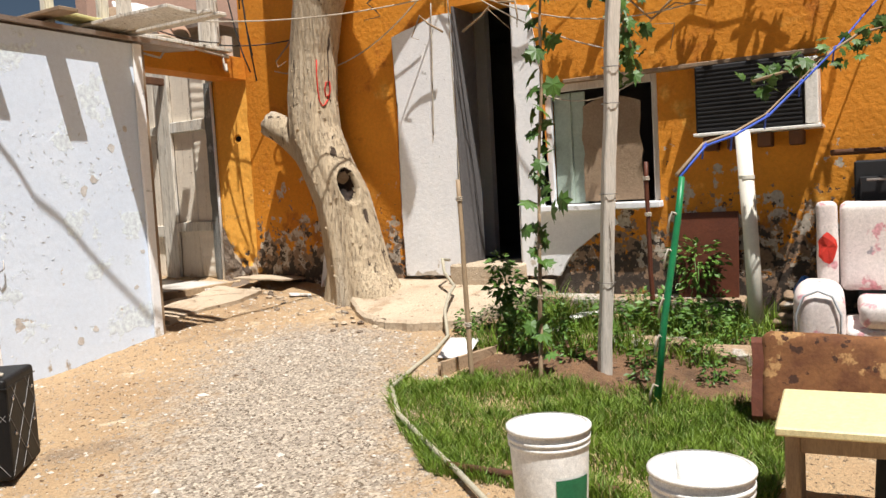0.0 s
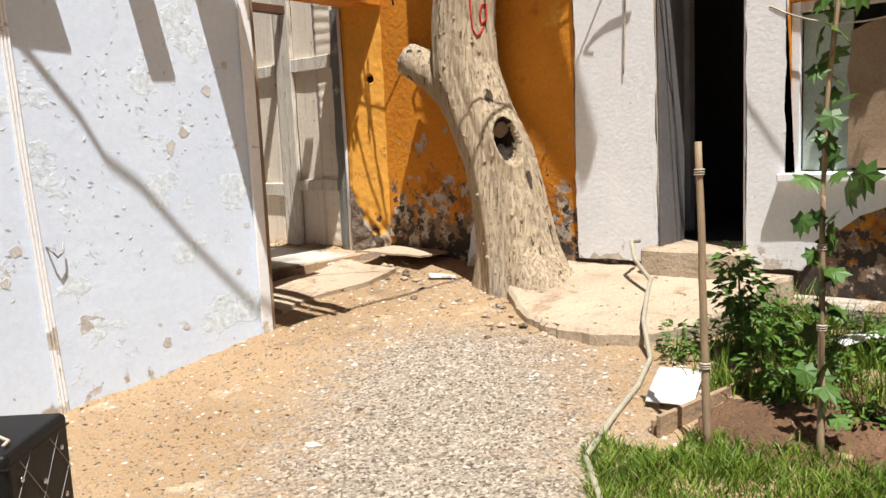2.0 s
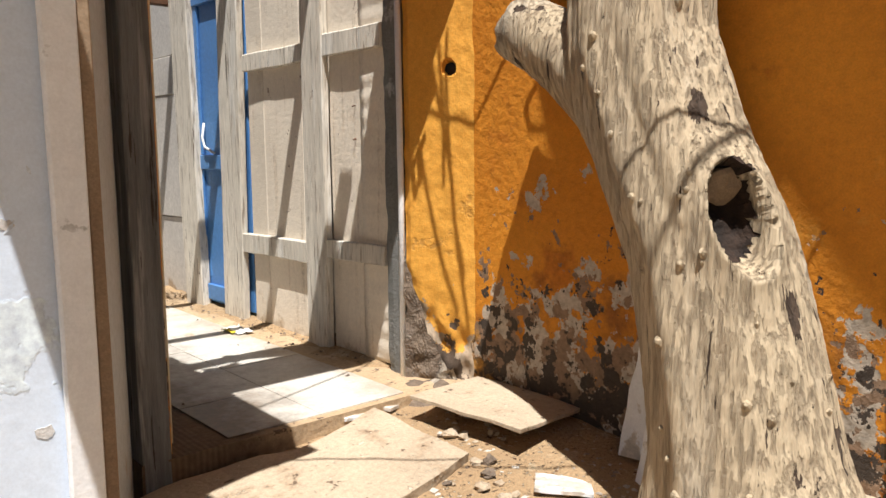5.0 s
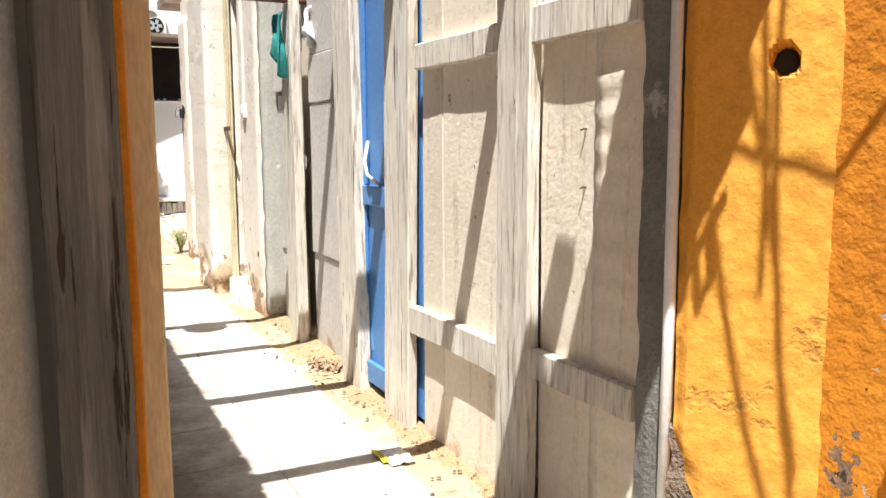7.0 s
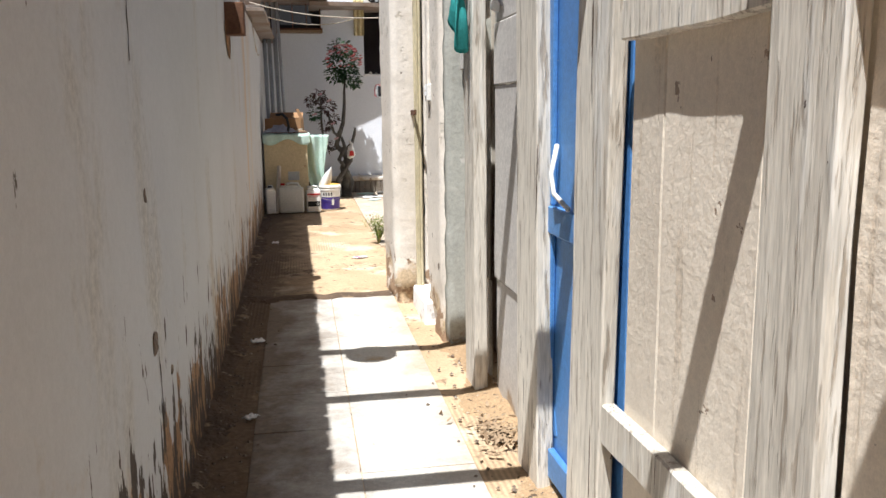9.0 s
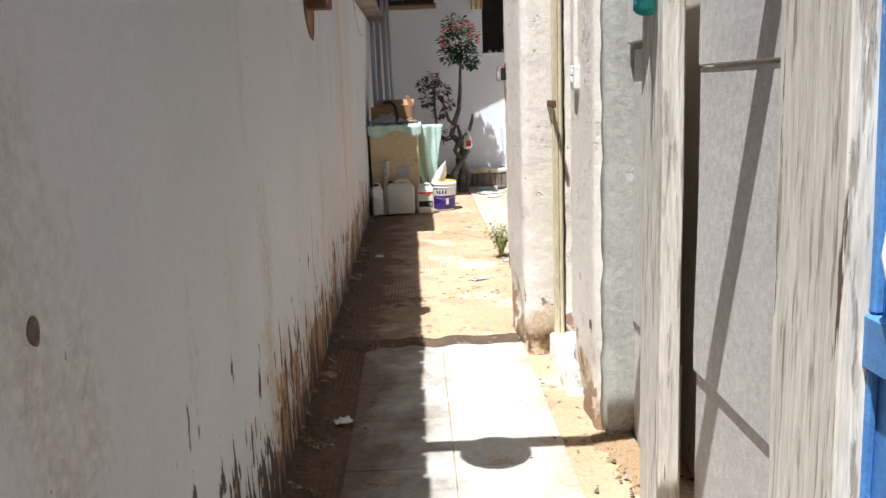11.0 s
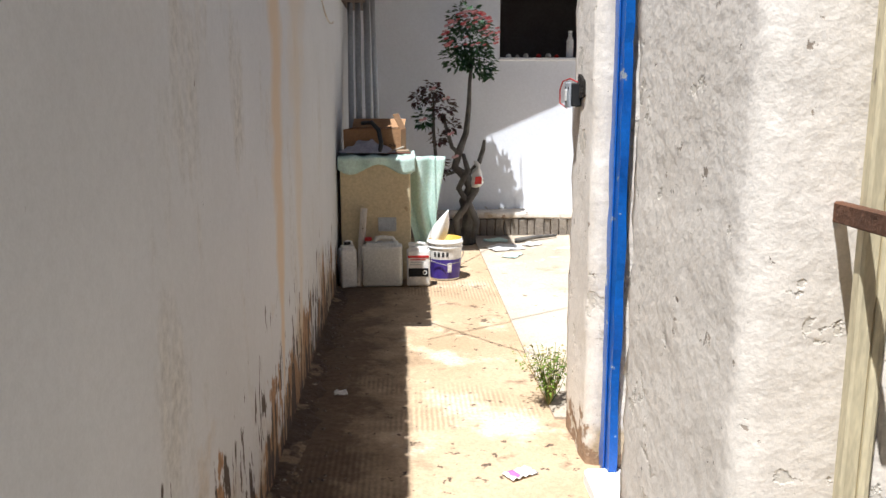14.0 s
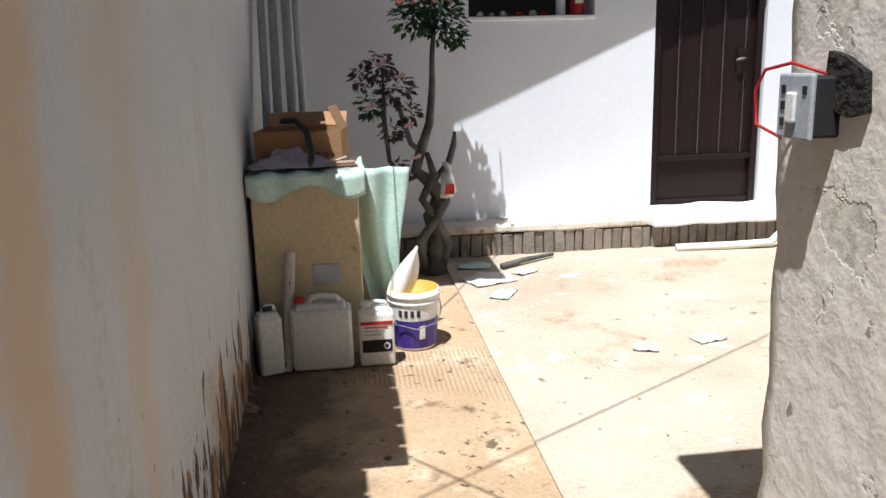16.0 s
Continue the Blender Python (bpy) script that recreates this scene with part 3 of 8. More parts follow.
# ragged tile ends along the eave over the lane
def eave():
    bm = bmesh.new()
    y = 5.9
    k = 0
    while y < END - 0.1:
        w = 0.17 + 0.05 * noise.noise(Vector((k * 1.7, 0, 0)))
        out = 4.685 + 0.018 * noise.noise(Vector((0, k * 2.3, 0))) + (0.16 if y > 13.35 else 0.0)
        box(4.5, out, y, y + w - 0.02, 3.022, 3.050, bm=bm)
        box(4.5, out - 0.025, y + w - 0.02, y + w, 3.022, 3.044, bm=bm)
        y += w
        k += 1
    return bm
solo("roof_eave", eave(), ROOFSHEET, "ragged eave sheets over the lane", "roof", "structure")
# unseen sheet, added only to keep the yard corner in shade
solo("roof_corner", sheet(4, 4, lambda u, v: (4.4 + (1.15 + 0.0 * v) * u, 15.45 + 1.7 * v, 3.56), 0.03), ROOFSHEET, "unseen sheet added to shade the yard corner", "roof", "structure")
def far_eave():
    # its edge is skewed to cast a diagonal shade: deep at one end, shallow at the other
    return sheet(8, 1, lambda u, v: (5.315 + 4.9 * u, (END + 0.3) * v + (1 - v) * (END - 0.545 + 0.207 * min(u, 0.5) * 4.9 / 1.63), 3.517), 0.05)
solo("roof_far_house", far_eave(), ROOFSHEET, "unseen far house eave, skewed to shade the wall", "roof", "structure")

wall_with_holes("wall_end", END, 0.3, 2.0, 10.5, 1.10, 4.4, [(6.057, 6.95, 2.601, 3.495), (4.716, 5.479, 3.201, 4.04), (7.397, 8.237, 1.206, 3.441)], ENDWALL, "white painted far house wall", "x")
solo("wall_end_room", box(2.0, 10.5, END + 1.2, END + 1.3, 0.9, 4.4), ROOMSHADE, "back wall behind the far windows, darkened for shade", "wall", "structure")
wall_with_holes("wall_far_side", 9.6, 0.2, 12.6, END, 0.5, 3.4, [], ENDWALL, "white yard wall")
solo("roof_far_room", box(2.0, 10.5, END + 0.3, END + 1.3, 4.4, 4.5), ROOFSHEET, "flat roof of the far house", "roof", "structure")
wall_with_holes("wall_store_front_high", 5.86, 0.3, 9.72, 12.6, 3.1, 3.3, [], PILLARWHITE, "lime plaster band over the doorways")
wall_with_holes("wall_store_end", 12.50, 0.15, 6.05, 9.7, 0.6, 3.3, [], PILLARWHITE, "lime plaster end wall", "x")
wall_with_holes("wall_board_back", 6.10, 0.1, 5.9, 9.66, 0.6, 3.2, [], CREAM, "plain wall behind the boards")
solo("roof_store", box(5.95, 9.8, 5.9, 12.7, 3.3, 3.38), ROOFSHEET, "flat sheet roof over the stores", "roof", "structure")
solo("roof_store_end", box(5.73, 9.8, 12.705, 13.18, 3.30, 3.38), ROOFSHEET, "sheet roof end over the yard", "roof", "structure")
solo("wall_pink_upper", box(6.6, 9.6, 8.6, 8.8, 3.38, 5.4), PINKWALL, "pinkish plaster upper wall behind the roofs", "wall", "structure")


def slab(bm, x0, x1, y0, y1, dz, th=0.16, n=1, rough=0.0):
    vs = []
    for i in range(n + 1):
        y = y0 + (y1 - y0) * i / n
        vs.append([bm.verts.new((x, y, floor_z(y) + dz + rough * noise.noise(Vector((x * 5, y * 5, 0))))) for x in (x0, x1)])
    fs = [bm.faces.new((vs[i][0], vs[i][1], vs[i + 1][1], vs[i + 1][0])) for i in range(n)]
    e = bmesh.ops.extrude_face_region(bm, geom=fs)
    bmesh.ops.translate(bm, vec=(0, 0, -th), verts=[v for v in e["geom"] if isinstance(v, bmesh.types.BMVert)])
    return bm


fl = bmesh.new()
slab(fl, 4.55, 6.1, 5.66, 12.6, 0)
slab(fl, 4.55, 9.7, 12.6, END + 0.02, -0.004)
LANE_FLOOR = solo("floor_lane", fl, SLAB, "dusty brown concrete lane floor", "floor", "structure")
solo("floor_far_yard", slab(bmesh.new(), 5.80, 9.6, 12.7, 16.90, 0.008, 0.02), YARDSLAB, "pale screed of the far yard", "floor", "structure")
# dirt along the wall foot
def dirt_strip(x0, wide, y0, y1, h, n, seed):
    """A low drift against a wall foot with a ragged outer edge; wide may be negative."""
    def fn(u, v):
        y = y0 + (y1 - y0) * v
        w = wide * (0.55 + 0.5 * noise.noise(Vector((y * 2.1, seed, 0))) + 0.25 * noise.noise(Vector((y * 9, seed, 3))) + 0.18 * noise.noise(Vector((y * 31, seed, 6))))
        z = floor_z(y) + 0.009 + h * (1 - u) ** 1.5 * (0.6 + 0.6 * noise.noise(Vector((u * 4 + seed, y * 9, 0)))) - 0.016 * u ** 6
        return (x0 + w * u, y, z)
    return sheet(12, n, fn)
MUD = mat("dark_dirt", (0.15, 0.10, 0.065), (0.07, 0.05, 0.035), 5, 70, 0.95, 1.0, 45, patches=(((0.30, 0.21, 0.13), 5, 0.57, 0.06, 0, 0, 0), ((0.42, 0.33, 0.23), 12, 0.64, 0.03, 0, 0, 0)), dist=0.02)
solo("ground_dirt", dirt_strip(LANE_L - 0.01, 0.17, 5.9, 15.0, 0.022, 420, 1), MUD, "dark crumbly dirt along the wall foot", "ground", "structure", True)
solo("ground_dust", dirt_strip(5.96, -0.26, 6.0, 9.7, 0.025, 200, 5), GROUND, "sandy brown dust along the board fence foot", "ground", "structure", True)
solo("ground_rubble", sheet(60, 6, lambda u, v: (4.72 + 1.05 * u, 10.80 + 0.07 * noise.noise(Vector((u * 9, 0, 0))) + 0.20 * v, floor_z(10.9) + 0.008 + 0.014 * math.sin(math.pi * v) * (0.4 + noise.noise(Vector((u * 14, v * 2, 0)))) - 0.012 * abs(2 * v - 1) ** 5)), MUD, "dirt on the edge of the tiles", "ground", "structure", True)

# pier and lintel of the lane gate
OCHRE = mat("ochre_paint", (0.78, 0.39, 0.065), (0.70, 0.33, 0.045), 1.6, 35, 0.8, 0.4, 14, patches=(
    ((0.60, 0.30, 0.06), 3.0, 0.60, 0.03, 0, 0, 0.3), ((0.46, 0.36, 0.26), 7.0, 0.57, 0.015, 0.8, 1.8, 0.8), ((0.10, 0.07, 0.05), 9.0, 0.57, 0.02, 0.75, 1.6, 0.9)), dist=0.02, grit=0.3)


def pier_mesh():
    """The slanting face of the pier, from the house wall out to the gate."""
    a, b, away = Vector((6.052, 5.618, 0)), Vector((5.872, 5.892, 0)), Vector((0.30, 0.16, 0))

    def fn(u, v):
        p = a.lerp(b, u)
        z = 0.55 + 2.37 * v
        d = noise.noise(Vector((u * 3.1, z * 4.5, 3))) * 0.007 + noise.noise(Vector((u * 9, z * 17, 5))) * 0.003
        edge = 0.02 * smooth(0.90, 1.0, u) * (1 + noise.noise(Vector((1, z * 12, 2))))
        bite = 0.07 * smooth(1.32, 0.95, z + 0.25 * (1 - u)) * max(0, 0.35 + noise.noise(Vector((u * 6, z * 9, 8))))
        pit = 0.055 * smooth(0.034, 0.022, math.hypot((p - Vector((5.985, 5.712, 0))).length, (z - 2.155) * 0.85) + 0.006 * noise.noise(Vector((u * 40, z * 30, 1))))
        return p + Vector((0.83, 0.55, 0)) * (d + edge + bite + pit) + Vector((0, 0, z))
    bm = sheet(44, 260, fn)
    rim = [e for e in bm.edges if e.is_boundary]
    e = bmesh.ops.extrude_edge_only(bm, edges=rim)
    bmesh.ops.translate(bm, vec=away, verts=[v for v in e["geom"] if isinstance(v, bmesh.types.BMVert)])
    return bm


solo("pier_gate", pier_mesh(), OCHRE, "orange plaster pier beside the lane gate", "wall", "structure")
foot = jitter(sheet(16, 26, lambda u, v: Vector((6.0, 5.70, 0)).lerp(Vector((5.872, 5.892, 0)), u) + Vector((-0.012, -0.010, 0.60 + v * (0.22 + 0.52 * u ** 1.6 + 0.10 * noise.noise(Vector((u * 5, 0, 1))))))), 0.022, 14, 6)
solo("pier_broken_foot", foot, RUBBLE, "broken mud plaster at the pier foot", "wall", "structure")
solo("lintel_gate", chipped(4.56, HOUSE, 5.60, 5.86, 2.72, 2.93, 0.06, 6, 0.006), ORANGE, "orange plaster lintel over the lane gate", "wall", "structure")
def heap(x0, x1, y0, y1, z0, h, seed):
    bm = bmesh.new()
    return sheet(18, 18, lambda u, v: (x0 + (x1 - x0) * u, y0 + (y1 - y0) * v, z0 + h * math.sin(math.pi * u) * math.sin(math.pi * v) * (0.7 + 0.6 * noise.noise(Vector((u * 5, v * 5, seed))))), bm=bm)
solo("ground_heap", heap(5.62, 6.06, 5.40, 5.96, 0.66, 0.16, 2), RUBBLE, "crumbled plaster heaped at the pier foot", "ground", "structure", True)

solo("door_jamb_lining", box(6.026, 6.40, 3.262, 3.278, 0.9, 3.05, 0.002), ROOMSHADE, "house doorway lining in the shade-darkened room plaster", "door", "structure")
solo("door_lining", box(6.052, 6.40, 2.742, 2.756, 0.9, 3.05, 0.002), WHITEWASH, "whitewashed lining of the house doorway", "door", "structure")
# pillars of the stores
solo("pillar_grey", chipped(5.850, 6.20, 9.640, 9.72, 0.78, 3.12, 0.045, 11, 0.005, 0.05), PILLARGREY, "grey green plaster side of a pillar", "pillar", "structure", smooth=True)
solo("pillar_cream", chipped(5.84, 6.20, 9.722, 10.22, 0.78, 3.12, 0.045, 12, 0.005, 0.07), PILLARWHITE, "cream lime plaster pillar with worn foot", "pillar", "structure", smooth=True)
solo("pillar_middle", chipped(5.686, 6.20, 10.60, 11.27, 0.80, 3.12, 0.045, 14, 0.013, 0.10), PILLARWHITE, "cream lime plaster pillar with eroded foot", "pillar", "structure", smooth=True)
solo("pillar_middle_return", chipped(5.925, 6.20, 11.272, 11.78, 0.80, 3.12, 0.045, 16, 0.012, 0.06), PILLARWHITE, "cream lime plaster return beside the blue frame", "pillar", "structure", smooth=True)
solo("pillar_far", chipped(5.828, 5.97, 12.25, 12.64, 0.80, 3.12, 0.045, 15, 0.010, 0.03), PILLARWHITE, "cream lime plaster pillar at the lane end", "pillar", "structure", smooth=True)

# ---- lane: the board fence ----
fence = thing("board_fence", "cream painted board fence with posts and rails", "fence", loc=(0, 0, 0))


def board(x0, x1, y0, y1, z0, z1, material, name="board", label="", parent=None, tilt=0.0, bev=0.004):
    mid = Vector(((x0 + x1) / 2, (y0 + y1) / 2, z0))
    m = Matrix.Translation(mid) @ Matrix.Rotation(radians(tilt), 4, "X") @ Matrix.Translation(-mid)
    bm = box(x0, x1, y0, y1, z0, z1, bev, m=m)
    # small unevenness along the board
    es = [e for e in bm.edges if abs((e.verts[0].co - e.verts[1].co).normalized().z) > 0.9]
    bmesh.ops.subdivide_edges(bm, edges=es, cuts=7, use_grid_fill=True)
    for v in bm.verts:
        d = noise.noise_vector(v.co * 2.6)
        v.co += Vector((d.x * 0.004, d.y * 0.005, 0))
    return part(name, bm, material, parent, label)


FZ = 0.795
board(5.908, 5.928, 6.245, 6.52, FZ, 2.98, CREAM, parent=fence)
# a corrugated warped board
wv = sheet(6, 110, lambda u, v: (5.907 + 0.005 * math.sin(v * 150 + 1.6 * noise.noise(Vector((u * 2.0, v * 14, 0)))) * (0.35 + 0.65 * abs(noise.noise(Vector((u, v * 4, 3))))), 6.02 + 0.222 * u, FZ + 2.18 * v), 0.012)
part("board", wv, CREAM, fence, "warped cream board with fine ripples", True)
board(5.908, 5.928, 6.70, 6.78, FZ, 1.30, CREAM, parent=fence)
for y0, y1 in ((6.70, 6.78), (6.783, 7.18), (7.183, 7.36)):
    board(5.908, 5.928, y0, y1, FZ if y0 != 6.70 else 1.302, 2.98, CREAM, parent=fence)
board(5.862, 5.905, 6.525, 6.715, FZ - 0.03, 3.05, POSTWOOD, "post", parent=fence, tilt=0.2)
board(5.862, 5.905, 7.43, 7.675, FZ - 0.02, 3.05, POSTWOOD, "post", parent=fence, tilt=1.6)
board(5.862, 5.92, 7.97, 8.22, FZ - 0.02, 3.05, POSTWOOD, "post", parent=fence, tilt=-2.0)
board(5.855, 5.915, 8.94, 9.14, FZ - 0.02, 2.95, POSTWOOD, "post", parent=fence, tilt=-0.8)
for y0, y1, z0, z1 in ((6.04, 6.525, 2.27, 2.38), (6.715, 7.345, 2.26, 2.355), (6.04, 6.525, 1.265, 1.36), (6.715, 7.42, 1.217, 1.33)):
    bm = box(5.868, 5.907, y0, y1, z0, z1, 0.005)
    bmesh.ops.subdivide_edges(bm, edges=[e for e in bm.edges if abs((e.verts[0].co - e.verts[1].co).normalized().y) > 0.9], cuts=6, use_grid_fill=True)
    part("rail", jitter(bm, 0.006, 5, 2), POSTWOOD, fence)
# grey sheets between the last two posts
PALEGREY = mat("pale_grey_board", (0.60, 0.57, 0.53), (0.53, 0.50, 0.47), 2, 40, 0.75, 0.15, 40, vary=0.06, patches=(((0.42, 0.33, 0.24), 4, 0.60, 0.08, 0.75, 1.5, 0.1),))
for y0, y1, z0, z1, x in ((8.24, 8.93, 0.80, 1.36, 5.955), (8.24, 8.93, 1.365, 2.20, 5.945), (8.24, 8.93, 2.205, 2.46, 5.94), (8.24, 8.93, 2.465, 2.95, 5.945), (9.15, 9.62, 2.30, 2.50, 5.93), (9.15, 9.64, 0.80, 1.30, 5.97), (9.15, 9.64, 1.305, 2.28, 5.96), (9.15, 9.64, 2.51, 2.95, 5.96)):
    board(x, x + 0.018, y0, y1, z0, z1, PALEGREY, "panel", parent=fence)
# nails and hooks
for y, z in ((6.30, 2.02), (6.30, 1.86), (6.60, 1.70), (7.50, 1.0), (7.54, 0.98)):
    part("nail", tube([(5.915, y, z), (5.90, y, z), (5.892, y + 0.004, z - 0.004)], 0.003, 6), RUST, fence)

# grey flashing strip and white rod at the gate's end of the fence
jamb = thing("gate_jamb", "grey mortar strip and white rod at the gate", "jamb")
FLASH = mat("grey_mortar", (0.24, 0.24, 0.23), (0.16, 0.16, 0.15), 4, 60, 0.9, 0.8, 60, patches=(((0.40, 0.40, 0.38), 6, 0.62, 0.04, 0, 0, -0.2),))
part("strip", chipped(5.868, 5.96, 5.925, 6.035, 0.74, 2.72, 0.05, 21, 0.007), FLASH, jamb)
part("rod", tube([(5.862, 5.905, 0.72), (5.864, 5.903, 1.6), (5.86, 5.905, 2.72)], 0.014, 8), WHITEWASH, jamb, "white painted rod", True)

# the blue plank door between two posts
bd = thing("lane_door", "blue painted plank door with battens, shut", "door")
part("leaf", box(5.925, 5.955, 7.40, 8.08, 0.84, 2.84, 0.004), BLUEDOOR, bd)
for z0, z1 in ((1.70, 1.79), (2.72, 2.82), (0.86, 0.96)):
    part("batten", box(5.900, 5.924, 7.53, 8.06, z0, z1, 0.004), BLUEDOOR, bd)
for y0, y1 in ((7.53, 7.60), (7.99, 8.06)):
    part("stile", box(5.907, 5.9245, y0, y1, 0.962, 1.698, 0.004), BLUEDOOR, bd)
    part("stile", box(5.907, 5.9245, y0, y1, 1.792, 2.718, 0.004), BLUEDOOR, bd)
part("brace", box(-0.03, 0.03, 0, 0.62, 0, 0.02, 0.004, m=Matrix.Translation((5.922, 7.98, 1.0)) @ Matrix.Rotation(radians(72), 4, "X") @ Matrix.Rotation(radians(90), 4, "Y")), BLUEDOOR, bd)
part("handle", tube([(5.91, 7.95, 1.99), (5.885, 7.93, 1.90), (5.885, 7.90, 1.84), (5.90, 7.80, 1.80)], 0.008, 8), WHITEPLASTIC, bd, "pale curved wooden handle", True)
part("hook", tube([(5.93, 7.66, 2.14), (5.90, 7.66, 2.13), (5.90, 7.66, 2.11)], 0.004, 6), RUST, bd)

# cloth on the fence
cl = thing("hanging_cloth", "teal and white cloth hung on the fence", "cloth")
def cloth_fn(y0, w, z0, h, x):
    return lambda u, v: (x - 0.03 - 0.03 * math.sin(u * 9 + v * 2) * (0.3 + v), y0 + w * (u - 0.5) * (1 - 0.35 * math.sin(v * 3.0)) + 0.02 * math.sin(v * 7), z0 - h * v * (0.75 + 0.25 * math.sin(u * 4.2 + 1)))
part("teal_cloth", sheet(18, 18, cloth_fn(9.03, 0.20, 2.70, 0.36, 5.84), 0.004), CLOTHGREEN, cl, "", True)
part("white_cloth", sheet(14, 14, cloth_fn(8.88, 0.10, 2.72, 0.22, 5.97), 0.004), WHITEWASH, cl, "", True)

# first doorway: frame, hinge, step
fr = thing("door_frame", "cream painted wooden door frame with hinge", "door frame")
part("post", box(5.85, 5.868, 10.53, 10.597, 0.98, 3.10, 0.006), FRAMECREAM, fr)
part("stop", box(5.822, 5.849, 10.535, 10.56, 0.98, 3.10, 0.004), FRAMECREAM, fr)
part("lintel", box(5.86, 5.95, 10.225, 10.465, 3.0, 3.098, 0.004), FRAMECREAM, fr)
part("hinge", box(5.806, 5.821, 10.43, 10.60, 2.072, 2.104, 0.003), RUST, fr, "rusty hinge")
# two flat black pieces paint the deep shade inside this doorway
solo("door_recess", box(6.24, 6.28, 10.10, 10.70, 0.90, 3.08), BLACK, "black panel standing for the shade deep in the doorway", "door", "structure")
solo("door_inner_jamb", box(5.965, 6.235, 10.55, 10.597, 0.985, 3.08), BLACK, "black piece standing for shade beside the deep doorway", "door", "structure")
solo("wall_door_reveal", chipped(5.870, 5.96, 10.55, 10.598, 0.985, 3.08, 0.03, 41, 0.006), PILLARWHITE, "rough plaster reveal of the doorway", "wall", "structure", smooth=True)
solo("door_step", jitter(box(5.80, 6.15, 10.08, 10.58, 0.80, 0.985, 0.012, cuts=2), 0.006, 6), WHITEWASH, "whitewashed door step", "step", "structure")

# second doorway: blue frame
bf = thing("door_frame", "deep blue painted wooden door frame, flaking", "door frame")
part("post", chipped(5.880, 5.915, 12.09, 12.245, 0.90, 3.10, 0.06, 31, 0.004), DEEPBLUE, bf)
part("stop", box(5.873, 5.8795, 12.14, 12.17, 0.92, 3.10, 0.004), DEEPBLUE, bf)
part("post", chipped(5.918, 5.99, 11.784, 11.812, 0.90, 3.10, 0.06, 33, 0.004), DEEPBLUE, bf)
part("lintel", box(5.86, 5.95, 11.82, 12.085, 3.0, 3.098, 0.004), DEEPBLUE, bf)
solo("door_sill", jitter(box(5.80, 6.2, 11.28, 12.14, 0.83, 0.93, 0.01, cuts=2), 0.006, 6), WHITEWASH, "whitewashed door sill", "step", "structure")
solo("wall_store_reveal", chipped(5.917, 6.00, 12.13, 12.248, 0.86, 3.1, 0.04, 43, 0.008), PILLARWHITE, "plaster reveal behind the blue frame", "wall", "structure")

# switches
sw = thing("light_switch", "white wall switch with conduit", "switch")
part("plate", box(5.818, 5.846, 9.995, 10.08, 2.15, 2.245, 0.006, seg=2), WHITEPLASTIC, sw)
for z in (2.165, 2.195):
    part("rocker", box(5.811, 5.8179, 10.022, 10.052, z + 0.015, z + 0.037, 0.002), WHITEWASH, sw)
part("conduit", jitter(box(5.825, 5.846, 10.025, 10.052, 2.247, 3.0, 0.006, cuts=6), 0.006, 14), PILLARWHITE, sw, "conduit plastered over")
sk = thing("switch_box", "black switch box with white plate hanging from a hole", "switch")
part("body", box(5.790, 5.840, 12.478, 12.558, 2.218, 2.304, 0.004), BLACK, sk)
part("plate", box(5.781, 5.7895, 12.474, 12.562, 2.214, 2.308, 0.004, seg=2), GREYPVC, sk, "grey face plate")
part("rocker", box(5.774, 5.7805, 12.505, 12.530, 2.238, 2.282, 0.003), WHITEPLASTIC, sk, "pale rocker")
for y, z in ((12.545, 2.285), (12.545, 2.262), (12.490, 2.285), (12.545, 2.238)):
    part("socket_hole", box(5.7795, 5.7815, y - 0.005, y + 0.005, z - 0.006, z + 0.006), BLACK, sk)
REDWIRE = mat("red_wire", (0.45, 0.02, 0.02), None, 5, 40, 0.5, 0)
part("wire", tube([(5.82, 12.50, 2.306), (5.80, 12.56, 2.322), (5.78, 12.60, 2.312), (5.772, 12.612, 2.28), (5.772, 12.605, 2.23), (5.79, 12.56, 2.212)], 0.0028, 6), REDWIRE, sk, "red wire loop", True)
# no recess is cut here: the hole's shade is this patch's colour
HOLESHADE = mat("hole_shade_patch", (0.03, 0.022, 0.016), (0.010, 0.008, 0.006), 18, 60, 0.95, 1.0, 50, dist=0.03)
patch("wall_hole", [(12.415, 2.262), (12.45, 2.250), (12.49, 2.258), (12.505, 2.30), (12.50, 2.335), (12.46, 2.328), (12.42, 2.312)], 5.826, 0.008, HOLESHADE, "flush dark patch standing for a plaster hole's shade", seed=17, rough=0.014, step=0.012)
for x, y, z, s, n in ((5.84, 9.80, 1.25, 0.02, 7), (4.68, 7.81, 1.88, 0.02, 9), (4.68, 7.80, 1.46, 0.036, 4), (4.68, 7.87, 1.20, 0.020, 3), (4.68, 8.05, 1.30, 0.016, 8)):
    solo("wall_chip", jitter(lathe([(0, 0.003), (s * 0.6, 0.003), (s, 0.002), (s * 0.9, -0.02), (0, -0.02)], 16, m=Matrix.Translation((x, y, z)) @ Matrix.Rotation(radians(-90 if x > 5 else 90), 4, "Y")), s * 0.22, 30, n), RUBBLE, "dark chipped hole in the plaster", "hole", "structure")

# a black disc in the pier's dimple paints the shade of its depth
hole = jitter(lathe([(0, 0.002), (0.02, 0.002), (0.028, 0.0), (0.0, -0.004)], 16, m=Matrix.Translation((6.020, 5.735, 2.155)) @ Matrix.Rotation(radians(33), 4, "Z") @ Matrix.Rotation(radians(-90), 4, "Y")), 0.003, 30, 6)
solo("wall_chip", hole, BLACK, "black disc as the shade in the orange pier's hole", "hole", "structure")
CRACK = mat("crack_shadow", (0.10, 0.08, 0.065), (0.05, 0.04, 0.03), 20, 80, 0.95, 0.0)


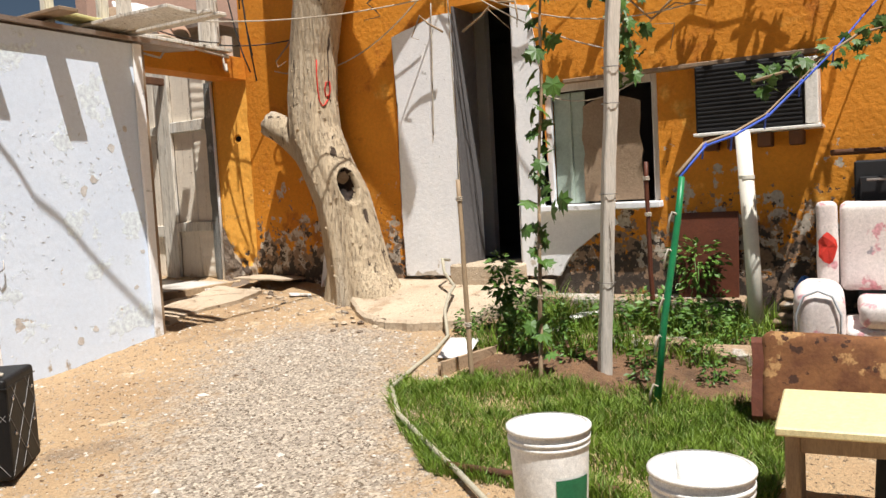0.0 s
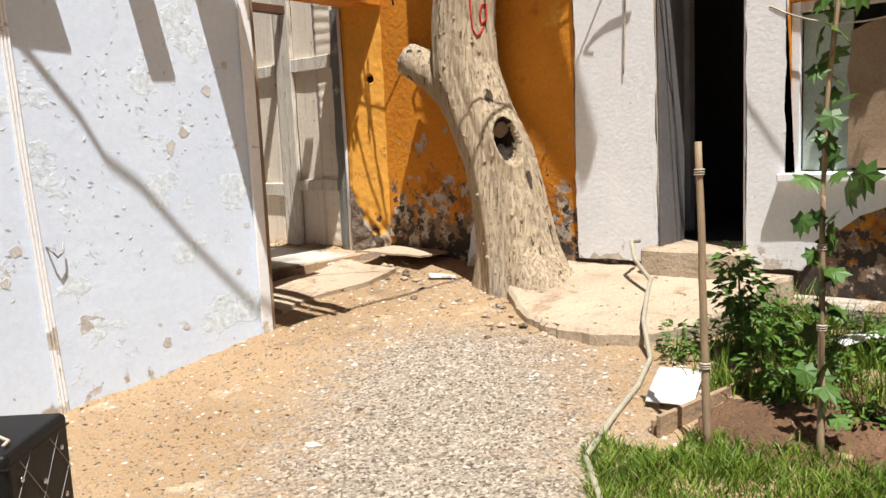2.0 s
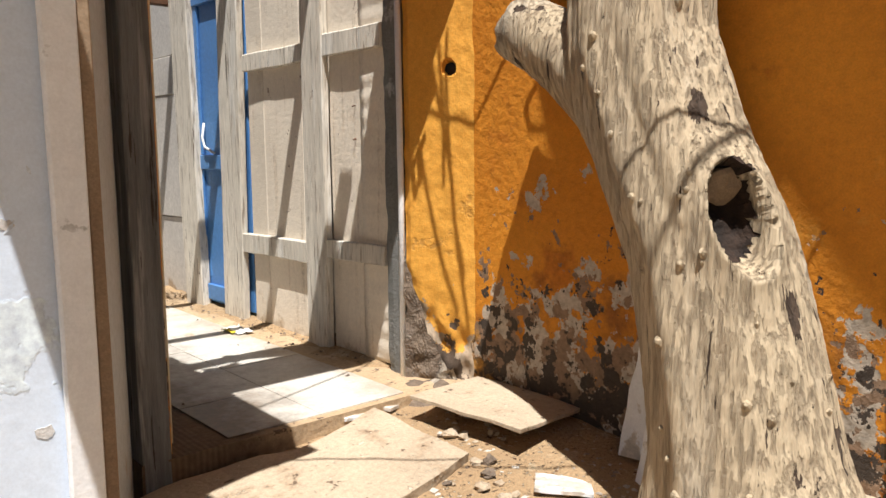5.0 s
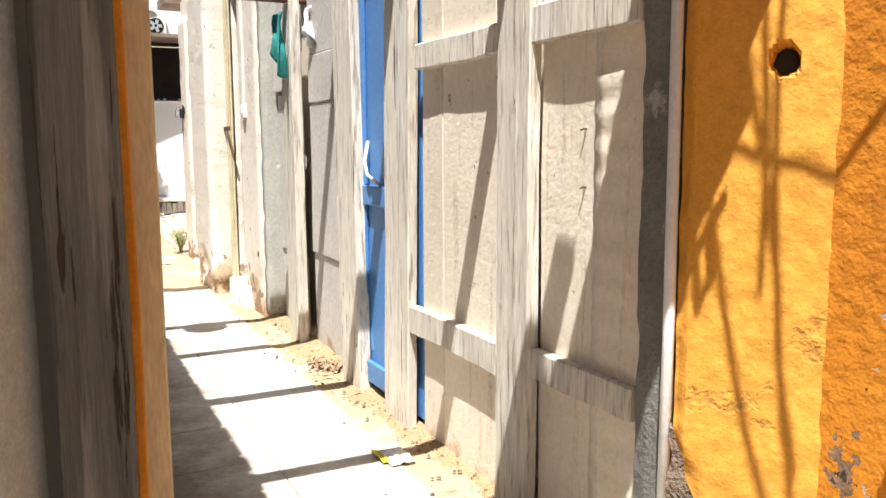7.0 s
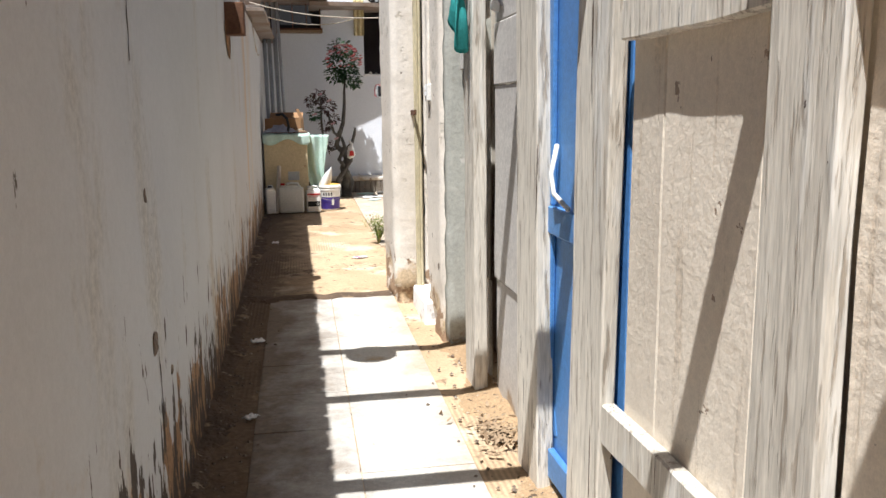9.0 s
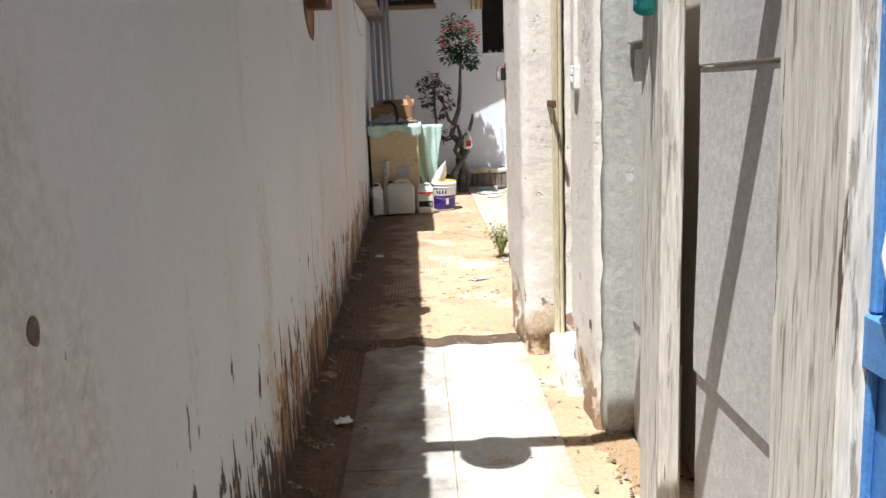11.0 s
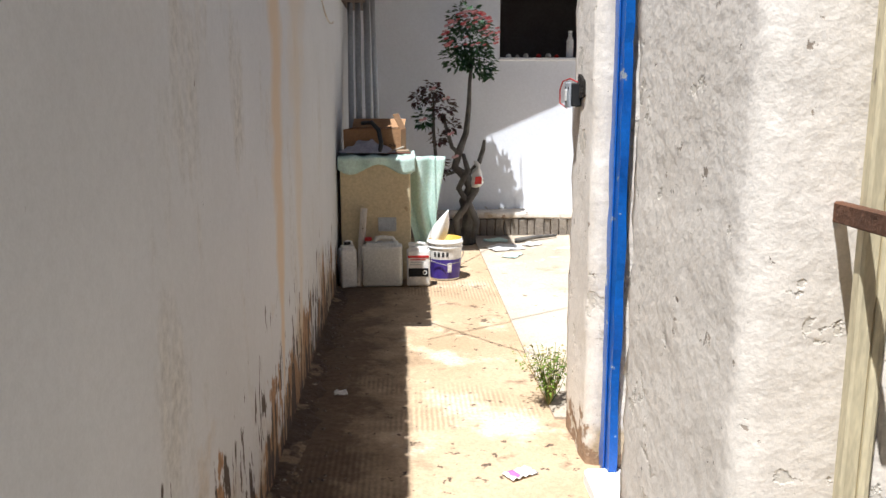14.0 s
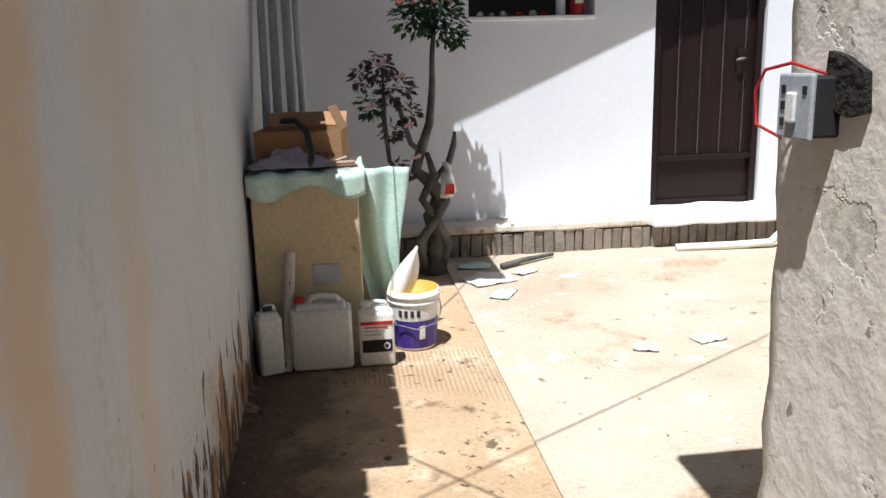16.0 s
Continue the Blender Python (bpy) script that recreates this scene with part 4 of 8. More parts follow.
def crack(name, label, pts, wide, seed):
    """A ragged dark ribbon that follows a line of points on a wall, coloured as the shade in an open crack."""
    bm = bmesh.new()
    rows = []
    for a, b in zip(pts, pts[1:]):
        a, b = Vector(a), Vector(b)
        n = max(2, int((b - a).length / 0.02))
        for i in range(n):
            p = a.lerp(b, i / n)
            d = noise.noise_vector(p * 23 + Vector((seed, 0, 0))) * 0.012
            w = wide * (0.25 + abs(noise.noise(p * 17 + Vector((0, seed, 0))) * 1.8))
            side = Vector((0, 1, 0)) if abs((b - a).z) > abs((b - a).y) else Vector((0, 0, 1))
            p = p + Vector((0, d.y, d.z))
            rows.append((bm.verts.new(p - side * w), bm.verts.new(p + side * w)))
    for (a, b), (c, d) in zip(rows, rows[1:]):
        bm.faces.new((a, b, d, c))
    return solo(name, bm, CRACK, label, "crack", "structure")


for k, pts in enumerate(([(7.84, 1.44), (7.86, 1.25), (7.80, 1.06), (7.78, 0.90)], [(7.70, 2.65), (7.74, 2.40), (7.73, 2.22)], [(10.55, 1.62), (10.5, 1.42), (10.56, 1.25)], [(11.6, 1.30), (11.55, 1.12), (11.6, 1.0)], [(12.0, 1.42), (11.97, 1.24), (12.02, 1.1)], [(8.2, 1.12), (8.3, 1.0), (8.28, 0.88)], [(9.6, 1.2), (9.7, 1.06), (9.68, 0.92)])):
    crack("wall_crack", "dark ribbon for the shade in a plaster crack", [(LANE_L + 0.0015, a, b) for a, b in pts], 0.006, k)
# beams across the lane
LANE_BEAMS = ((6.58, 0.035), (7.49, 0.040), (8.33, 0.035), (9.02, 0.035))
for y, w in LANE_BEAMS:
    solo("ceiling_beam", box(4.52, 6.12, y - w, y + w, 2.76, 2.83, 0.005), BEAMWOOD, "brown wooden beam laid across the lane", "beam", group="beams across the lane")
lp = thing("ceiling_lamp", "white enamel lamp dish under a beam", "lamp", loc=(5.03, 9.0, 2.64))
part("dish", lathe([(0.02, 0.10), (0.03, 0.07), (0.11, 0.03), (0.135, 0.0), (0.13, 0.0), (0.105, 0.022), (0.0, 0.05)], 28), WHITEPLASTIC, lp, "", True)
part("stem", tube([(0, 0, 0.09), (0, 0, 0.125)], 0.012, 8), STEEL, lp)
BROKENEARTH = mat("broken_earth", (0.36, 0.20, 0.09), (0.20, 0.10, 0.045), 12, 60, 0.95, 0.9, 40, dist=0.02)
bs = thing("beam_stub", "brown beam end set in broken plaster", "beam")
part("beam", box(4.50, 4.80, 10.86, 10.98, 2.58, 2.78, 0.006), BEAMWOOD, bs)
patch("trim_broken_plaster", [(10.79, 2.66), (11.15, 2.66), (11.13, 2.53), (11.04, 2.435), (10.95, 2.455), (10.90, 2.48), (10.82, 2.53)], LANE_L + 0.006, 0.0, BROKENEARTH, "broken brown plaster under the beam", seed=12)

# lane jamb on the hut side
lj = thing("gate_post", "grey weathered wooden gate post with orange edge", "post")
part("post", jitter(box(4.555, 4.655, 5.66, 5.795, 0.62, 2.74, 0.006, cuts=5), 0.006, 4), GREYWOOD, lj)
part("strip", jitter(box(4.656, 4.672, 5.70, 5.796, 0.64, 2.72, 0.003, cuts=5), 0.005, 7), ORANGE, lj, "orange plaster edge")
part("batten", box(4.66, 4.72, 5.80, 5.84, 0.70, 2.72, 0.004), FRAMECREAM, lj, "cream batten")

# scraps on the lane floor
wr = thing("food_wrapper", "yellow and white crumpled wrapper on the floor", "litter", loc=(5.70, 7.20, floor_z(7.2)))
YELLOW = mat("yellow_print", (0.75, 0.60, 0.04), None, 9, 60, 0.4, 0.2, 60)
part("wrapper", sheet(10, 8, lambda u, v: (0.10 * (v - 0.5), 0.20 * (u - 0.5), 0.012 + 0.022 * abs(noise.noise(Vector((u * 5, v * 5, 1))))), 0.003), WHITEPLASTIC, wr, "", True)
part("print", sheet(6, 4, lambda u, v: (-0.052 + 0.03 * (v - 0.5), 0.13 * (u - 0.5), 0.016 + 0.018 * abs(noise.noise(Vector((u * 5, v * 5, 4))))), 0.003), YELLOW, wr, "", True)
PINK = mat("pink_print", (0.75, 0.18, 0.45), None, 9, 60, 0.4, 0.1)
pw = thing("wrapper", "white and pink plastic wrapper on the floor", "litter", loc=(5.58, 12.2, floor_z(12.2)), rz=30)
part("sheet", sheet(8, 6, lambda u, v: (0.12 * (u - 0.5), 0.07 * (v - 0.5), 0.008 + 0.014 * abs(noise.noise(Vector((u * 4, v * 4, 9))))), 0.002), WHITEPLASTIC, pw, "", True)
part("print", sheet(4, 4, lambda u, v: (-0.045 + 0.03 * u, 0.055 * (v - 0.5), 0.014 + 0.012 * abs(noise.noise(Vector((u * 4, v * 4, 9))))), 0.002), PINK, pw, "", True)

# ---- the front yard ----
LEAF = mat("green_leaf", (0.10, 0.20, 0.025), (0.05, 0.12, 0.015), 9, 60, 0.5, 0.0, vary=0.25)
VINELEAF = mat("dark_vine_leaf", (0.07, 0.15, 0.025), (0.04, 0.09, 0.015), 9, 60, 0.5, 0.0, vary=0.3)
GRASS = mat("grass_blades", (0.165, 0.25, 0.022), (0.085, 0.15, 0.012), 7, 60, 0.6, 0.0)
DRYGRASS = mat("dry_grass", (0.40, 0.33, 0.14), (0.28, 0.26, 0.09), 5, 60, 0.7, 0.0)
STONE = mat("grey_pebble", (0.44, 0.37, 0.29), (0.24, 0.20, 0.165), 40, 120, 0.9, 0.3, 60)
PALEPLASTER = mat("pale_chip", (0.62, 0.57, 0.50), (0.50, 0.45, 0.38), 9, 60, 0.9, 0.3, 60)
STICKWOOD = mat("bamboo_stick", (0.36, 0.26, 0.16), (0.26, 0.18, 0.11), 8, 60, 0.7, 0.3, 40, stretch=(1, 1, 0.2))
POLEGREY = mat("grey_pole_wood", (0.62, 0.575, 0.51), (0.48, 0.44, 0.39), 4, 60, 0.85, 0.5, 40, stretch=(1, 1, 0.08), patches=(((0.16, 0.13, 0.10), 26.0, 0.66, 0.015, 0, 0, 0.8, (1, 1, 0.05)),))
GREENPAINT = mat("green_tape", (0.01, 0.22, 0.08), (0.01, 0.16, 0.06), 8, 60, 0.4, 0.1)
BLUEROPE = mat("blue_rope", (0.03, 0.08, 0.50), (0.06, 0.12, 0.45), 20, 90, 0.7, 0.3)
HOSE = mat("old_hose", (0.42, 0.38, 0.28), (0.34, 0.31, 0.24), 8, 60, 0.6, 0.1)
CABLE = mat("pale_cable", (0.55, 0.50, 0.42), (0.35, 0.28, 0.2), 8, 60, 0.6, 0.0)
DARKCABLE = mat("dark_cable", (0.03, 0.03, 0.03), None, 8, 60, 0.6, 0.0)
RED = mat("red_spray", (0.60, 0.035, 0.02), None, 12, 60, 0.7, 0.0)
REDBROWN = mat("red_brown_board", (0.13, 0.035, 0.015), (0.09, 0.025, 0.012), 3, 50, 0.6, 0.2, 40)
SHUTTER = mat("grey_green_shutter", (0.38, 0.45, 0.38), (0.33, 0.40, 0.34), 3, 50, 0.6, 0.1)
TORNBOARD = mat("torn_fibre_board", (0.32, 0.23, 0.15), (0.24, 0.16, 0.10), 3, 60, 0.85, 0.4, 30)
PVC = mat("cream_pvc", (0.78, 0.75, 0.66), (0.70, 0.67, 0.58), 4, 50, 0.5, 0.05, grit=0.15)


def merged(verts, faces, name, material):
    me = bpy.data.meshes.new(name)
    me.from_pydata(verts, [], faces)
    me.materials.append(material)
    return new(name, me)


# loose gravel and chips, thick along the trodden path
def gravel(n, seed, size, material, name, label, spread):
    rnd = random.Random(seed)
    vs, fs = [], []
    base = [(1, 0, 0), (0, 1, 0), (-1, 0, 0), (0, -1, 0), (0, 0, 1), (0, 0, -0.6)]
    tri = [(0, 1, 4), (1, 2, 4), (2, 3, 4), (3, 0, 4), (1, 0, 5), (2, 1, 5), (3, 2, 5), (0, 3, 5)]
    made = 0
    while made < n:
        x, y = rnd.uniform(0.4, 5.9), rnd.uniform(0.4, 5.6)
        if not spread(x, y, rnd.random()):
            continue
        s = size * rnd.uniform(0.4, 1.0) * (2.0 if rnd.random() < 0.04 else 1.0)
        a = rnd.uniform(0, 6.3)
        sx, sy, sz = s * rnd.uniform(0.7, 1.4), s * rnd.uniform(0.6, 1.1), s * rnd.uniform(0.25, 0.6)
        z = ground_z(x, y) + 0.022 * noise.noise(Vector((x * 1.3, y * 1.3, 0))) + 0.010 * noise.noise(Vector((x * 7, y * 7, 4)))
        k = len(vs)
        for bx_, by_, bz_ in base:
            j = rnd.uniform(0.75, 1.25)
            px, py = bx_ * sx * j, by_ * sy * j
            vs.append((x + px * math.cos(a) - py * math.sin(a), y + px * math.sin(a) + py * math.cos(a), z + bz_ * sz * j))
        fs += [tuple(k + i for i in f) for f in tri]
        made += 1
    return tagged(merged(vs, fs, name, material), label, "gravel", "", "stuff")


def near_line(x, y, ax, ay, bx, by):
    t = max(0, min(1, ((x - ax) * (bx - ax) + (y - ay) * (by - ay)) / ((bx - ax) ** 2 + (by - ay) ** 2)))
    return math.hypot(x - ax - t * (bx - ax), y - ay - t * (by - ay))


def on_path(x, y, r):
    if x > 4.9 and y < 4.2:
        return False
    d = near_line(x, y, 1.6, 1.8, 4.3, 3.6)
    return y < 4.85 and r < max(0.10, math.exp(-(d / 0.75) ** 2)) and not in_grass(x, y)


def in_grass(x, y):
    if not (2.85 < x < 4.22 + 0.1 * noise.noise(Vector((y * 3, 0, 0))) and 0.2 < y < 2.75):
        return False
    if x > 3.95 and y > 2.32:
        return False
    # the bed's outline: a curved edge towards the path
    edge = 2.62 - 0.9 * max(0, (3.85 - x)) ** 1.25 + 0.06 * noise.noise(Vector((x * 4, y * 4, 0)))
    return y < edge and y > 0.45


gravel(15000, 3, 0.0125, STONE, "gravel", "loose grey gravel on the trodden path", on_path)
gravel(1500, 8, 0.017, PALEPLASTER, "plaster_chips", "pale plaster chips scattered on the ground", lambda x, y, r: y < 5.5 and not (x > 4.9 and y < 4.2) and not in_grass(x, y) and r < (0.9 if x > 4.2 else 0.35))
gravel(2200, 11, 0.010, SOIL, "soil_crumbs", "dark soil crumbs scattered on the ground", lambda x, y, r: y < 5.5 and not (x > 4.9 and y < 4.2) and not in_grass(x, y))


def blades(n, seed, spread, x0, x1, y0, y1, h0, h1, w, material, name, label, lean=0.5):
    rnd = random.Random(seed)
    vs, fs = [], []
    made = 0
    while made < n:
        x, y = rnd.uniform(x0, x1), rnd.uniform(y0, y1)
        if not spread(x, y, rnd.random()):
            continue
        h = rnd.uniform(h0, h1) * (0.7 + 0.6 * (0.5 + noise.noise(Vector((x * 5, y * 5, 7)))))
        a, b = rnd.uniform(0, 6.28), rnd.uniform(0, 6.28)
        dx, dy = math.cos(a) * w, math.sin(a) * w
        lx, ly = math.cos(b) * lean * h * rnd.random(), math.sin(b) * lean * h * rnd.random()
        z = ground_z(x, y) - 0.01
        k = len(vs)
        vs += [(x - dx, y - dy, z), (x + dx, y + dy, z), (x + dx * 0.7 + lx * 0.4, y + dy * 0.7 + ly * 0.4, z + h * 0.6), (x - dx * 0.7 + lx * 0.4, y - dy * 0.7 + ly * 0.4, z + h * 0.6), (x + lx, y + ly, z + h)]
        fs += [(k, k + 1, k + 2, k + 3), (k + 3, k + 2, k + 4)]
        made += 1
    return tagged(merged(vs, fs, name, material), label, "grass", "", "stuff")


solo("ground_soil", sheet(40, 40, lambda u, v: (4.02 + 1.75 * u, 0.45 + 1.95 * v, ground_z(4.02 + 1.75 * u, 0.45 + 1.95 * v) + 0.02 + 0.03 * noise.noise(Vector((u * 9, v * 9, 2))) + 0.012 * noise.noise(Vector((u * 30, v * 30, 5))) - 0.05 * max(abs(2 * u - 1), abs(2 * v - 1)) ** 8)), SOIL, "brown garden soil under the plants", "ground", "structure", True)
thick = lambda x, y, r: in_grass(x, y) and r < 0.25 + 0.9 * smooth(4.35, 3.9, x) * (0.55 + noise.noise(Vector((x * 3, y * 3, 1))))
blades(34000, 21, thick, 2.9, 4.4, 0.45, 2.7, 0.03, 0.085, 0.0032, GRASS, "grass", "short green grass in the garden bed", 1.1)
blades(2500, 22, lambda x, y, r: in_grass(x, y) and r < 0.6, 2.9, 4.75, 0.45, 2.7, 0.03, 0.08, 0.003, DRYGRASS, "dry_grass", "yellowed grass among the green", 1.3)
blades(5200, 23, lambda x, y, r: r < 0.35 + noise.noise(Vector((x * 4, y * 4, 3))), 4.6, 5.9, 0.4, 2.5, 0.06, 0.20, 0.004, GRASS, "weeds", "longer weeds under the house wall", 0.9)


def foliage(rnd, centre, radius, n, size, flat=1.0, droop=0.4):
    """Folded leaves round a centre, thicker towards the outside."""
    vs, fs = [], []
    for _ in range(n):
        d = Vector((rnd.gauss(0, 1), rnd.gauss(0, 1), rnd.gauss(0, 1) * flat)).normalized() * radius * rnd.uniform(0.25, 1.0) ** 0.6
        p = Vector(centre) + Vector((d.x, d.y, d.z * flat))
        out = Vector((d.x, d.y, d.z * 0.4 - droop * radius * rnd.random())).normalized()
        side = out.cross(Vector((rnd.uniform(-1, 1), rnd.uniform(-1, 1), 1.2))).normalized()
        up = side.cross(out)
        s = size * rnd.uniform(0.6, 1.25)
        k = len(vs)
        vs += [p, p + out * s * 0.45 + side * s * 0.30 + up * s * 0.08, p + out * s, p + out * s * 0.45 - side * s * 0.30 + up * s * 0.08, p + out * s * 0.5 - up * s * 0.03]
        fs += [(k, k + 1, k + 4), (k + 1, k + 2, k + 4), (k + 2, k + 3, k + 4), (k + 3, k, k + 4)]
    return [tuple(v) for v in vs], fs


def plant(name, label, loc, blobs, leaf, material, stems, seed):
    t = thing(name, label, "plant", loc=loc)
    rnd = random.Random(seed)
    for s in stems:
        part("stem", tube(s, [0.007] * (len(s) - 1) + [0.003], 6), LEAF, t, "", True)
    for c, r, n in blobs:
        vs, fs = foliage(rnd, c, r, n, leaf)
        ob = merged(vs, fs, "leaves", material)
        ob.parent = t
    return t


gz = ground_z(5.0, 2.38)
plant("garden_bush", "leafy green bush beside the concrete stoop", (5.05, 2.42, gz), [((0, 0, 0.36), 0.12, 170), ((0.05, -0.08, 0.20), 0.14, 150), ((-0.03, 0.03, 0.50), 0.08, 70)], 0.06, LEAF, [[(0, 0, 0), (0.02, 0.01, 0.25), (0.0, 0.02, 0.5)], [(0, 0, 0), (0.06, -0.06, 0.25)], [(0, 0, 0), (-0.06, 0.05, 0.3)]], 4)
for i, (x, y, r, n) in enumerate(((5.28, 1.75, 0.14, 150), (5.35, 1.40, 0.17, 220), (5.30, 1.15, 0.15, 180), (4.62, 1.35, 0.08, 60), (4.75, 2.20, 0.13, 140), (5.75, 1.28, 0.20, 260))):
    h = 0.42 if i == 5 else r * 0.8
    plant("garden_plant", "low leafy green garden plant", (x, y, ground_z(x, y)), [((0, 0, h), r, n)], 0.055, LEAF, [[(0, 0, 0), (0.01, 0, h)], [(0, 0, 0), (0.04, 0.03, h * 1.1)]], 30 + i)

for i, (x, y, r, n) in enumerate(((5.03, 2.74, 0.10, 120), (5.20, 2.56, 0.12, 150), (5.40, 2.46, 0.12, 150), (5.62, 2.40, 0.13, 160), (4.90, 2.68, 0.08, 80), (4.55, 1.78, 0.09, 120), (4.72, 1.02, 0.10, 130), (4.86, 1.62, 0.11, 150), (5.10, 0.92, 0.13, 170), (5.45, 1.92, 0.13, 170), (5.55, 1.12, 0.16, 220), (5.62, 1.68, 0.15, 200), (4.62, 2.10, 0.10, 130), (4.92, 2.02, 0.12, 160), (5.18, 2.16, 0.13, 170), (4.42, 0.92, 0.08, 90), (4.36, 1.30, 0.06, 70), (5.20, 1.38, 0.13, 170), (4.95, 1.18, 0.10, 130))):
    plant("creeping_herb", "low creeping green herb along the stoop", (x, y, ground_z(x, y)), [((0, 0, r * 0.7), r, n), ((0.10, -0.05, r * 0.5), r * 0.8, n // 2)], 0.035, LEAF, [[(0, 0, 0), (0.01, 0, r)], [(0, 0, 0), (0.06, -0.03, r)]], 60 + i)

# the bare tree beside the house
tree = thing("dead_tree", "bare pale tree trunk with hollow and cut stub", "tree", loc=(0, 0, 0))
AXIS = [(5.73, 4.10, 0.42, 0.37), (5.73, 4.123, 0.60, 0.305), (5.729, 4.167, 0.90, 0.268), (5.735, 4.225, 1.20, 0.244), (5.754, 4.302, 1.50, 0.232), (5.755, 4.445, 1.80, 0.222), (5.763, 4.56, 2.10, 0.220), (5.79, 4.59, 2.40, 0.214), (5.82, 4.572, 2.80, 0.212), (5.82, 4.50, 3.20, 0.22), (5.82, 4.32, 3.62, 0.24)]


def trunk_at(z):
    k = 0
    while k < len(AXIS) - 2 and z > AXIS[k + 1][2]:
        k += 1
    a, b = AXIS[k], AXIS[k + 1]
    f = (z - a[2]) / (b[2] - a[2])
    return Vector((a[0] + (b[0] - a[0]) * f, a[1] + (b[1] - a[1]) * f, z)), a[3] + (b[3] - a[3]) * f


HOLLOW, HOLLOW_OUT, HOLLOW_SIDE = Vector((5.642, 4.165, 1.605)), Vector((-0.50, -0.866, 0)), Vector((0.866, -0.50, 0))


def hollow_e(co):
    q = co - HOLLOW
    if q.dot(HOLLOW_OUT) < -0.20:
        return 9.0
    return math.hypot((q.dot(HOLLOW_SIDE) + 0.10 * q.z) / 0.082, q.z / 0.158)


def trunk_mesh():
    steps = [trunk_at(0.42 + 3.2 * i / 70) for i in range(71)]
    bm = tube([p for p, _ in steps], [r for _, r in steps], 48)
    stub = [Vector((5.75, 4.36, 1.55)), Vector((5.76, 4.50, 1.80)), Vector((5.78, 4.68, 1.99)), Vector((5.80, 4.87, 2.11)), Vector((5.82, 5.02, 2.185)), Vector((5.828, 5.15, 2.245))]
    tube(stub, [0.19, 0.185, 0.165, 0.142, 0.128, 0.124], 32, bm=bm)
    bmesh.ops.recalc_face_normals(bm, faces=bm.faces)
    me = bpy.data.meshes.new("trunk")
    bm.to_mesh(me)
    bm.free()
    ob = new("trunk", me)
    md = ob.modifiers.new("merge", "REMESH")
    md.mode = "VOXEL"
    md.voxel_size = 0.012
    bpy.context.view_layer.update()
    solid = bpy.data.meshes.new_from_object(ob.evaluated_get(bpy.context.evaluated_depsgraph_get()))
    bpy.data.objects.remove(ob)
    bm = bmesh.new()
    bm.from_mesh(solid)
    for _ in range(4):
        bmesh.ops.smooth_vert(bm, verts=bm.verts, factor=0.5, use_axis_x=True, use_axis_y=True, use_axis_z=True)
    bm.normal_update()
    tip, way = Vector((5.828, 5.15, 2.245)), Vector((0.03, 0.46, 0.22)).normalized()
    for v in bm.verts:
        c, r = trunk_at(v.co.z)
        d = v.co - c
        a = math.atan2(d.y, d.x)
        ca, sa = math.cos(a), math.sin(a)
        move = 0.020 * noise.noise(Vector((ca * 2.4, sa * 2.4, v.co.z * 0.7))) + 0.007 * noise.noise(Vector((ca * 8, sa * 8, v.co.z * 1.1))) + 0.004 * noise.noise(Vector((ca * 21, sa * 21, v.co.z * 1.6))) + 0.003 * noise.noise(v.co * 26)
        low = smooth(0.98, 0.55, v.co.z)
        move += 0.07 * low * max(0, math.cos(a * 3 + 0.6)) + 0.11 * low * max(0, math.cos(a + 1.7)) ** 3
        e = hollow_e(v.co)
        if e < 1.0:
            v.co -= HOLLOW_OUT * 0.14 * (1 - e ** 4)
        elif e < 1.75:
            move += 0.026 * (1 - (e - 1) / 0.75) ** 1.5
        q = v.co - tip
        if q.dot(way) > -0.03:
            rad = (q - way * q.dot(way)).length
            v.co += way * (0.016 * noise.noise(v.co * 22) - 0.05 * smooth(0.10, 0.04, rad))
        v.co += v.normal * move
    return bm


def split_mesh(bm, inside):
    """Moves the faces for which inside() holds into a bmesh of their own."""
    out, seen = bmesh.new(), {}
    gone = [f for f in bm.faces if inside(f)]
    for f in gone:
        for v in f.verts:
            if v not in seen:
                seen[v] = out.verts.new(v.co)
        out.faces.new([seen[v] for v in f.verts])
    bmesh.ops.delete(bm, geom=gone, context="FACES")
    return out


tm = trunk_mesh()
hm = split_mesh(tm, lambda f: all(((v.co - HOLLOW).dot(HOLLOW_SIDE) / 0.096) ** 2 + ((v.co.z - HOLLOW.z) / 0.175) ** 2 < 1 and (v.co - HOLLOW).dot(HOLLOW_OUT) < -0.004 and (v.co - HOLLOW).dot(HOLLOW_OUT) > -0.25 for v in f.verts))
trunk = part("trunk", tm, TREEWOOD, tree, "", True)
BARE = np.array([tuple(v.co) for v in trunk.data.vertices])
BARE_N = np.array([tuple(v.normal) for v in trunk.data.vertices])


def on_bark(a, z, lift=0.004):
    c, r = trunk_at(z)
    p = np.array((c.x + math.cos(a) * r, c.y + math.sin(a) * r, z))
    k = int(np.argmin(((BARE - p) ** 2).sum(axis=1)))
    return Vector(BARE[k]) + Vector(BARE_N[k]) * lift, Vector(BARE_N[k])


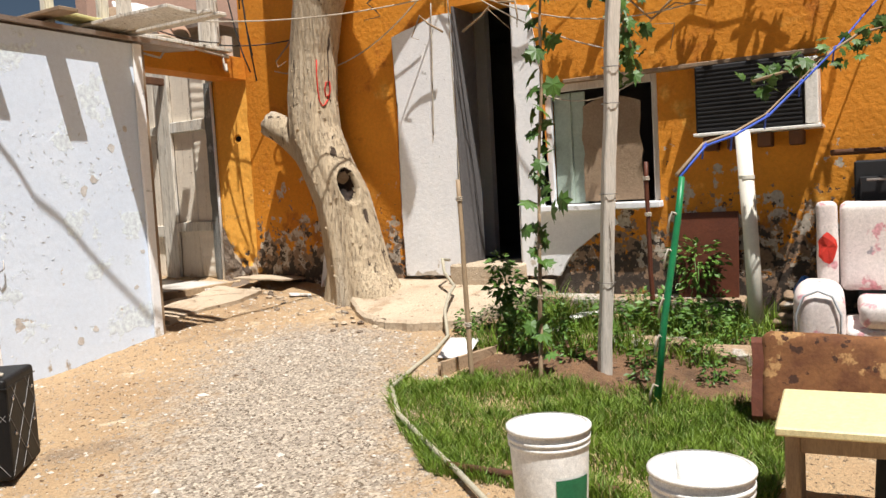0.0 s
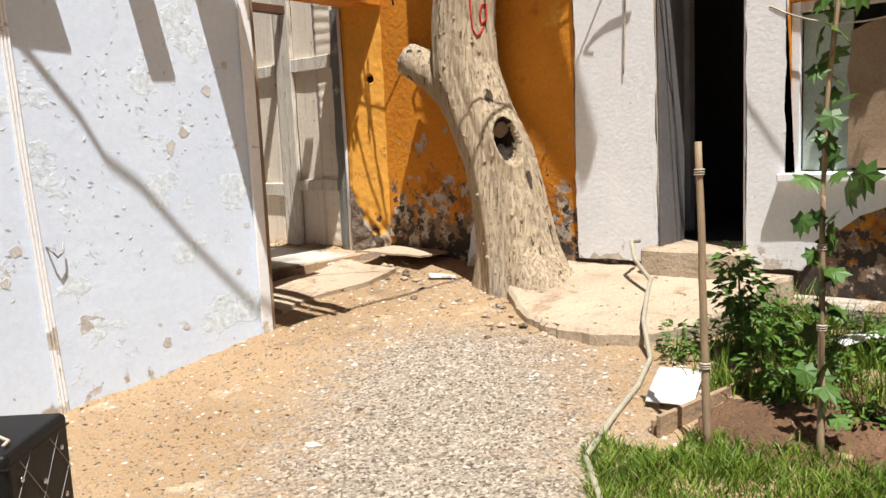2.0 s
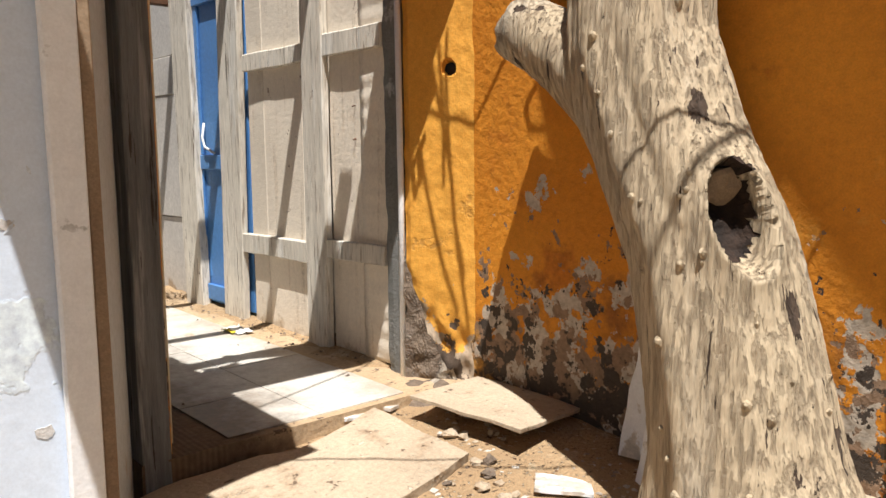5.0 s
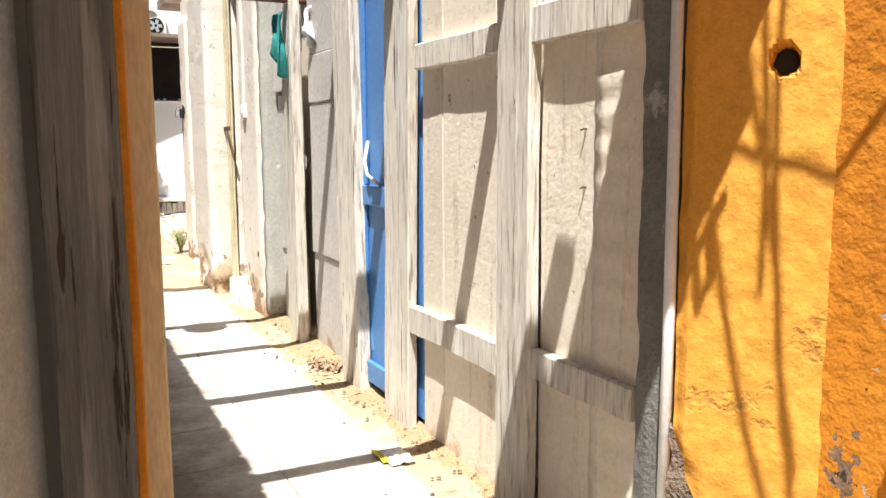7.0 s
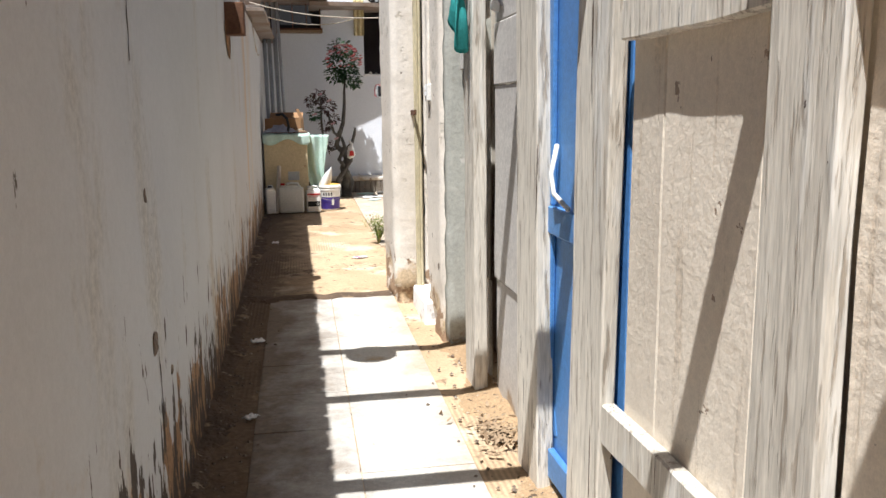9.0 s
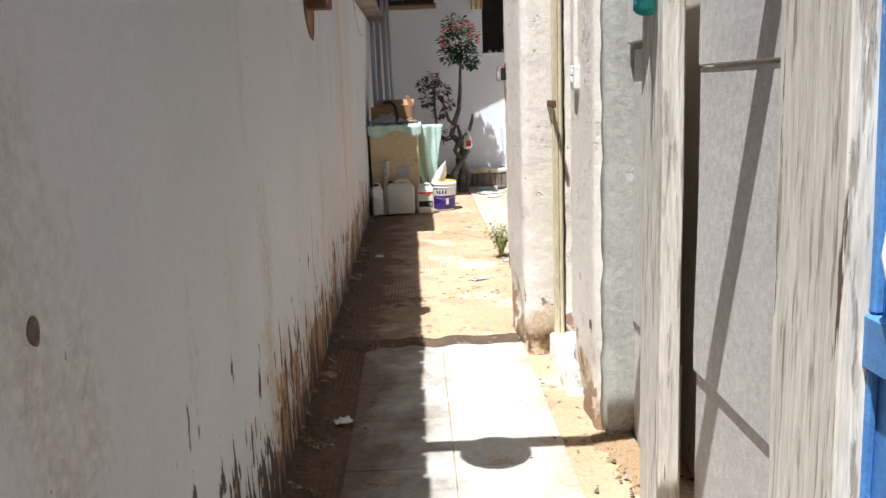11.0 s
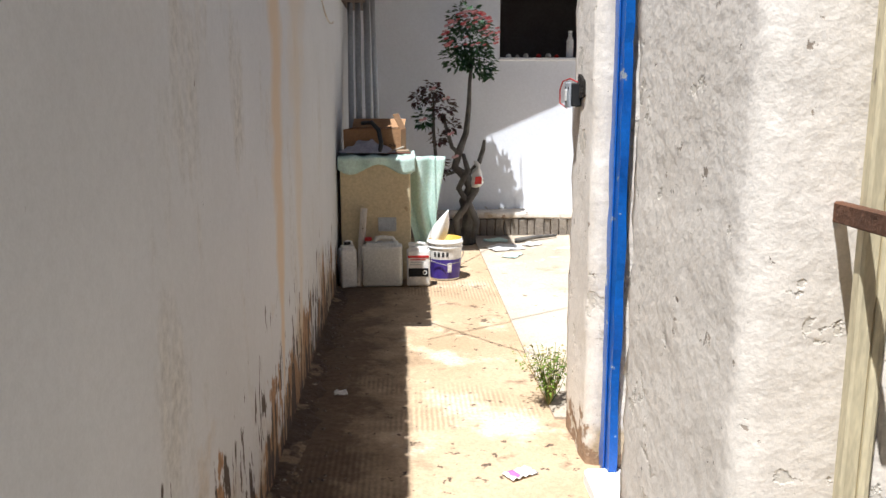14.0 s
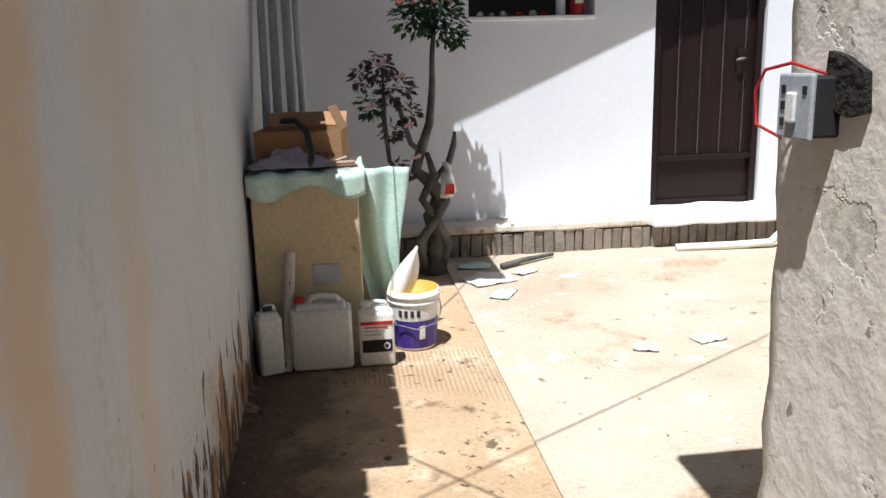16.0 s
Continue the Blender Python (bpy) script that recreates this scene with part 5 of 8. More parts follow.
part("hollow", jitter(hm, 0.010, 30, 2), DARKWOOD, tree, "dark brown hollow in the trunk")
part("heartwood", jitter(lathe([(0, 0.006), (0.044, 0.004), (0.056, -0.004), (0.05, -0.03), (0, -0.03)], 18, m=Matrix.Translation(HOLLOW - HOLLOW_OUT * 0.075 + Vector((0, 0, 0.085))) @ (HOLLOW_OUT + Vector((0, 0, -0.25))).to_track_quat("Z", "Y").to_matrix().to_4x4()), 0.012, 22, 4), TORNBOARD, tree, "sawn brown wood at the top of the hollow")
part("stub_end", jitter(lathe([(0, -0.05), (0.04, -0.03), (0.065, 0.0), (0.075, -0.01), (0.07, -0.06), (0, -0.07)], 20, m=look((5.828, 5.15, 2.245), (5.826, 4.97, 2.16))), 0.022, 20, 1), DARKWOOD, tree, "dark broken end of the stub")
# limbs above
for pts, r in (([(5.82, 4.30, 3.45), (5.80, 4.50, 3.75), (5.80, 4.68, 4.2), (5.84, 4.76, 4.8), (5.90, 4.7, 5.6)], [0.20, 0.20, 0.18, 0.16, 0.10]),
               ([(5.80, 4.22, 3.5), (5.70, 3.92, 3.9), (5.50, 3.35, 4.5), (5.2, 2.6, 5.1)], [0.16, 0.12, 0.08, 0.04]),
               ([(5.50, 3.35, 4.5), (5.38, 3.38, 4.9), (5.2, 3.2, 5.5)], [0.06, 0.045, 0.02]),
               ([(5.60, 3.66, 4.15), (5.72, 3.32, 4.25), (5.8, 2.9, 4.4)], [0.06, 0.04, 0.02])):
    part("limb", tube(pts, r, 14, wob=0.05), TREEWOOD, tree, "", True)
rk = random.Random(8)
for _ in range(46):
    p, o = on_bark(rk.uniform(2.6, 5.0), rk.uniform(0.72, 2.85), 0.0)
    if hollow_e(p) < 1.5:
        continue
    o = (o + Vector((0, 0, 0.4))).normalized()
    q = rk.uniform(0.6, 1.3)
    part("knot", tube([p - o * 0.02, p + o * 0.004 * q, p + o * 0.011 * q], [0.016 * q, 0.010 * q, 0.004 * q], 7, wob=0.2), TREEWOOD, tree)
# sprayed mark, following the bark
for strokes in ([(3.93, 2.72), (3.94, 2.60), (3.97, 2.46), (4.04, 2.36), (4.16, 2.32), (4.32, 2.33), (4.46, 2.38)], [(4.46, 2.38), (4.56, 2.46), (4.52, 2.54), (4.38, 2.53), (4.30, 2.46), (4.36, 2.41), (4.50, 2.42)]):
    part("spray_mark", tube([on_bark(a, z)[0] for a, z in strokes], 0.008, 6, flat=0.8), RED, tree, "red sprayed stroke", True)

bo = thing("white_board", "torn white board leaning on the orange wall", "board")
part("sheet", jitter(sheet(6, 12, lambda u, v: (5.93 + 0.10 * v, 4.60 + 0.15 * u - 0.02 * v, 0.70 + (0.48 - 0.08 * u) * v), 0.006), 0.012, 9, 2), WHITEWASH, bo)
# concrete stoop in front of the door
def stoop_mesh():
    rim = [(5.42, 4.05), (5.15, 3.75), (4.97, 3.45), (4.93, 3.2), (5.02, 2.95), (5.20, 2.75), (5.45, 2.60), (6.05, 2.46), (6.05, 4.15)]
    bm = bmesh.new()
    out = []
    for (a, b), (c, d) in zip(rim, rim[1:] + rim[:1]):
        n = max(1, int(math.hypot(c - a, d - b) / 0.04))
        for i in range(n):
            x, y = a + (c - a) * i / n, b + (d - b) * i / n
            q = noise.noise_vector(Vector((x * 8, y * 8, 0)))
            w = noise.noise_vector(Vector((x * 27, y * 27, 3)))
            out.append((x + 0.035 * q.x + 0.022 * w.x, y + 0.035 * q.y + 0.022 * w.y))
    def top(x):
        return 0.60 + 0.17 * smooth(4.95, 5.9, x)
    lo = [bm.verts.new((x - 0.012, y, 0.35)) for x, y in out]
    mi = [bm.verts.new((x - 0.008, y, top(x) - 0.025)) for x, y in out]
    hi = [bm.verts.new((x + 0.02, y, top(x) + 0.006 * noise.noise(Vector((x * 9, y * 9, 1))))) for x, y in out]
    n = len(out)
    for a, b in ((lo, mi), (mi, hi)):
        for i in range(n):
            bm.faces.new((a[i], a[(i + 1) % n], b[(i + 1) % n], b[i]))
    bmesh.ops.triangulate(bm, faces=[bm.faces.new(hi)])
    return bm
STOOPMAT = mat("sandy_concrete", (0.52, 0.42, 0.305), (0.42, 0.33, 0.235), 2, 60, 0.9, 0.9, 30, patches=(((0.36, 0.26, 0.17), 4, 0.57, 0.08, 0, 0, 0.3), ((0.20, 0.14, 0.095), 16, 0.645, 0.02, 0, 0, 0.7), ((0.64, 0.55, 0.43), 40, 0.64, 0.03, 0, 0, -0.4)))
solo("stoop", stoop_mesh(), STOOPMAT, "worn sandy concrete stoop before the door", "step", "structure")
solo("door_threshold", jitter(box(5.88, 6.40, 2.70, 3.34, 0.68, 0.905, 0.015, cuts=4), 0.012, 7, 4), STOOPMAT, "crumbling concrete door threshold", "step", "structure")
solo("floor_gate_slab", jitter(sheet(16, 12, lambda u, v: (4.40 + 1.1 * u, 5.06 + 0.55 * v + 0.05 * math.sin(u * 7), ground_z(4.4 + 1.1 * u, 5.06 + 0.55 * v) + 0.035), 0.06), 0.012, 6, 3), STOOPMAT, "broken concrete slab before the gate", "floor", "structure")
rub = random.Random(77)
for k in range(70):
    a = rub.random()
    x, y = (5.45 - 0.65 * a, 4.25 - 0.9 * a) if k % 2 else (5.05 + 0.8 * a, 4.5 + 0.9 * a)
    x, y = x + rub.gauss(-0.05, 0.10), y + rub.gauss(0, 0.12)
    q = rub.uniform(0.008, 0.026)
    solo("stone", jitter(lathe([(0, -q * 0.5), (q, -q * 0.3), (q * 1.1, 0.1 * q), (q * 0.6, q * 0.5), (0, q * 0.55)], 7, m=Matrix.Translation((x, y, ground_z(x, y) + q * 0.3)) @ Matrix.Rotation(rub.uniform(0, 3), 4, "Z")), q * 0.55, 45, k), STOOPMAT if k % 3 else RUBBLE, "sandy rubble lump lying on the ground", "stone", group="rubble by the stoop")
# flat scraps by the wall
for x, y, z, lx, ly, rz, tx, m, nm, lb in ((5.83, 5.27, 0.80, 0.44, 0.54, 8, 3, STOOPMAT, "broken_board", "sandy fibre board scrap lying by the wall"), (5.62, 4.75, 0.675, 0.14, 0.20, 40, 6, WHITEWASH, "wall_tile", "white wall tile scrap on the ground"), (5.60, 5.76, 0.74, 0.16, 0.22, 20, 4, WHITEWASH, "wall_tile", "white tile scrap on the gate sill"), (5.44, 5.70, 0.735, 0.15, 0.12, 70, 3, WHITEWASH, "wall_tile", "white tile scrap on the gate sill"), (5.42, 5.40, 0.70, 0.16, 0.13, 15, 3, STOOPMAT, "broken_tile", "sandy tile scrap on the ground")):
    t = thing(nm, lb, "scrap", loc=(x, y, z), rz=rz, tilt=(tx, 3))
    part("slab", jitter(box(-lx / 2, lx / 2, -ly / 2, ly / 2, -0.008, 0.008, 0.002, cuts=3), 0.012, 5, x), m, t)
ss = thing("white_sheet", "white board scrap leaning behind the tree", "scrap", loc=(5.80, 4.52, 0.66), rz=-20, tilt=(0, 12))
part("sheet", jitter(box(-0.008, 0.008, -0.10, 0.10, 0, 0.34, 0.002, cuts=3), 0.01, 6, 2), WHITEWASH, ss)

# window with shutter and torn board
win = thing("house_window", "house window with green shutter and torn board", "window")
part("frame", box(6.08, 6.12, 1.60, 1.65, 1.36, 2.31, 0.004), POLEGREY, win)
part("frame", box(6.08, 6.12, 2.45, 2.50, 1.36, 2.31, 0.004), WHITEWASH, win)
part("frame", box(6.08, 6.12, 1.651, 2.449, 2.25, 2.31, 0.004), POLEGREY, win)
part("sill", jitter(box(5.94, 6.30, 1.58, 2.53, 1.315, 1.362, 0.006, cuts=4), 0.006, 6), WHITEWASH, win, "whitewashed sill")
part("shutter", box(6.13, 6.15, 2.19, 2.448, 1.37, 2.24, 0.003), SHUTTER, win, "grey green shutter")
part("slat", box(6.115, 6.129, 2.30, 2.33, 1.37, 2.24, 0.003), SHUTTER, win)
def torn(u, v):
    y = 1.74 + 0.46 * u
    z = 1.38 + (0.74 + 0.06 * math.sin(u * 3.1)) * v
    return (6.11 - 0.02 * math.sin(v * 3 + u), y + 0.03 * noise.noise(Vector((v * 5, 0, 2))) * (1 if u in (0, 1) else 0), z)
part("board", sheet(12, 12, torn, 0.008), TORNBOARD, win, "torn brown fibre board")
part("wire", tube(sag((6.02, 2.60, 2.30), (6.0, 1.62, 2.33), 0.16), 0.005, 6), CABLE, win)
# window cooler cage
ac = thing("window_cooler", "black window cooler in a timber cage", "cooler")
part("body", box(5.86, 6.048, 0.585, 1.285, 1.825, 2.285, 0.01), BLACK, ac)
for i in range(15):
    z = 1.84 + i * 0.029
    part("louvre", box(5.848, 5.859, 0.60, 1.27, z, z + 0.012, 0.002), BLACK, ac)
part("side_panel", box(5.84, 6.04, 0.50, 0.58, 1.83, 2.26, 0.006), WHITEPLASTIC, ac, "white plastic side panel")
part("shelf", box(5.83, 6.048, 0.48, 1.30, 1.800, 1.822, 0.004), WHITEPLASTIC, ac, "thin white sill rail")
part("ledge", box(5.97, 6.046, 0.46, 2.30, 2.300, 2.330, 0.004), TORNBOARD, ac, "thin brown ledge board")
for y in (0.60, 0.80, 1.0, 1.16):
    part("bracket", box(5.90, 6.04, y, y + 0.09, 1.70, 1.799, 0.006), RUST, ac)
dp = thing("drain_pipe", "cream plastic pipe leaning against the cooler", "pipe")
part("pipe", tube([(5.50, 0.86, 0.44), (5.60, 0.90, 1.1), (5.70, 0.95, 1.80)], 0.048, 20), PVC, dp, "", True)
part("strap", lathe([(0.049, -0.012), (0.052, -0.012), (0.052, 0.012), (0.049, 0.012)], 20, m=Matrix.Translation((5.655, 0.926, 1.50))), PVC, dp)
hb = thing("leaning_board", "red brown board leaning on the house wall", "board", loc=(5.90, 1.25, 0.52), tilt=(0, 6))
part("board", box(-0.012, 0.012, -0.21, 0.21, 0, 0.75, 0.004), REDBROWN, hb)
# kerb log and small stones under the wall
lg = thing("kerb_log", "rough grey stone kerb in the garden", "kerb", loc=(0, 0, 0))
for k, (y0, y1) in enumerate(((0.72, 1.10), (1.11, 1.52), (1.54, 1.95), (1.97, 2.30))):
    part("stone", jitter(box(4.80 + 0.10 * k, 4.94 + 0.10 * k, y0, y1, 0.36, 0.52 + 0.02 * (k % 2), 0.03, cuts=4), 0.02, 8, k), CONCRETE, lg)
lg2 = thing("wall_kerb", "pale concrete ledge at the house foot", "kerb")
part("ledge", jitter(box(5.80, 6.045, 1.0, 2.46, 0.45, 0.66, 0.015, cuts=5), 0.012, 6, 3), CONCRETE, lg2)
# bed edging plank and papers
ep = thing("edging_plank", "weathered brown plank edging the garden bed", "plank")
def plank_between(a, b, h, th):
    a, b = Vector(a), Vector(b)
    d = (b - a)
    m = Matrix.Translation(a) @ Matrix.Rotation(math.atan2(d.y, d.x), 4, "Z")
    return box(0, d.length, -th / 2, th / 2, 0, h, 0.003, m=m)
part("plank", plank_between((4.10, 2.42, 0.38), (4.98, 2.26, 0.43), 0.13, 0.022), PLY, ep)
part("plank", plank_between((4.12, 2.455, 0.38), (4.80, 2.33, 0.42), 0.10, 0.018), PLY, ep)
for x, y, w, h, rz, tlt, g in ((4.50, 2.52, 0.30, 0.20, 12, (4, -14), 0.05), (5.36, 1.95, 0.34, 0.10, -30, (6, 0), 0.10)):
    pp = thing("paper_sheet", "white card lying among the weeds", "paper", loc=(x, y, ground_z(x, y) + g), rz=rz, tilt=tlt)
    part("sheet", sheet(8, 6, lambda u, v: (w * (u - 0.5), h * (v - 0.5), 0.012 * math.sin(u * 3) + 0.004 * math.sin(v * 5)), 0.004), WHITEPLASTIC, pp, "", True)

# sticks, pole, stake and vine
def stick(name, label, pts, r0, r1, material, ties=()):
    t = thing(name, label, "stick")
    n = 10
    P = [Vector(pts[0]).lerp(Vector(pts[1]), i / n) + Vector((0.006 * noise.noise(Vector((i * 0.9, pts[0][0], 0))), 0.006 * noise.noise(Vector((i * 0.9, 0, pts[0][1]))), 0)) for i in range(n + 1)]
    part("shaft", tube(P, [r0 + (r1 - r0) * i / n for i in range(n + 1)], 10), material, t, "", True)
    for f in ties:
        p = P[int(f * n)]
        for k in range(3):
            part("tie", lathe([(r0 + 0.001, -0.004), (r0 + 0.006, 0), (r0 + 0.001, 0.004)], 10, m=Matrix.Translation(p + Vector((0, 0, 0.009 * k)))), CABLE, t)
    return t
stick("garden_stick", "brown cane stuck upright in the bed", ((4.10, 2.22, 0.36), (4.17, 2.28, 1.58)), 0.016, 0.013, STICKWOOD, (0.9, 0.3))
stick("garden_stick", "brown cane carrying the vine", ((4.27, 1.86, 0.36), (4.52, 1.93, 1.35)), 0.015, 0.010, STICKWOOD, (0.5, 0.8))
stick("garden_stick", "dark red cane by the window", ((5.37, 1.50, 0.44), (5.40, 1.52, 1.64)), 0.018, 0.014, REDBROWN, (0.95, 0.7, 0.2))
pole = thing("garden_pole", "tall grey squared timber pole in the garden", "pole")
pm = box(-0.034, 0.034, -0.034, 0.034, 0, 3.2, 0.008, m=look((4.41, 1.53, 0.34), (4.46, 1.34, 3.5)) @ Matrix.Rotation(radians(180), 4, "X") @ Matrix.Rotation(radians(25), 4, "Z"))
bmesh.ops.subdivide_edges(pm, edges=[e for e in pm.edges if e.calc_length() > 1.5], cuts=24, use_grid_fill=True)
part("timber", jitter(pm, 0.008, 3, 1), POLEGREY, pole)
for z in (0.95, 1.45, 1.95, 2.15):
    part("wire_tie", lathe([(0.050, -0.003), (0.054, 0), (0.050, 0.003)], 12, m=Matrix.Translation((4.41 + 0.0158 * (z - 0.34), 1.53 - 0.06 * (z - 0.34), z))), STEEL, pole)
gs = thing("green_stake", "green wrapped stake with blue rope to the house", "stake")
part("stake", tube([(3.98, 1.12, 0.30), (4.02, 1.07, 0.8), (4.08, 1.0, 1.3), (4.12, 0.98, 1.52)], [0.019, 0.018, 0.017, 0.015], 12), GREENPAINT, gs, "", True)
rope = [(4.12, 0.991, 1.516), (4.35, 0.905, 1.675), (4.6, 0.808, 1.727), (4.9, 0.676, 1.837), (5.2, 0.527, 2.035), (5.5, 0.366, 2.246), (5.8, 0.223, 2.473), (6.04, 0.10, 2.66)]
part("rope", tube(rope, 0.0065, 8, wob=0.25), BLUEROPE, gs, "", True)
part("branch", tube([Vector(p) + Vector((0.01, 0.015, 0.012)) for p in rope[:6]], [0.011, 0.008, 0.006, 0.005, 0.004, 0.003], 8, wob=0.3), STICKWOOD, gs, "", True)
rt = random.Random(3)
for f in (0.15, 0.35, 0.5, 0.7, 0.85):
    p = Vector((3.98, 1.12, 0.30)).lerp(Vector((4.12, 0.98, 1.52)), f)
    part("tie", tube([p + Vector((-0.025, 0.0, 0)), p + Vector((-0.03, 0.02, 0.01)), p + Vector((-0.04, 0.035, -0.03)), p + Vector((-0.035, 0.045, -0.09))], 0.006, 6), CABLE, gs, "", True)
for k in range(1, 6):
    p = Vector(rope[k])
    part("tie", tube([p + Vector((0, 0, 0.012)), p + Vector((-0.02, 0.01, 0.0)), p + Vector((-0.015, 0.02, -0.06 - 0.04 * rt.random()))], 0.005, 6), BLUEROPE, gs, "", True)


def vine(name, label, pts, seed, n, size, r):
    t = thing(name, label, "vine")
    rnd = random.Random(seed)
    part("stem", tube(pts, [0.009] * (len(pts) - 1) + [0.004], 7, wob=0.2), STICKWOOD, t, "", True)
    for i in range(n):
        f = (i + rnd.random()) / n * (len(pts) - 1)
        k = min(int(f), len(pts) - 2)
        p = Vector(pts[k]).lerp(Vector(pts[k + 1]), f - k)
        p += Vector((rnd.gauss(0, r), rnd.gauss(0, r), rnd.gauss(0, r * 0.7)))
        nrm = Vector((rnd.uniform(-1, 0.2), rnd.uniform(-0.8, 0.8), rnd.uniform(-0.1, 1))).normalized()
        side = nrm.cross(Vector((0, 0, 1))).normalized()
        up = side.cross(nrm)
        s = size * rnd.uniform(0.6, 1.2)
        bm = bmesh.new()
        c = bm.verts.new(p)
        lobes = [(0.0, -0.35), (0.35, -0.6), (0.5, -0.15), (0.85, 0.0), (0.5, 0.3), (0.45, 0.75), (0.15, 0.6), (0.0, 1.05), (-0.15, 0.6), (-0.45, 0.75), (-0.5, 0.3), (-0.85, 0.0), (-0.5, -0.15), (-0.35, -0.6)]
        ring = [bm.verts.new(p + side * a * s + up * b * s * -1 + nrm * (-0.25 * s * (a * a + b * b))) for a, b in lobes]
        for q in range(len(ring)):
            bm.faces.new((c, ring[q], ring[(q + 1) % len(ring)]))
        part("leaf", bm, VINELEAF, t)
    return t


vine("grape_vine", "green grape vine climbing its cane", [(4.30, 1.87, 0.5), (4.42, 1.90, 1.0), (4.52, 1.93, 1.35), (4.56, 1.93, 1.7), (4.58, 1.90, 2.1), (4.60, 1.90, 2.5), (4.60, 1.86, 3.0)], 6, 58, 0.085, 0.05)
vine("grape_vine", "green grape vine running along the rope", [(5.2, 0.80, 2.07), (5.3, 0.62, 2.12), (5.45, 0.42, 2.2), (5.6, 0.25, 2.33), (5.7, 0.0, 2.38)], 7, 60, 0.065, 0.06)
vine("grape_vine", "green grape vine shoot before the house wall", [(4.46, 1.40, 2.6), (4.8, 1.45, 2.45), (5.1, 1.5, 2.35), (5.2, 1.55, 2.2)], 9, 46, 0.07, 0.06)

# this vine run and the twigs are placed to throw shadows on the wall
vine("grape_vine", "green grape vine under the eave, placed to shade the wall", [(5.2, -0.7, 2.75), (5.55, -0.3, 2.85), (5.75, 0.2, 2.95), (5.85, 0.7, 2.85), (5.88, 1.1, 2.95), (5.86, 1.6, 2.9), (5.85, 2.1, 3.05)], 14, 120, 0.075, 0.09)
tw = thing("shadow_twigs", "bare twigs added along the house wall for curved shadows", "vine")
rq = random.Random(40)
for k in range(13):
    y, z = rq.uniform(0.2, 5.0), rq.uniform(2.75, 3.3)
    p = [Vector((5.88 + 0.08 * rq.random(), y, z))]
    for j in range(4):
        p.append(p[-1] + Vector((rq.uniform(-0.03, 0.025), rq.uniform(-0.22, 0.22), rq.uniform(-0.20, 0.10))))
    part("twig", tube(p, [0.010, 0.009, 0.007, 0.005, 0.003], 6), STICKWOOD, tw, "", True)
# hose, pipe and cables
hs = thing("garden_hose", "old beige hose lying along the grass edge", "hose")
hp = [(5.95, 3.38, 0.93), (5.80, 3.36, 0.95), (5.72, 3.30, 0.85), (5.55, 3.12, 0.76), (5.25, 3.0, 0.74), (5.05, 2.93, 0.64), (4.85, 2.80, 0.50), (4.50, 2.70, 0.47), (4.10, 2.63, 0.44), (3.75, 2.55, 0.42), (3.40, 2.28, 0.38), (3.15, 1.98, 0.35), (2.90, 1.66, 0.32), (2.6, 1.30, 0.28), (2.3, 1.0, 0.25)]
part("tube", tube([Vector(p) + Vector((0, 0, 0.012)) for p in hp], 0.013, 10), HOSE, hs, "", True)
rp = thing("rusty_pipe", "rusty iron pipe lying at the grass edge", "pipe")
part("pipe", tube([(2.95, 1.74, 0.335), (3.0, 1.0, 0.305)], 0.018, 10), RUST, rp, "", True)


def wires(name, label, runs, r, material, cat="cable"):
    t = thing(name, label, cat)
    for a, b, d in runs:
        part("strand", tube(sag(a, b, d), r, 6), material, t, "", True)
    return t


wires("loose_cables", "pale loose cables strung over the yard", [((5.95, 3.30, 3.3), (6.0, 1.7, 2.45), 0.12), ((5.98, 3.40, 3.35), (5.9, 1.2, 2.75), 0.25), ((5.9, 3.42, 3.2), (6.0, 5.2, 2.75), 0.25), ((5.96, 3.32, 3.3), (5.4, 0.6, 3.1), 0.35), ((4.3, 5.0, 2.95), (5.98, 3.35, 3.15), 0.10), ((6.02, 3.30, 3.3), (6.03, 3.28, 1.1), 0.0), ((6.0, 3.45, 3.1), (6.01, 3.5, 2.0), 0.02)], 0.0055, CABLE)
wires("dark_cables", "dark thin cables along the gate lintel", [((4.2, 5.1, 2.98), (5.66, 5.55, 3.02), 0.05), ((5.66, 5.55, 3.0), (6.02, 4.9, 3.02), 0.03)], 0.006, DARKCABLE)
# strands added out of view, up-sun of the pier, for its thin shadows
hw = thing("shadow_strands", "unseen strands added to cast thin shadows on the pier", "wire")
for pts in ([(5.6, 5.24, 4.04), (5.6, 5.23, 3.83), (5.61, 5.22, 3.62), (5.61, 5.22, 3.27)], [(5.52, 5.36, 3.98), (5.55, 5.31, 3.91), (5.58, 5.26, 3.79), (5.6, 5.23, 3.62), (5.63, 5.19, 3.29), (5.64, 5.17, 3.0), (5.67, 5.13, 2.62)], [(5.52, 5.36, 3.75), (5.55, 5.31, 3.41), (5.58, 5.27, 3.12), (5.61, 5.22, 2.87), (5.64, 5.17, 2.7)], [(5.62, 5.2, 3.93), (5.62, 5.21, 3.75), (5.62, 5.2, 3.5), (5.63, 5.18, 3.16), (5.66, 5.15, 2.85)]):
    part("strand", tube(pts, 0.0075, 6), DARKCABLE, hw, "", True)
yc = thing("yard_cable", "dark cable slung high over the yard", "cable")
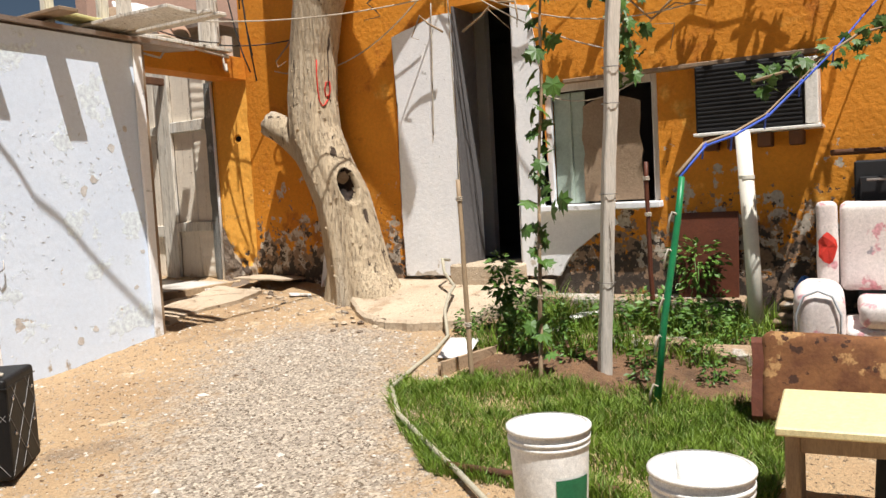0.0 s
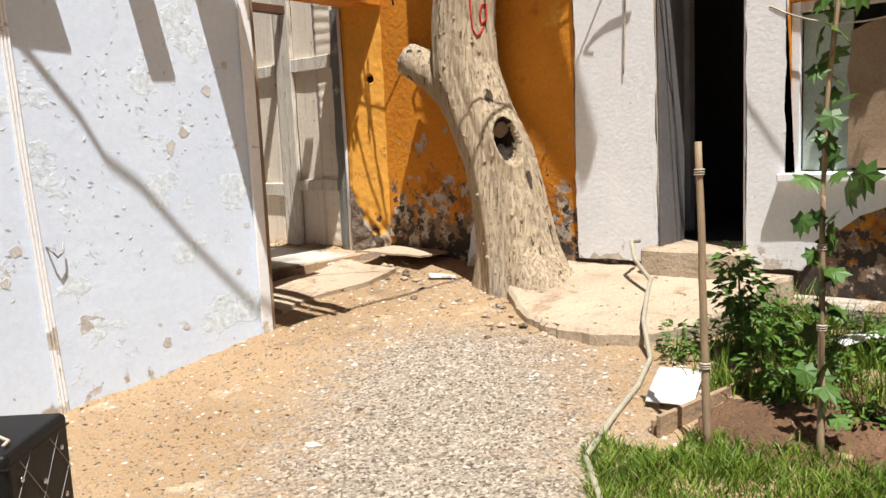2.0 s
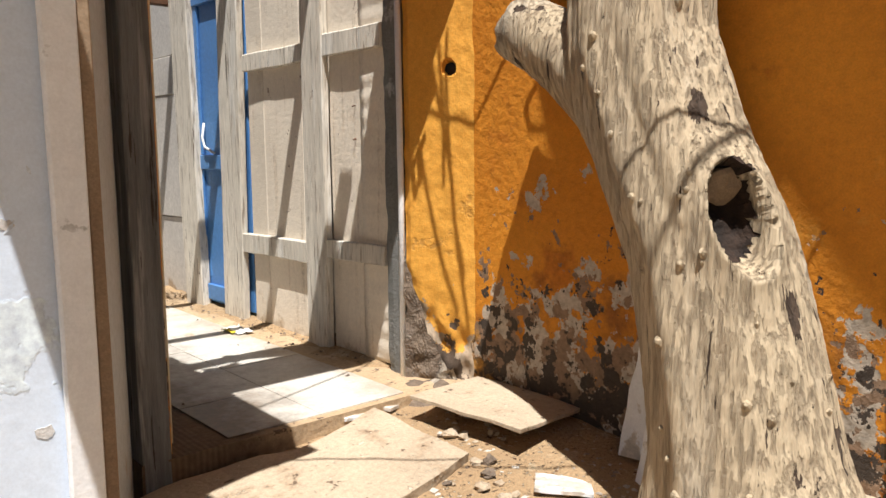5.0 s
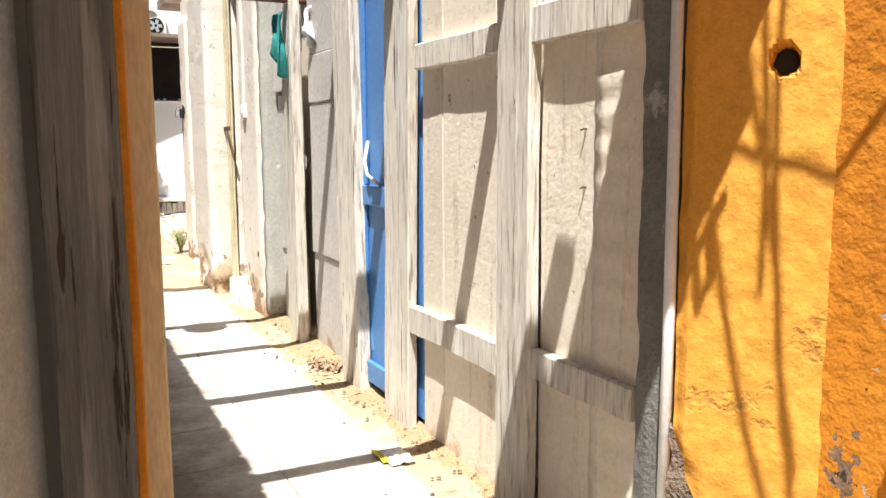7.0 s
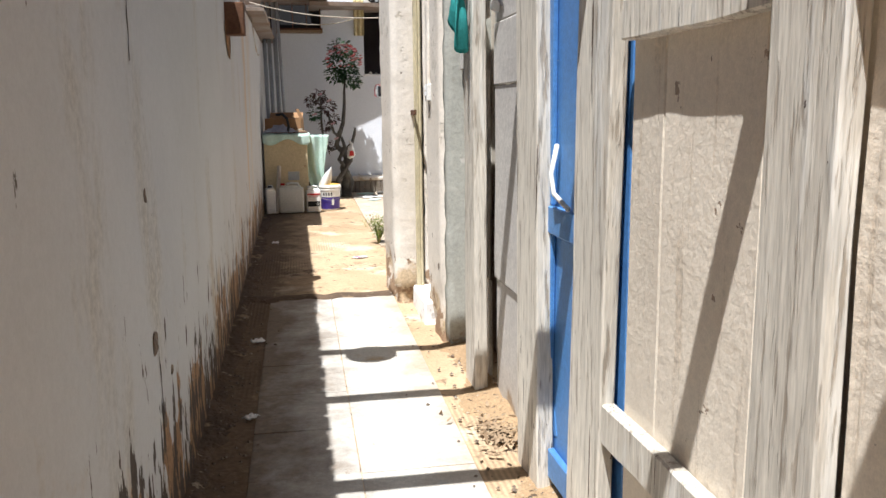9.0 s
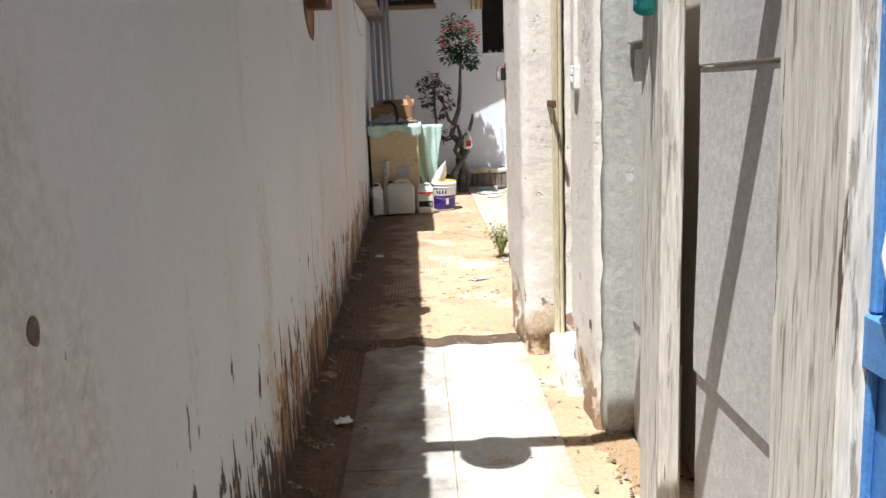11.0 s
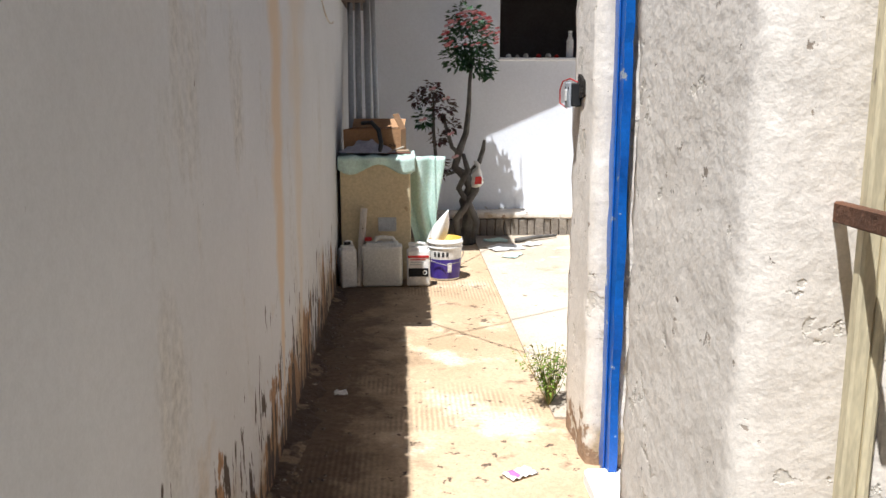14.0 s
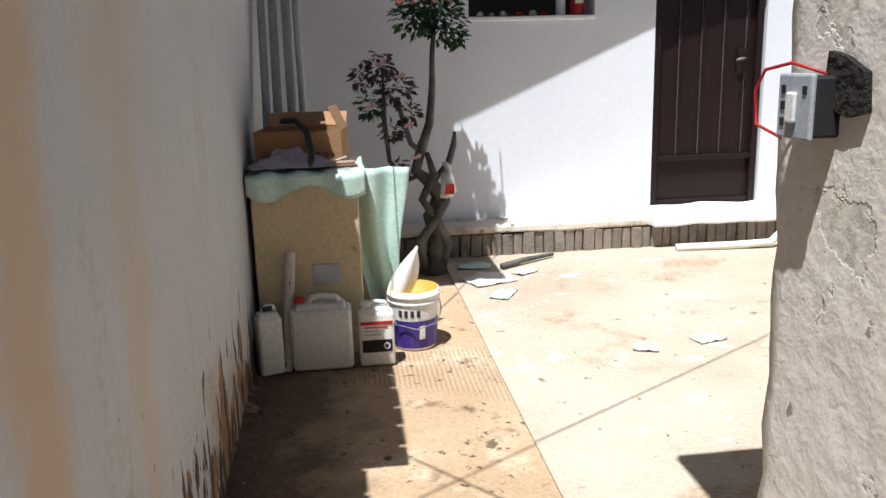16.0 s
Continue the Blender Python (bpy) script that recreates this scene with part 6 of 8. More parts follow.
part("strand", tube([(1.0, 5.05, 2.82), (1.5, 4.75, 3.6), (2.2, 4.45, 4.0), (2.53, 4.30, 3.955), (2.63, 4.17, 4.10), (2.68, 4.08, 4.17), (2.80, 4.01, 4.25), (2.97, 3.87, 4.36), (3.30, 3.70, 4.40), (4.2, 3.45, 4.50), (5.0, 3.35, 4.56), (5.50, 3.35, 4.52)], 0.012, 8), DARKCABLE, yc, "", True)
gc = thing("gate_cables", "pale cable loops hung on the gate lintel", "cable")
for pts in ([(4.58, 5.57, 2.94), (4.75, 5.55, 2.82), (4.95, 5.55, 2.80), (5.08, 5.56, 2.95)], [(4.6, 5.56, 2.96), (5.0, 5.52, 2.99), (5.3, 5.53, 2.96), (5.72, 5.50, 2.90)], [(5.05, 5.54, 2.98), (5.35, 5.50, 2.91), (5.70, 5.48, 2.88)], [(5.63, 5.49, 2.90), (5.64, 5.48, 2.76), (5.67, 5.48, 2.75), (5.67, 5.49, 2.82)]):
    part("strand", tube(pts, 0.010, 8), CABLE, gc, "", True)

# junk on the gate roof and the hut eave
rj = thing("gate_roof_boards", "weathered boards over the gate lintel", "board")
part("board", box(4.40, 5.76, 5.48, 5.86, 2.935, 2.965, 0.004), POSTWOOD, rj)
part("board", box(5.55, 5.68, 5.55, 5.70, 2.966, 3.5, 0.006), POSTWOOD, rj)
part("board", box(4.62, 4.74, 5.60, 5.66, 2.966, 3.42, 0.006), POSTWOOD, rj)
part("board", jitter(box(4.50, 5.60, 5.9, 6.0, 3.0, 3.06, 0.004), 0.02, 3), BLACK, rj)
RTILE = mat("terracotta_scrap", (0.42, 0.27, 0.19), (0.33, 0.2, 0.14), 5, 60, 0.9, 0.4, 40)
for x, y, z, a, mt, w, l in ((5.15, 5.70, 3.13, 20, RTILE, 0.30, 0.34), (5.32, 5.74, 3.25, 8, RTILE, 0.24, 0.30), (4.88, 5.66, 3.04, 40, WHITEWASH, 0.10, 0.26), (5.05, 5.85, 3.30, -15, WHITEWASH, 0.5, 0.10), (4.75, 5.75, 3.14, 10, TORNBOARD, 0.2, 0.3)):
    t = thing("roof_scrap", "broken tile or cloth scrap on the gate roof", "scrap", loc=(x, y, z - 0.06), rz=a, tilt=(55, 8))
    part("piece", jitter(sheet(8, 8, lambda u, v: (w * (u - 0.5), l * (v - 0.5), 0.05 * math.sin(u * 3.1)), 0.014), 0.02, 7, x), mt, t)
for x0, x1, ln, z in ((2.2, 2.98, 0.22, 2.765), (3.36, 3.50, 0.255, 2.772), (3.76, 4.02, 0.78, 2.768), (4.06, 4.10, 0.85, 2.775), (4.14, 4.22, 0.85, 2.77)):
    t = thing("eave_board", "weathered board jutting over the blue wall", "board", group="boards on the hut eave", loc=(0, 0, 0))
    part("plank", jitter(box(x0, x1, 4.90 - ln, 5.25, z + 0.03, z + 0.055, 0.004, cuts=2), 0.010, 4, x0), POSTWOOD if x0 > 3.5 else TORNBOARD, t)
for x, y in ((3.55, 5.05), (4.02, 5.08), (3.15, 5.1)):
    t = thing("roof_post", "short timber upright on the hut roof", "post")
    part("upright", box(x, x + 0.07, y, y + 0.06, 2.78, 3.6, 0.005), POSTWOOD, t)
YSHEET = mat("yellowed_foam", (0.62, 0.58, 0.25), (0.5, 0.46, 0.22), 6, 60, 0.8, 0.3)
t = thing("roof_foam", "yellowed foam sheet on the hut eave", "sheet")
part("sheet", jitter(box(3.45, 4.24, 4.86, 5.10, 2.835, 2.86, 0.006, cuts=4), 0.018, 5, 2), YSHEET, t)

# trim and latch of the blue wall
bt = thing("wall_batten", "pale ribbed batten on the blue wall", "batten", group="battens of the blue wall")
for k in range(3):
    part("rib", tube([(2.905 + 0.016 * k, 4.893, 0.42), (2.84 + 0.016 * k, 4.893, 1.6), (2.80 + 0.016 * k, 4.893, 2.72)], 0.008, 6), WHITEWASH, bt)
bt2 = thing("wall_batten", "pale timber edge batten on the blue wall", "batten", group="battens of the blue wall")
part("plank", jitter(box(4.105, 4.18, 4.875, 4.898, 0.50, 2.72, 0.005, cuts=4), 0.006, 5), WHITEWASH, bt2)
part("edge", jitter(box(4.181, 4.21, 4.885, 4.955, 0.50, 2.72, 0.004, cuts=5), 0.006, 9), TORNBOARD, bt2, "torn brown board edge")
lt = thing("wall_hook", "small iron hook on the blue wall", "hook")
part("hook", tube([(2.92, 4.90, 1.22), (2.93, 4.865, 1.20), (2.95, 4.86, 1.17), (2.98, 4.865, 1.19), (2.985, 4.87, 1.24)], 0.005, 6), STEEL, lt, "", True)
# bare wood where the blue coat has come off
patch("trim_bare_wood", [(2.20, 0.92), (2.60, 0.88), (2.64, 1.10), (2.60, 1.32), (2.52, 1.48), (2.35, 1.52), (2.20, 1.5)], 4.897, 0.0, POSTWOOD, "bare wood under the flaked blue coat", "x", 0.035, 0.03, 6)

UNDERCOAT = mat("grey_undercoat", (0.62, 0.61, 0.60), (0.50, 0.47, 0.44), 9, 60, 0.85, 0.4, 40)
CURL = mat("curled_paint", (0.66, 0.72, 0.80), (0.58, 0.64, 0.72), 6, 60, 0.6, 0.1)
rf = random.Random(17)
for k, (x, z, q) in enumerate(((3.86, 1.96, 0.05), (3.62, 1.66, 0.06), (3.70, 1.74, 0.045), (4.00, 2.10, 0.04), (4.02, 1.66, 0.025), (4.06, 1.20, 0.03), (2.60, 1.36, 0.06), (2.78, 1.22, 0.05), (2.72, 1.08, 0.04), (3.98, 0.95, 0.03), (3.50, 0.64, 0.05), (3.62, 0.70, 0.04))):
    q *= 0.65
    ring = [(x + q * math.cos(a) * rf.uniform(0.5, 1.1), z + q * 1.1 * math.sin(a) * rf.uniform(0.5, 1.1)) for a in [0.7 * i for i in range(9)]]
    patch("trim_flaked_paint", ring, 4.898, 0.0, UNDERCOAT, "flaked spot in the blue coat", "x", 0.014, 0.015, 20 + k)
vs, fs = [], []
for k in range(230):
    c = rf.choice(((3.55, 1.85), (3.75, 1.75), (3.3, 2.0), (2.6, 1.5), (2.75, 1.2), (3.2, 1.4), (3.9, 1.9), (3.0, 1.9)))
    x, z = c[0] + rf.gauss(0, 0.16), c[1] + rf.gauss(0, 0.17)
    if not (2.3 < x < 4.08 and 0.8 < z < 2.4):
        continue
    a, q = rf.uniform(0, 3.14), rf.uniform(0.004, 0.020)
    dx, dz, px, pz = math.cos(a) * q, math.sin(a) * q, -math.sin(a) * q * 0.35, math.cos(a) * q * 0.35
    b = len(vs)
    vs += [(x - dx, 4.899, z - dz), (x + px, 4.899, z + pz), (x + dx, 4.899, z + dz), (x - px, 4.899 - 0.16 * q, z - pz)]
    fs += [(b, b + 1, b + 3), (b + 1, b + 2, b + 3), (b, b + 3, b + 2)]
tagged(merged(vs, fs, "paint_flakes", CURL), "curled paint flakes on the blue wall", "paint flakes", "", "stuff")

# paint buckets
LABELGREEN = mat("green_label", (0.02, 0.16, 0.07), None, 6, 60, 0.5, 0.0)
PAINTWHITE = mat("dried_white_paint", (0.82, 0.81, 0.78), (0.74, 0.73, 0.70), 5, 50, 0.55, 0.25, 18)
def bucket(loc, r, h, tool=False, green=True):
    t = thing("paint_bucket", "white plastic paint bucket with dried paint", "bucket", group="paint buckets", loc=loc, rz=25)
    part("body", lathe([(0, 0), (r * 0.84, 0), (r * 0.86, 0.01), (r * 0.97, h * 0.80), (r * 0.97, h), (r * 0.94, h), (r * 0.90, h * 0.55), (0, h * 0.52)], 40), PAINTWHITE, t, "", True)
    for z, e in ((h * 0.985, 0.012), (h * 0.90, 0.008), (h * 0.85, 0.006)):
        part("rim", lathe([(r * 0.955, z - 0.008), (r * 0.97 + e, z - 0.006), (r * 0.97 + e, z + 0.006), (r * 0.955, z + 0.009)], 40), WHITEPLASTIC, t, "", True)
    if green:
        bm = bmesh.new()
        a = [[bm.verts.new((r * (0.885 + 0.085 * v / 4) * math.cos(q), r * (0.885 + 0.085 * v / 4) * math.sin(q), h * (0.12 + 0.12 * v + (0.02 * math.sin(v * 9 + i) if 0 < v < 4 else 0)))) for v in range(5)] for i, q in enumerate([-3.05 + 0.10 * k for k in range(11)])]
        for i in range(10):
            for v in range(4):
                bm.faces.new((a[i][v], a[i + 1][v], a[i + 1][v + 1], a[i][v + 1]))
        part("label", bm, LABELGREEN, t, "green printed label", True)
    if tool:
        part("trowel", tube([(-0.03, 0.06, h * 0.55), (-0.04, 0.06, h * 0.9), (-0.05, 0.07, h + 0.05)], [0.02, 0.017, 0.015], 10), PAINTWHITE, t, "paint-smeared stick", True)
    return t
bucket((2.64, 1.13, ground_z(2.64, 1.13) + 0.0), 0.145, 0.405)
bucket((2.40, 0.545, ground_z(2.4, 0.55) - 0.0), 0.150, 0.44, True, False)
bucket((2.06, 0.33, ground_z(2.06, 0.33) - 0.0), 0.150, 0.44, False, False)

# yellow table
TABLECREAM = mat("cream_yellow_laminate", (0.72, 0.62, 0.34), (0.66, 0.57, 0.31), 2, 40, 0.45, 0.05)
tb = thing("low_table", "cream yellow low table in the yard", "table", loc=(2.82, -0.11, ground_z(2.82, -0.1)), rz=4)
TH = 0.475
part("tabletop", box(-0.06, 0.46, -0.55, 0.50, TH - 0.03, TH, 0.006), TABLECREAM, tb)
for x in (0.0, 0.40):
    for y in (-0.49, 0.43):
        part("leg", box(x, x + 0.045, y, y + 0.045, 0, TH - 0.031, 0.004), STICKWOOD, tb)
part("apron", box(0.008, 0.028, -0.444, 0.429, TH - 0.10, TH - 0.031, 0.003), STICKWOOD, tb)
part("apron", box(0.412, 0.43, -0.444, 0.429, TH - 0.10, TH - 0.031, 0.003), STICKWOOD, tb)
# patterned mattress roll
BROWNCLOTH = mat("brown_patterned_cloth", (0.20, 0.085, 0.03), (0.11, 0.04, 0.016), 9, 70, 0.9, 0.4, 30, patches=(((0.36, 0.20, 0.08), 7, 0.56, 0.03, 0, 0, 0.0), ((0.05, 0.02, 0.01), 13, 0.60, 0.02, 0, 0, 0.0)))
mr = thing("floor_cushion", "brown patterned floor cushion leaning in the yard", "cushion", loc=(3.98, 0.10, ground_z(4.0, 0.1) + 0.01), rz=6, tilt=(0, 18))
bmc = box(-0.11, 0.11, -0.55, 0.52, 0.0, 0.44, 0.06, seg=4)
bmesh.ops.subdivide_edges(bmc, edges=[e for e in bmc.edges if e.calc_length() > 0.2], cuts=9, use_grid_fill=True)
part("cushion", jitter(bmc, 0.03, 4, 4), BROWNCLOTH, mr, "", True)
part("end_panel", jitter(box(-0.10, 0.10, 0.521, 0.533, 0.02, 0.41, 0.03, cuts=3), 0.012, 5), REDBROWN, mr, "dark red end cloth")
# floral armchair
FLORAL = mat("white_floral_cloth", (0.72, 0.66, 0.62), (0.68, 0.60, 0.58), 4, 60, 0.9, 0.15, 50, patches=(((0.62, 0.32, 0.34), 7, 0.58, 0.04, 0, 0, 0.0), ((0.35, 0.32, 0.34), 11, 0.64, 0.03, 0, 0, 0.0)))
sf = thing("floral_armchair", "white armchair with faded pink flower print", "armchair", loc=(4.75, -0.10, ground_z(4.8, 0)), rz=4)
def pad(x0, x1, y0, y1, z0, z1, r, amp=0.012, seed=0):
    bm = box(x0, x1, y0, y1, z0, z1, r, seg=5)
    bmesh.ops.subdivide_edges(bm, edges=[e for e in bm.edges if e.calc_length() > 0.15], cuts=5, use_grid_fill=True)
    return jitter(bm, amp, 4, seed)
part("seat_base", pad(0.0, 0.62, -0.355, 0.395, 0.05, 0.28, 0.03), FLORAL, sf, "", True)
part("seat_cushion", pad(-0.02, 0.48, -0.29, 0.33, 0.283, 0.42, 0.05, 0.015, 2), FLORAL, sf, "", True)
for y0, y1 in ((0.40, 0.66), (-0.62, -0.36)):
    part("armrest", pad(0.0, 0.60, y0, y1, 0.05, 0.50, 0.09, 0.012, 3), FLORAL, sf, "", True)
part("backrest", pad(0.46, 0.70, -0.42, 0.42, 0.425, 0.94, 0.045, 0.012, 5), FLORAL, sf, "", True)
part("back_wing", pad(0.44, 0.66, 0.425, 0.54, 0.45, 0.95, 0.035, 0.008, 6), FLORAL, sf, "", True)
part("piping", tube([(0.0, 0.43, 0.10), (-0.004, 0.42, 0.36), (-0.004, 0.46, 0.46), (-0.004, 0.53, 0.49), (-0.004, 0.60, 0.46), (-0.004, 0.64, 0.36), (0.0, 0.64, 0.10)], 0.007, 6), GREYPVC, sf, "grey piping", True)
part("red_flower", jitter(lathe([(0, 0.003), (0.035, 0.004), (0.05, 0.0), (0, -0.004)], 12, sx=1.9, m=Matrix.Translation((0.434, 0.48, 0.68)) @ Matrix.Rotation(radians(-90), 4, "Y")), 0.018, 22, 3), RED, sf, "red flower print on the wing")
for x in (0.04, 0.56):
    for y in (-0.45, 0.45):
        part("foot", box(x, x + 0.05, y, y + 0.05, 0.0, 0.06, 0.004), STICKWOOD, sf)
ub = thing("black_bag", "black bag pushed under the low table", "bag", loc=(3.05, -0.15, ground_z(3.05, -0.1)))
part("bag", jitter(box(-0.12, 0.16, -0.40, 0.26, 0, 0.34, 0.06, seg=3, cuts=2), 0.03, 6, 2), BLACK, ub, "", True)
part("strap", tube([(-0.10, -0.2, 0.30), (-0.13, -0.1, 0.36), (-0.10, 0.05, 0.30)], 0.010, 8), DARKCABLE, ub, "", True)
# blue cloth by the armchair, rubble heap, appliance behind
BLUECLOTH = mat("blue_plastic", (0.01, 0.12, 0.42), (0.01, 0.08, 0.3), 9, 60, 0.4, 0.2)
t = thing("blue_bag", "blue plastic bag tied to a stick", "bag", loc=(5.30, 0.55, 0.78))
part("bag", jitter(lathe([(0, -0.08), (0.05, -0.06), (0.07, 0.0), (0.05, 0.06), (0.02, 0.10), (0, 0.11)], 14), 0.03, 12, 3), BLUECLOTH, t, "", True)
part("stick", tube([(-0.02, 0.06, -0.32), (0.0, 0.0, 0.02)], 0.010, 8), STICKWOOD, t)
t = thing("cloth_heap", "heap of grey carpet scraps by the wall", "scrap", loc=(5.62, 0.62, ground_z(5.6, 0.6)))
for k in range(5):
    part("fold", jitter(box(-0.15 + 0.01 * k, 0.15 - 0.015 * k, -0.20, 0.17 - 0.02 * k, 0.055 * k, 0.055 * k + 0.05, 0.02, cuts=4), 0.025, 6, k), CONCRETE if k % 2 else TORNBOARD, t, "", True)
t = thing("old_stove", "black old oven standing against the house", "stove", loc=(5.80, 0.02, ground_z(5.8, 0)))
part("body", box(-0.2, 0.22, -0.3, 0.27, 0.0, 1.10, 0.012), BLACK, t)
part("door", box(-0.225, -0.201, -0.26, 0.24, 0.62, 1.0, 0.006), BLACK, t)
part("handle", tube([(-0.25, -0.2, 0.98), (-0.25, 0.2, 0.98)], 0.009, 8), STEEL, t, "steel bar handle")
part("pipe", tube([(-0.1, 0.40, 1.16), (0.05, 0.1, 1.16), (0.05, -0.2, 1.16)], 0.02, 8), RUST, t, "", True)
# black quilted stool
QUILT = mat("black_leatherette", (0.007, 0.007, 0.008), (0.010, 0.010, 0.010), 6, 80, 0.5, 0.12, 70, spec=0.2)
ot = thing("quilted_pouf", "black quilted leatherette pouf with silver studs", "pouf", loc=(2.13, 3.79, ground_z(2.15, 3.75)), rz=-50)
W, HT = 0.40, 0.46
part("body", box(-W / 2, W / 2, -W / 2, W / 2, 0, HT, 0.02, seg=3), QUILT, ot)
part("lid_seam", box(-W / 2 - 0.003, W / 2 + 0.003, -W / 2 - 0.003, W / 2 + 0.003, HT - 0.045, HT - 0.040, 0.001), QUILT, ot)
CHROME = mat("chrome_stud", (0.8, 0.8, 0.8), None, 8, 60, 0.15, 0.0, metal=1.0)
THREAD = mat("grey_thread", (0.28, 0.27, 0.26), None, 30, 60, 0.7, 0.0)
for face in (0, 1, 2, 3):
    R = Matrix.Rotation(radians(90 * face), 4, "Z")
    for i, a in enumerate((-0.13, 0.0, 0.13)):
        for z in ((0.30, 0.10) if i % 2 else (0.20, 0.36)):
            part("stud", lathe([(0, 0.009), (0.008, 0.006), (0.011, 0.0), (0.0, -0.002)], 12, m=R @ Matrix.Translation((a, -W / 2 - 0.002, z)) @ Matrix.Rotation(radians(90), 4, "X")), CHROME, ot, "", True)
    for a0, z0, a1, z1 in ((-0.19, 0.30, 0.06, 0.02), (-0.13, 0.42, 0.19, 0.02), (0.06, 0.42, 0.19, 0.27), (0.19, 0.30, -0.06, 0.02), (0.13, 0.42, -0.19, 0.02), (-0.06, 0.42, -0.19, 0.27)):
        part("stitching", tube([R @ Vector((a0, -W / 2 - 0.001, z0)), R @ Vector((a1, -W / 2 - 0.001, z1))], 0.0014, 4), THREAD, ot)
cd = thing("cord", "thin beige cord lying on the pouf", "cord", loc=(2.13, 3.79, ground_z(2.15, 3.75) + 0.464), rz=-50)
part("strand", tube([(-0.19, -0.02, 0.006), (-0.05, -0.06, 0.006), (0.10, -0.05, 0.006), (0.16, -0.10, 0.006), (0.165, -0.14, 0.006)], 0.006, 6), CABLE, cd, "", True)

# ---- the far yard ----
CABCREAM = mat("cream_fibre_panel", (0.62, 0.52, 0.33), (0.56, 0.47, 0.30), 2, 50, 0.6, 0.1, 40, patches=(((0.40, 0.30, 0.18), 9, 0.68, 0.03, 0, 0, 0.2),))
MINT = mat("mint_plastic_sheet", (0.50, 0.68, 0.60), (0.58, 0.73, 0.66), 8, 60, 0.45, 0.2, 30)
CARD = mat("brown_cardboard", (0.38, 0.22, 0.11), (0.32, 0.18, 0.09), 4, 60, 0.85, 0.1)
GREYBAG = mat("grey_plastic_bag", (0.36, 0.36, 0.42), (0.28, 0.28, 0.34), 9, 60, 0.4, 0.3, 30)
PURPLE = mat("purple_print", (0.05, 0.03, 0.22), (0.07, 0.04, 0.28), 5, 60, 0.45, 0.0)
OCHREPAINT = mat("ochre_paint", (0.60, 0.36, 0.05), None, 6, 60, 0.5, 0.0)
REDPRINT = mat("red_print", (0.50, 0.02, 0.02), None, 9, 60, 0.45, 0.0)
MILKY = mat("milky_plastic", (0.70, 0.70, 0.66), (0.62, 0.62, 0.58), 5, 60, 0.4, 0.04)
ROSELEAF = mat("dark_rose_leaf", (0.025, 0.075, 0.035), (0.05, 0.11, 0.04), 12, 60, 0.45, 0.0)
PURPLELEAF = mat("dusky_red_leaf", (0.10, 0.035, 0.045), (0.05, 0.05, 0.03), 14, 60, 0.5, 0.0)
ROSERED = mat("rose_petals", (0.55, 0.05, 0.07), (0.68, 0.36, 0.36), 20, 60, 0.6, 0.0)
PETALPALE = mat("pale_petals", (0.68, 0.50, 0.50), (0.60, 0.25, 0.3), 20, 60, 0.6, 0.0)
BARK = mat("dark_bark", (0.17, 0.16, 0.145), (0.075, 0.07, 0.065), 9, 60, 0.9, 1.0, 40)
fz = floor_z(15.2)

# block footing and doorstep
ft = thing("wall_footing", "rough dark brick footing under the white wall", "footing", kind="structure")
rnd = random.Random(2)
x = 4.72
while x < 9.5:
    w = rnd.uniform(0.060, 0.088)
    part("brick", jitter(box(x + 0.004, x + w - 0.004, 16.885 + rnd.uniform(-0.012, 0.010), END + 0.01, 0.93, 1.122 + rnd.uniform(-0.010, 0.006), 0.006, cuts=1), 0.007, 15, x), BLOCK, ft)
    x += w
solo("footing_mortar", box(4.70, 9.6, 16.905, END + 0.006, 0.92, 1.115), MUD, "crumbled mortar between the footing bricks", "ledge", "structure")
solo("footing_cap", jitter(box(4.70, 7.30, 16.88, END + 0.004, 1.128, 1.185, 0.014, cuts=7), 0.016, 7, 2), PILLARWHITE, "rough lime cap on the footing", "ledge", "structure")
solo("door_doorstep", jitter(box(7.302, 8.45, 16.80, END + 0.02, 1.128, 1.222, 0.014, cuts=6), 0.016, 6, 7), WHITEWASH, "whitewashed broken doorstep", "step", "structure")
dp2 = thing("floor_pipe", "pale plastic pipe along the footing", "pipe")
part("pipe", tube([(7.45, 16.74, floor_z(16.7) + 0.03), (7.85, 16.70, floor_z(16.7) + 0.035), (8.12, 16.68, floor_z(16.7) + 0.045), (8.22, 16.70, floor_z(16.7) + 0.12)], 0.028, 12), PVC, dp2, "", True)

# brown steel door
sd2 = thing("steel_door", "dark brown steel door with pressed ribs, shut", "door")
part("leaf", box(7.408, 8.226, END + 0.06, END + 0.10, 1.217, 3.43, 0.004), BROWNDOOR, sd2)
for xx in (7.408, 8.177):
    part("frame", box(xx, xx + 0.045, END + 0.02, END + 0.059, 1.217, 3.43, 0.004), BROWNDOOR, sd2)
part("kick_rail", box(7.458, 8.175, END + 0.025, END + 0.059, 1.544, 1.582, 0.003), BROWNDOOR, sd2)
part("kick_rail", box(7.458, 8.175, END + 0.035, END + 0.059, 1.219, 1.255, 0.003), BROWNDOOR, sd2)
for k in range(4):
    xx = 7.604 + 0.169 * k
    part("rib", box(xx, xx + 0.02, END + 0.042, END + 0.059, 1.588, 3.419, 0.004), BROWNDOOR, sd2)
    part("weld_bead", box(xx - 0.006, xx - 0.001, END + 0.05, END + 0.059, 1.588, 3.419, 0.001), STEEL, sd2)
lk = part("lock_plate", box(8.04, 8.106, END + 0.036, END + 0.058, 2.165, 2.34, 0.004), BROWNDOOR, sd2)
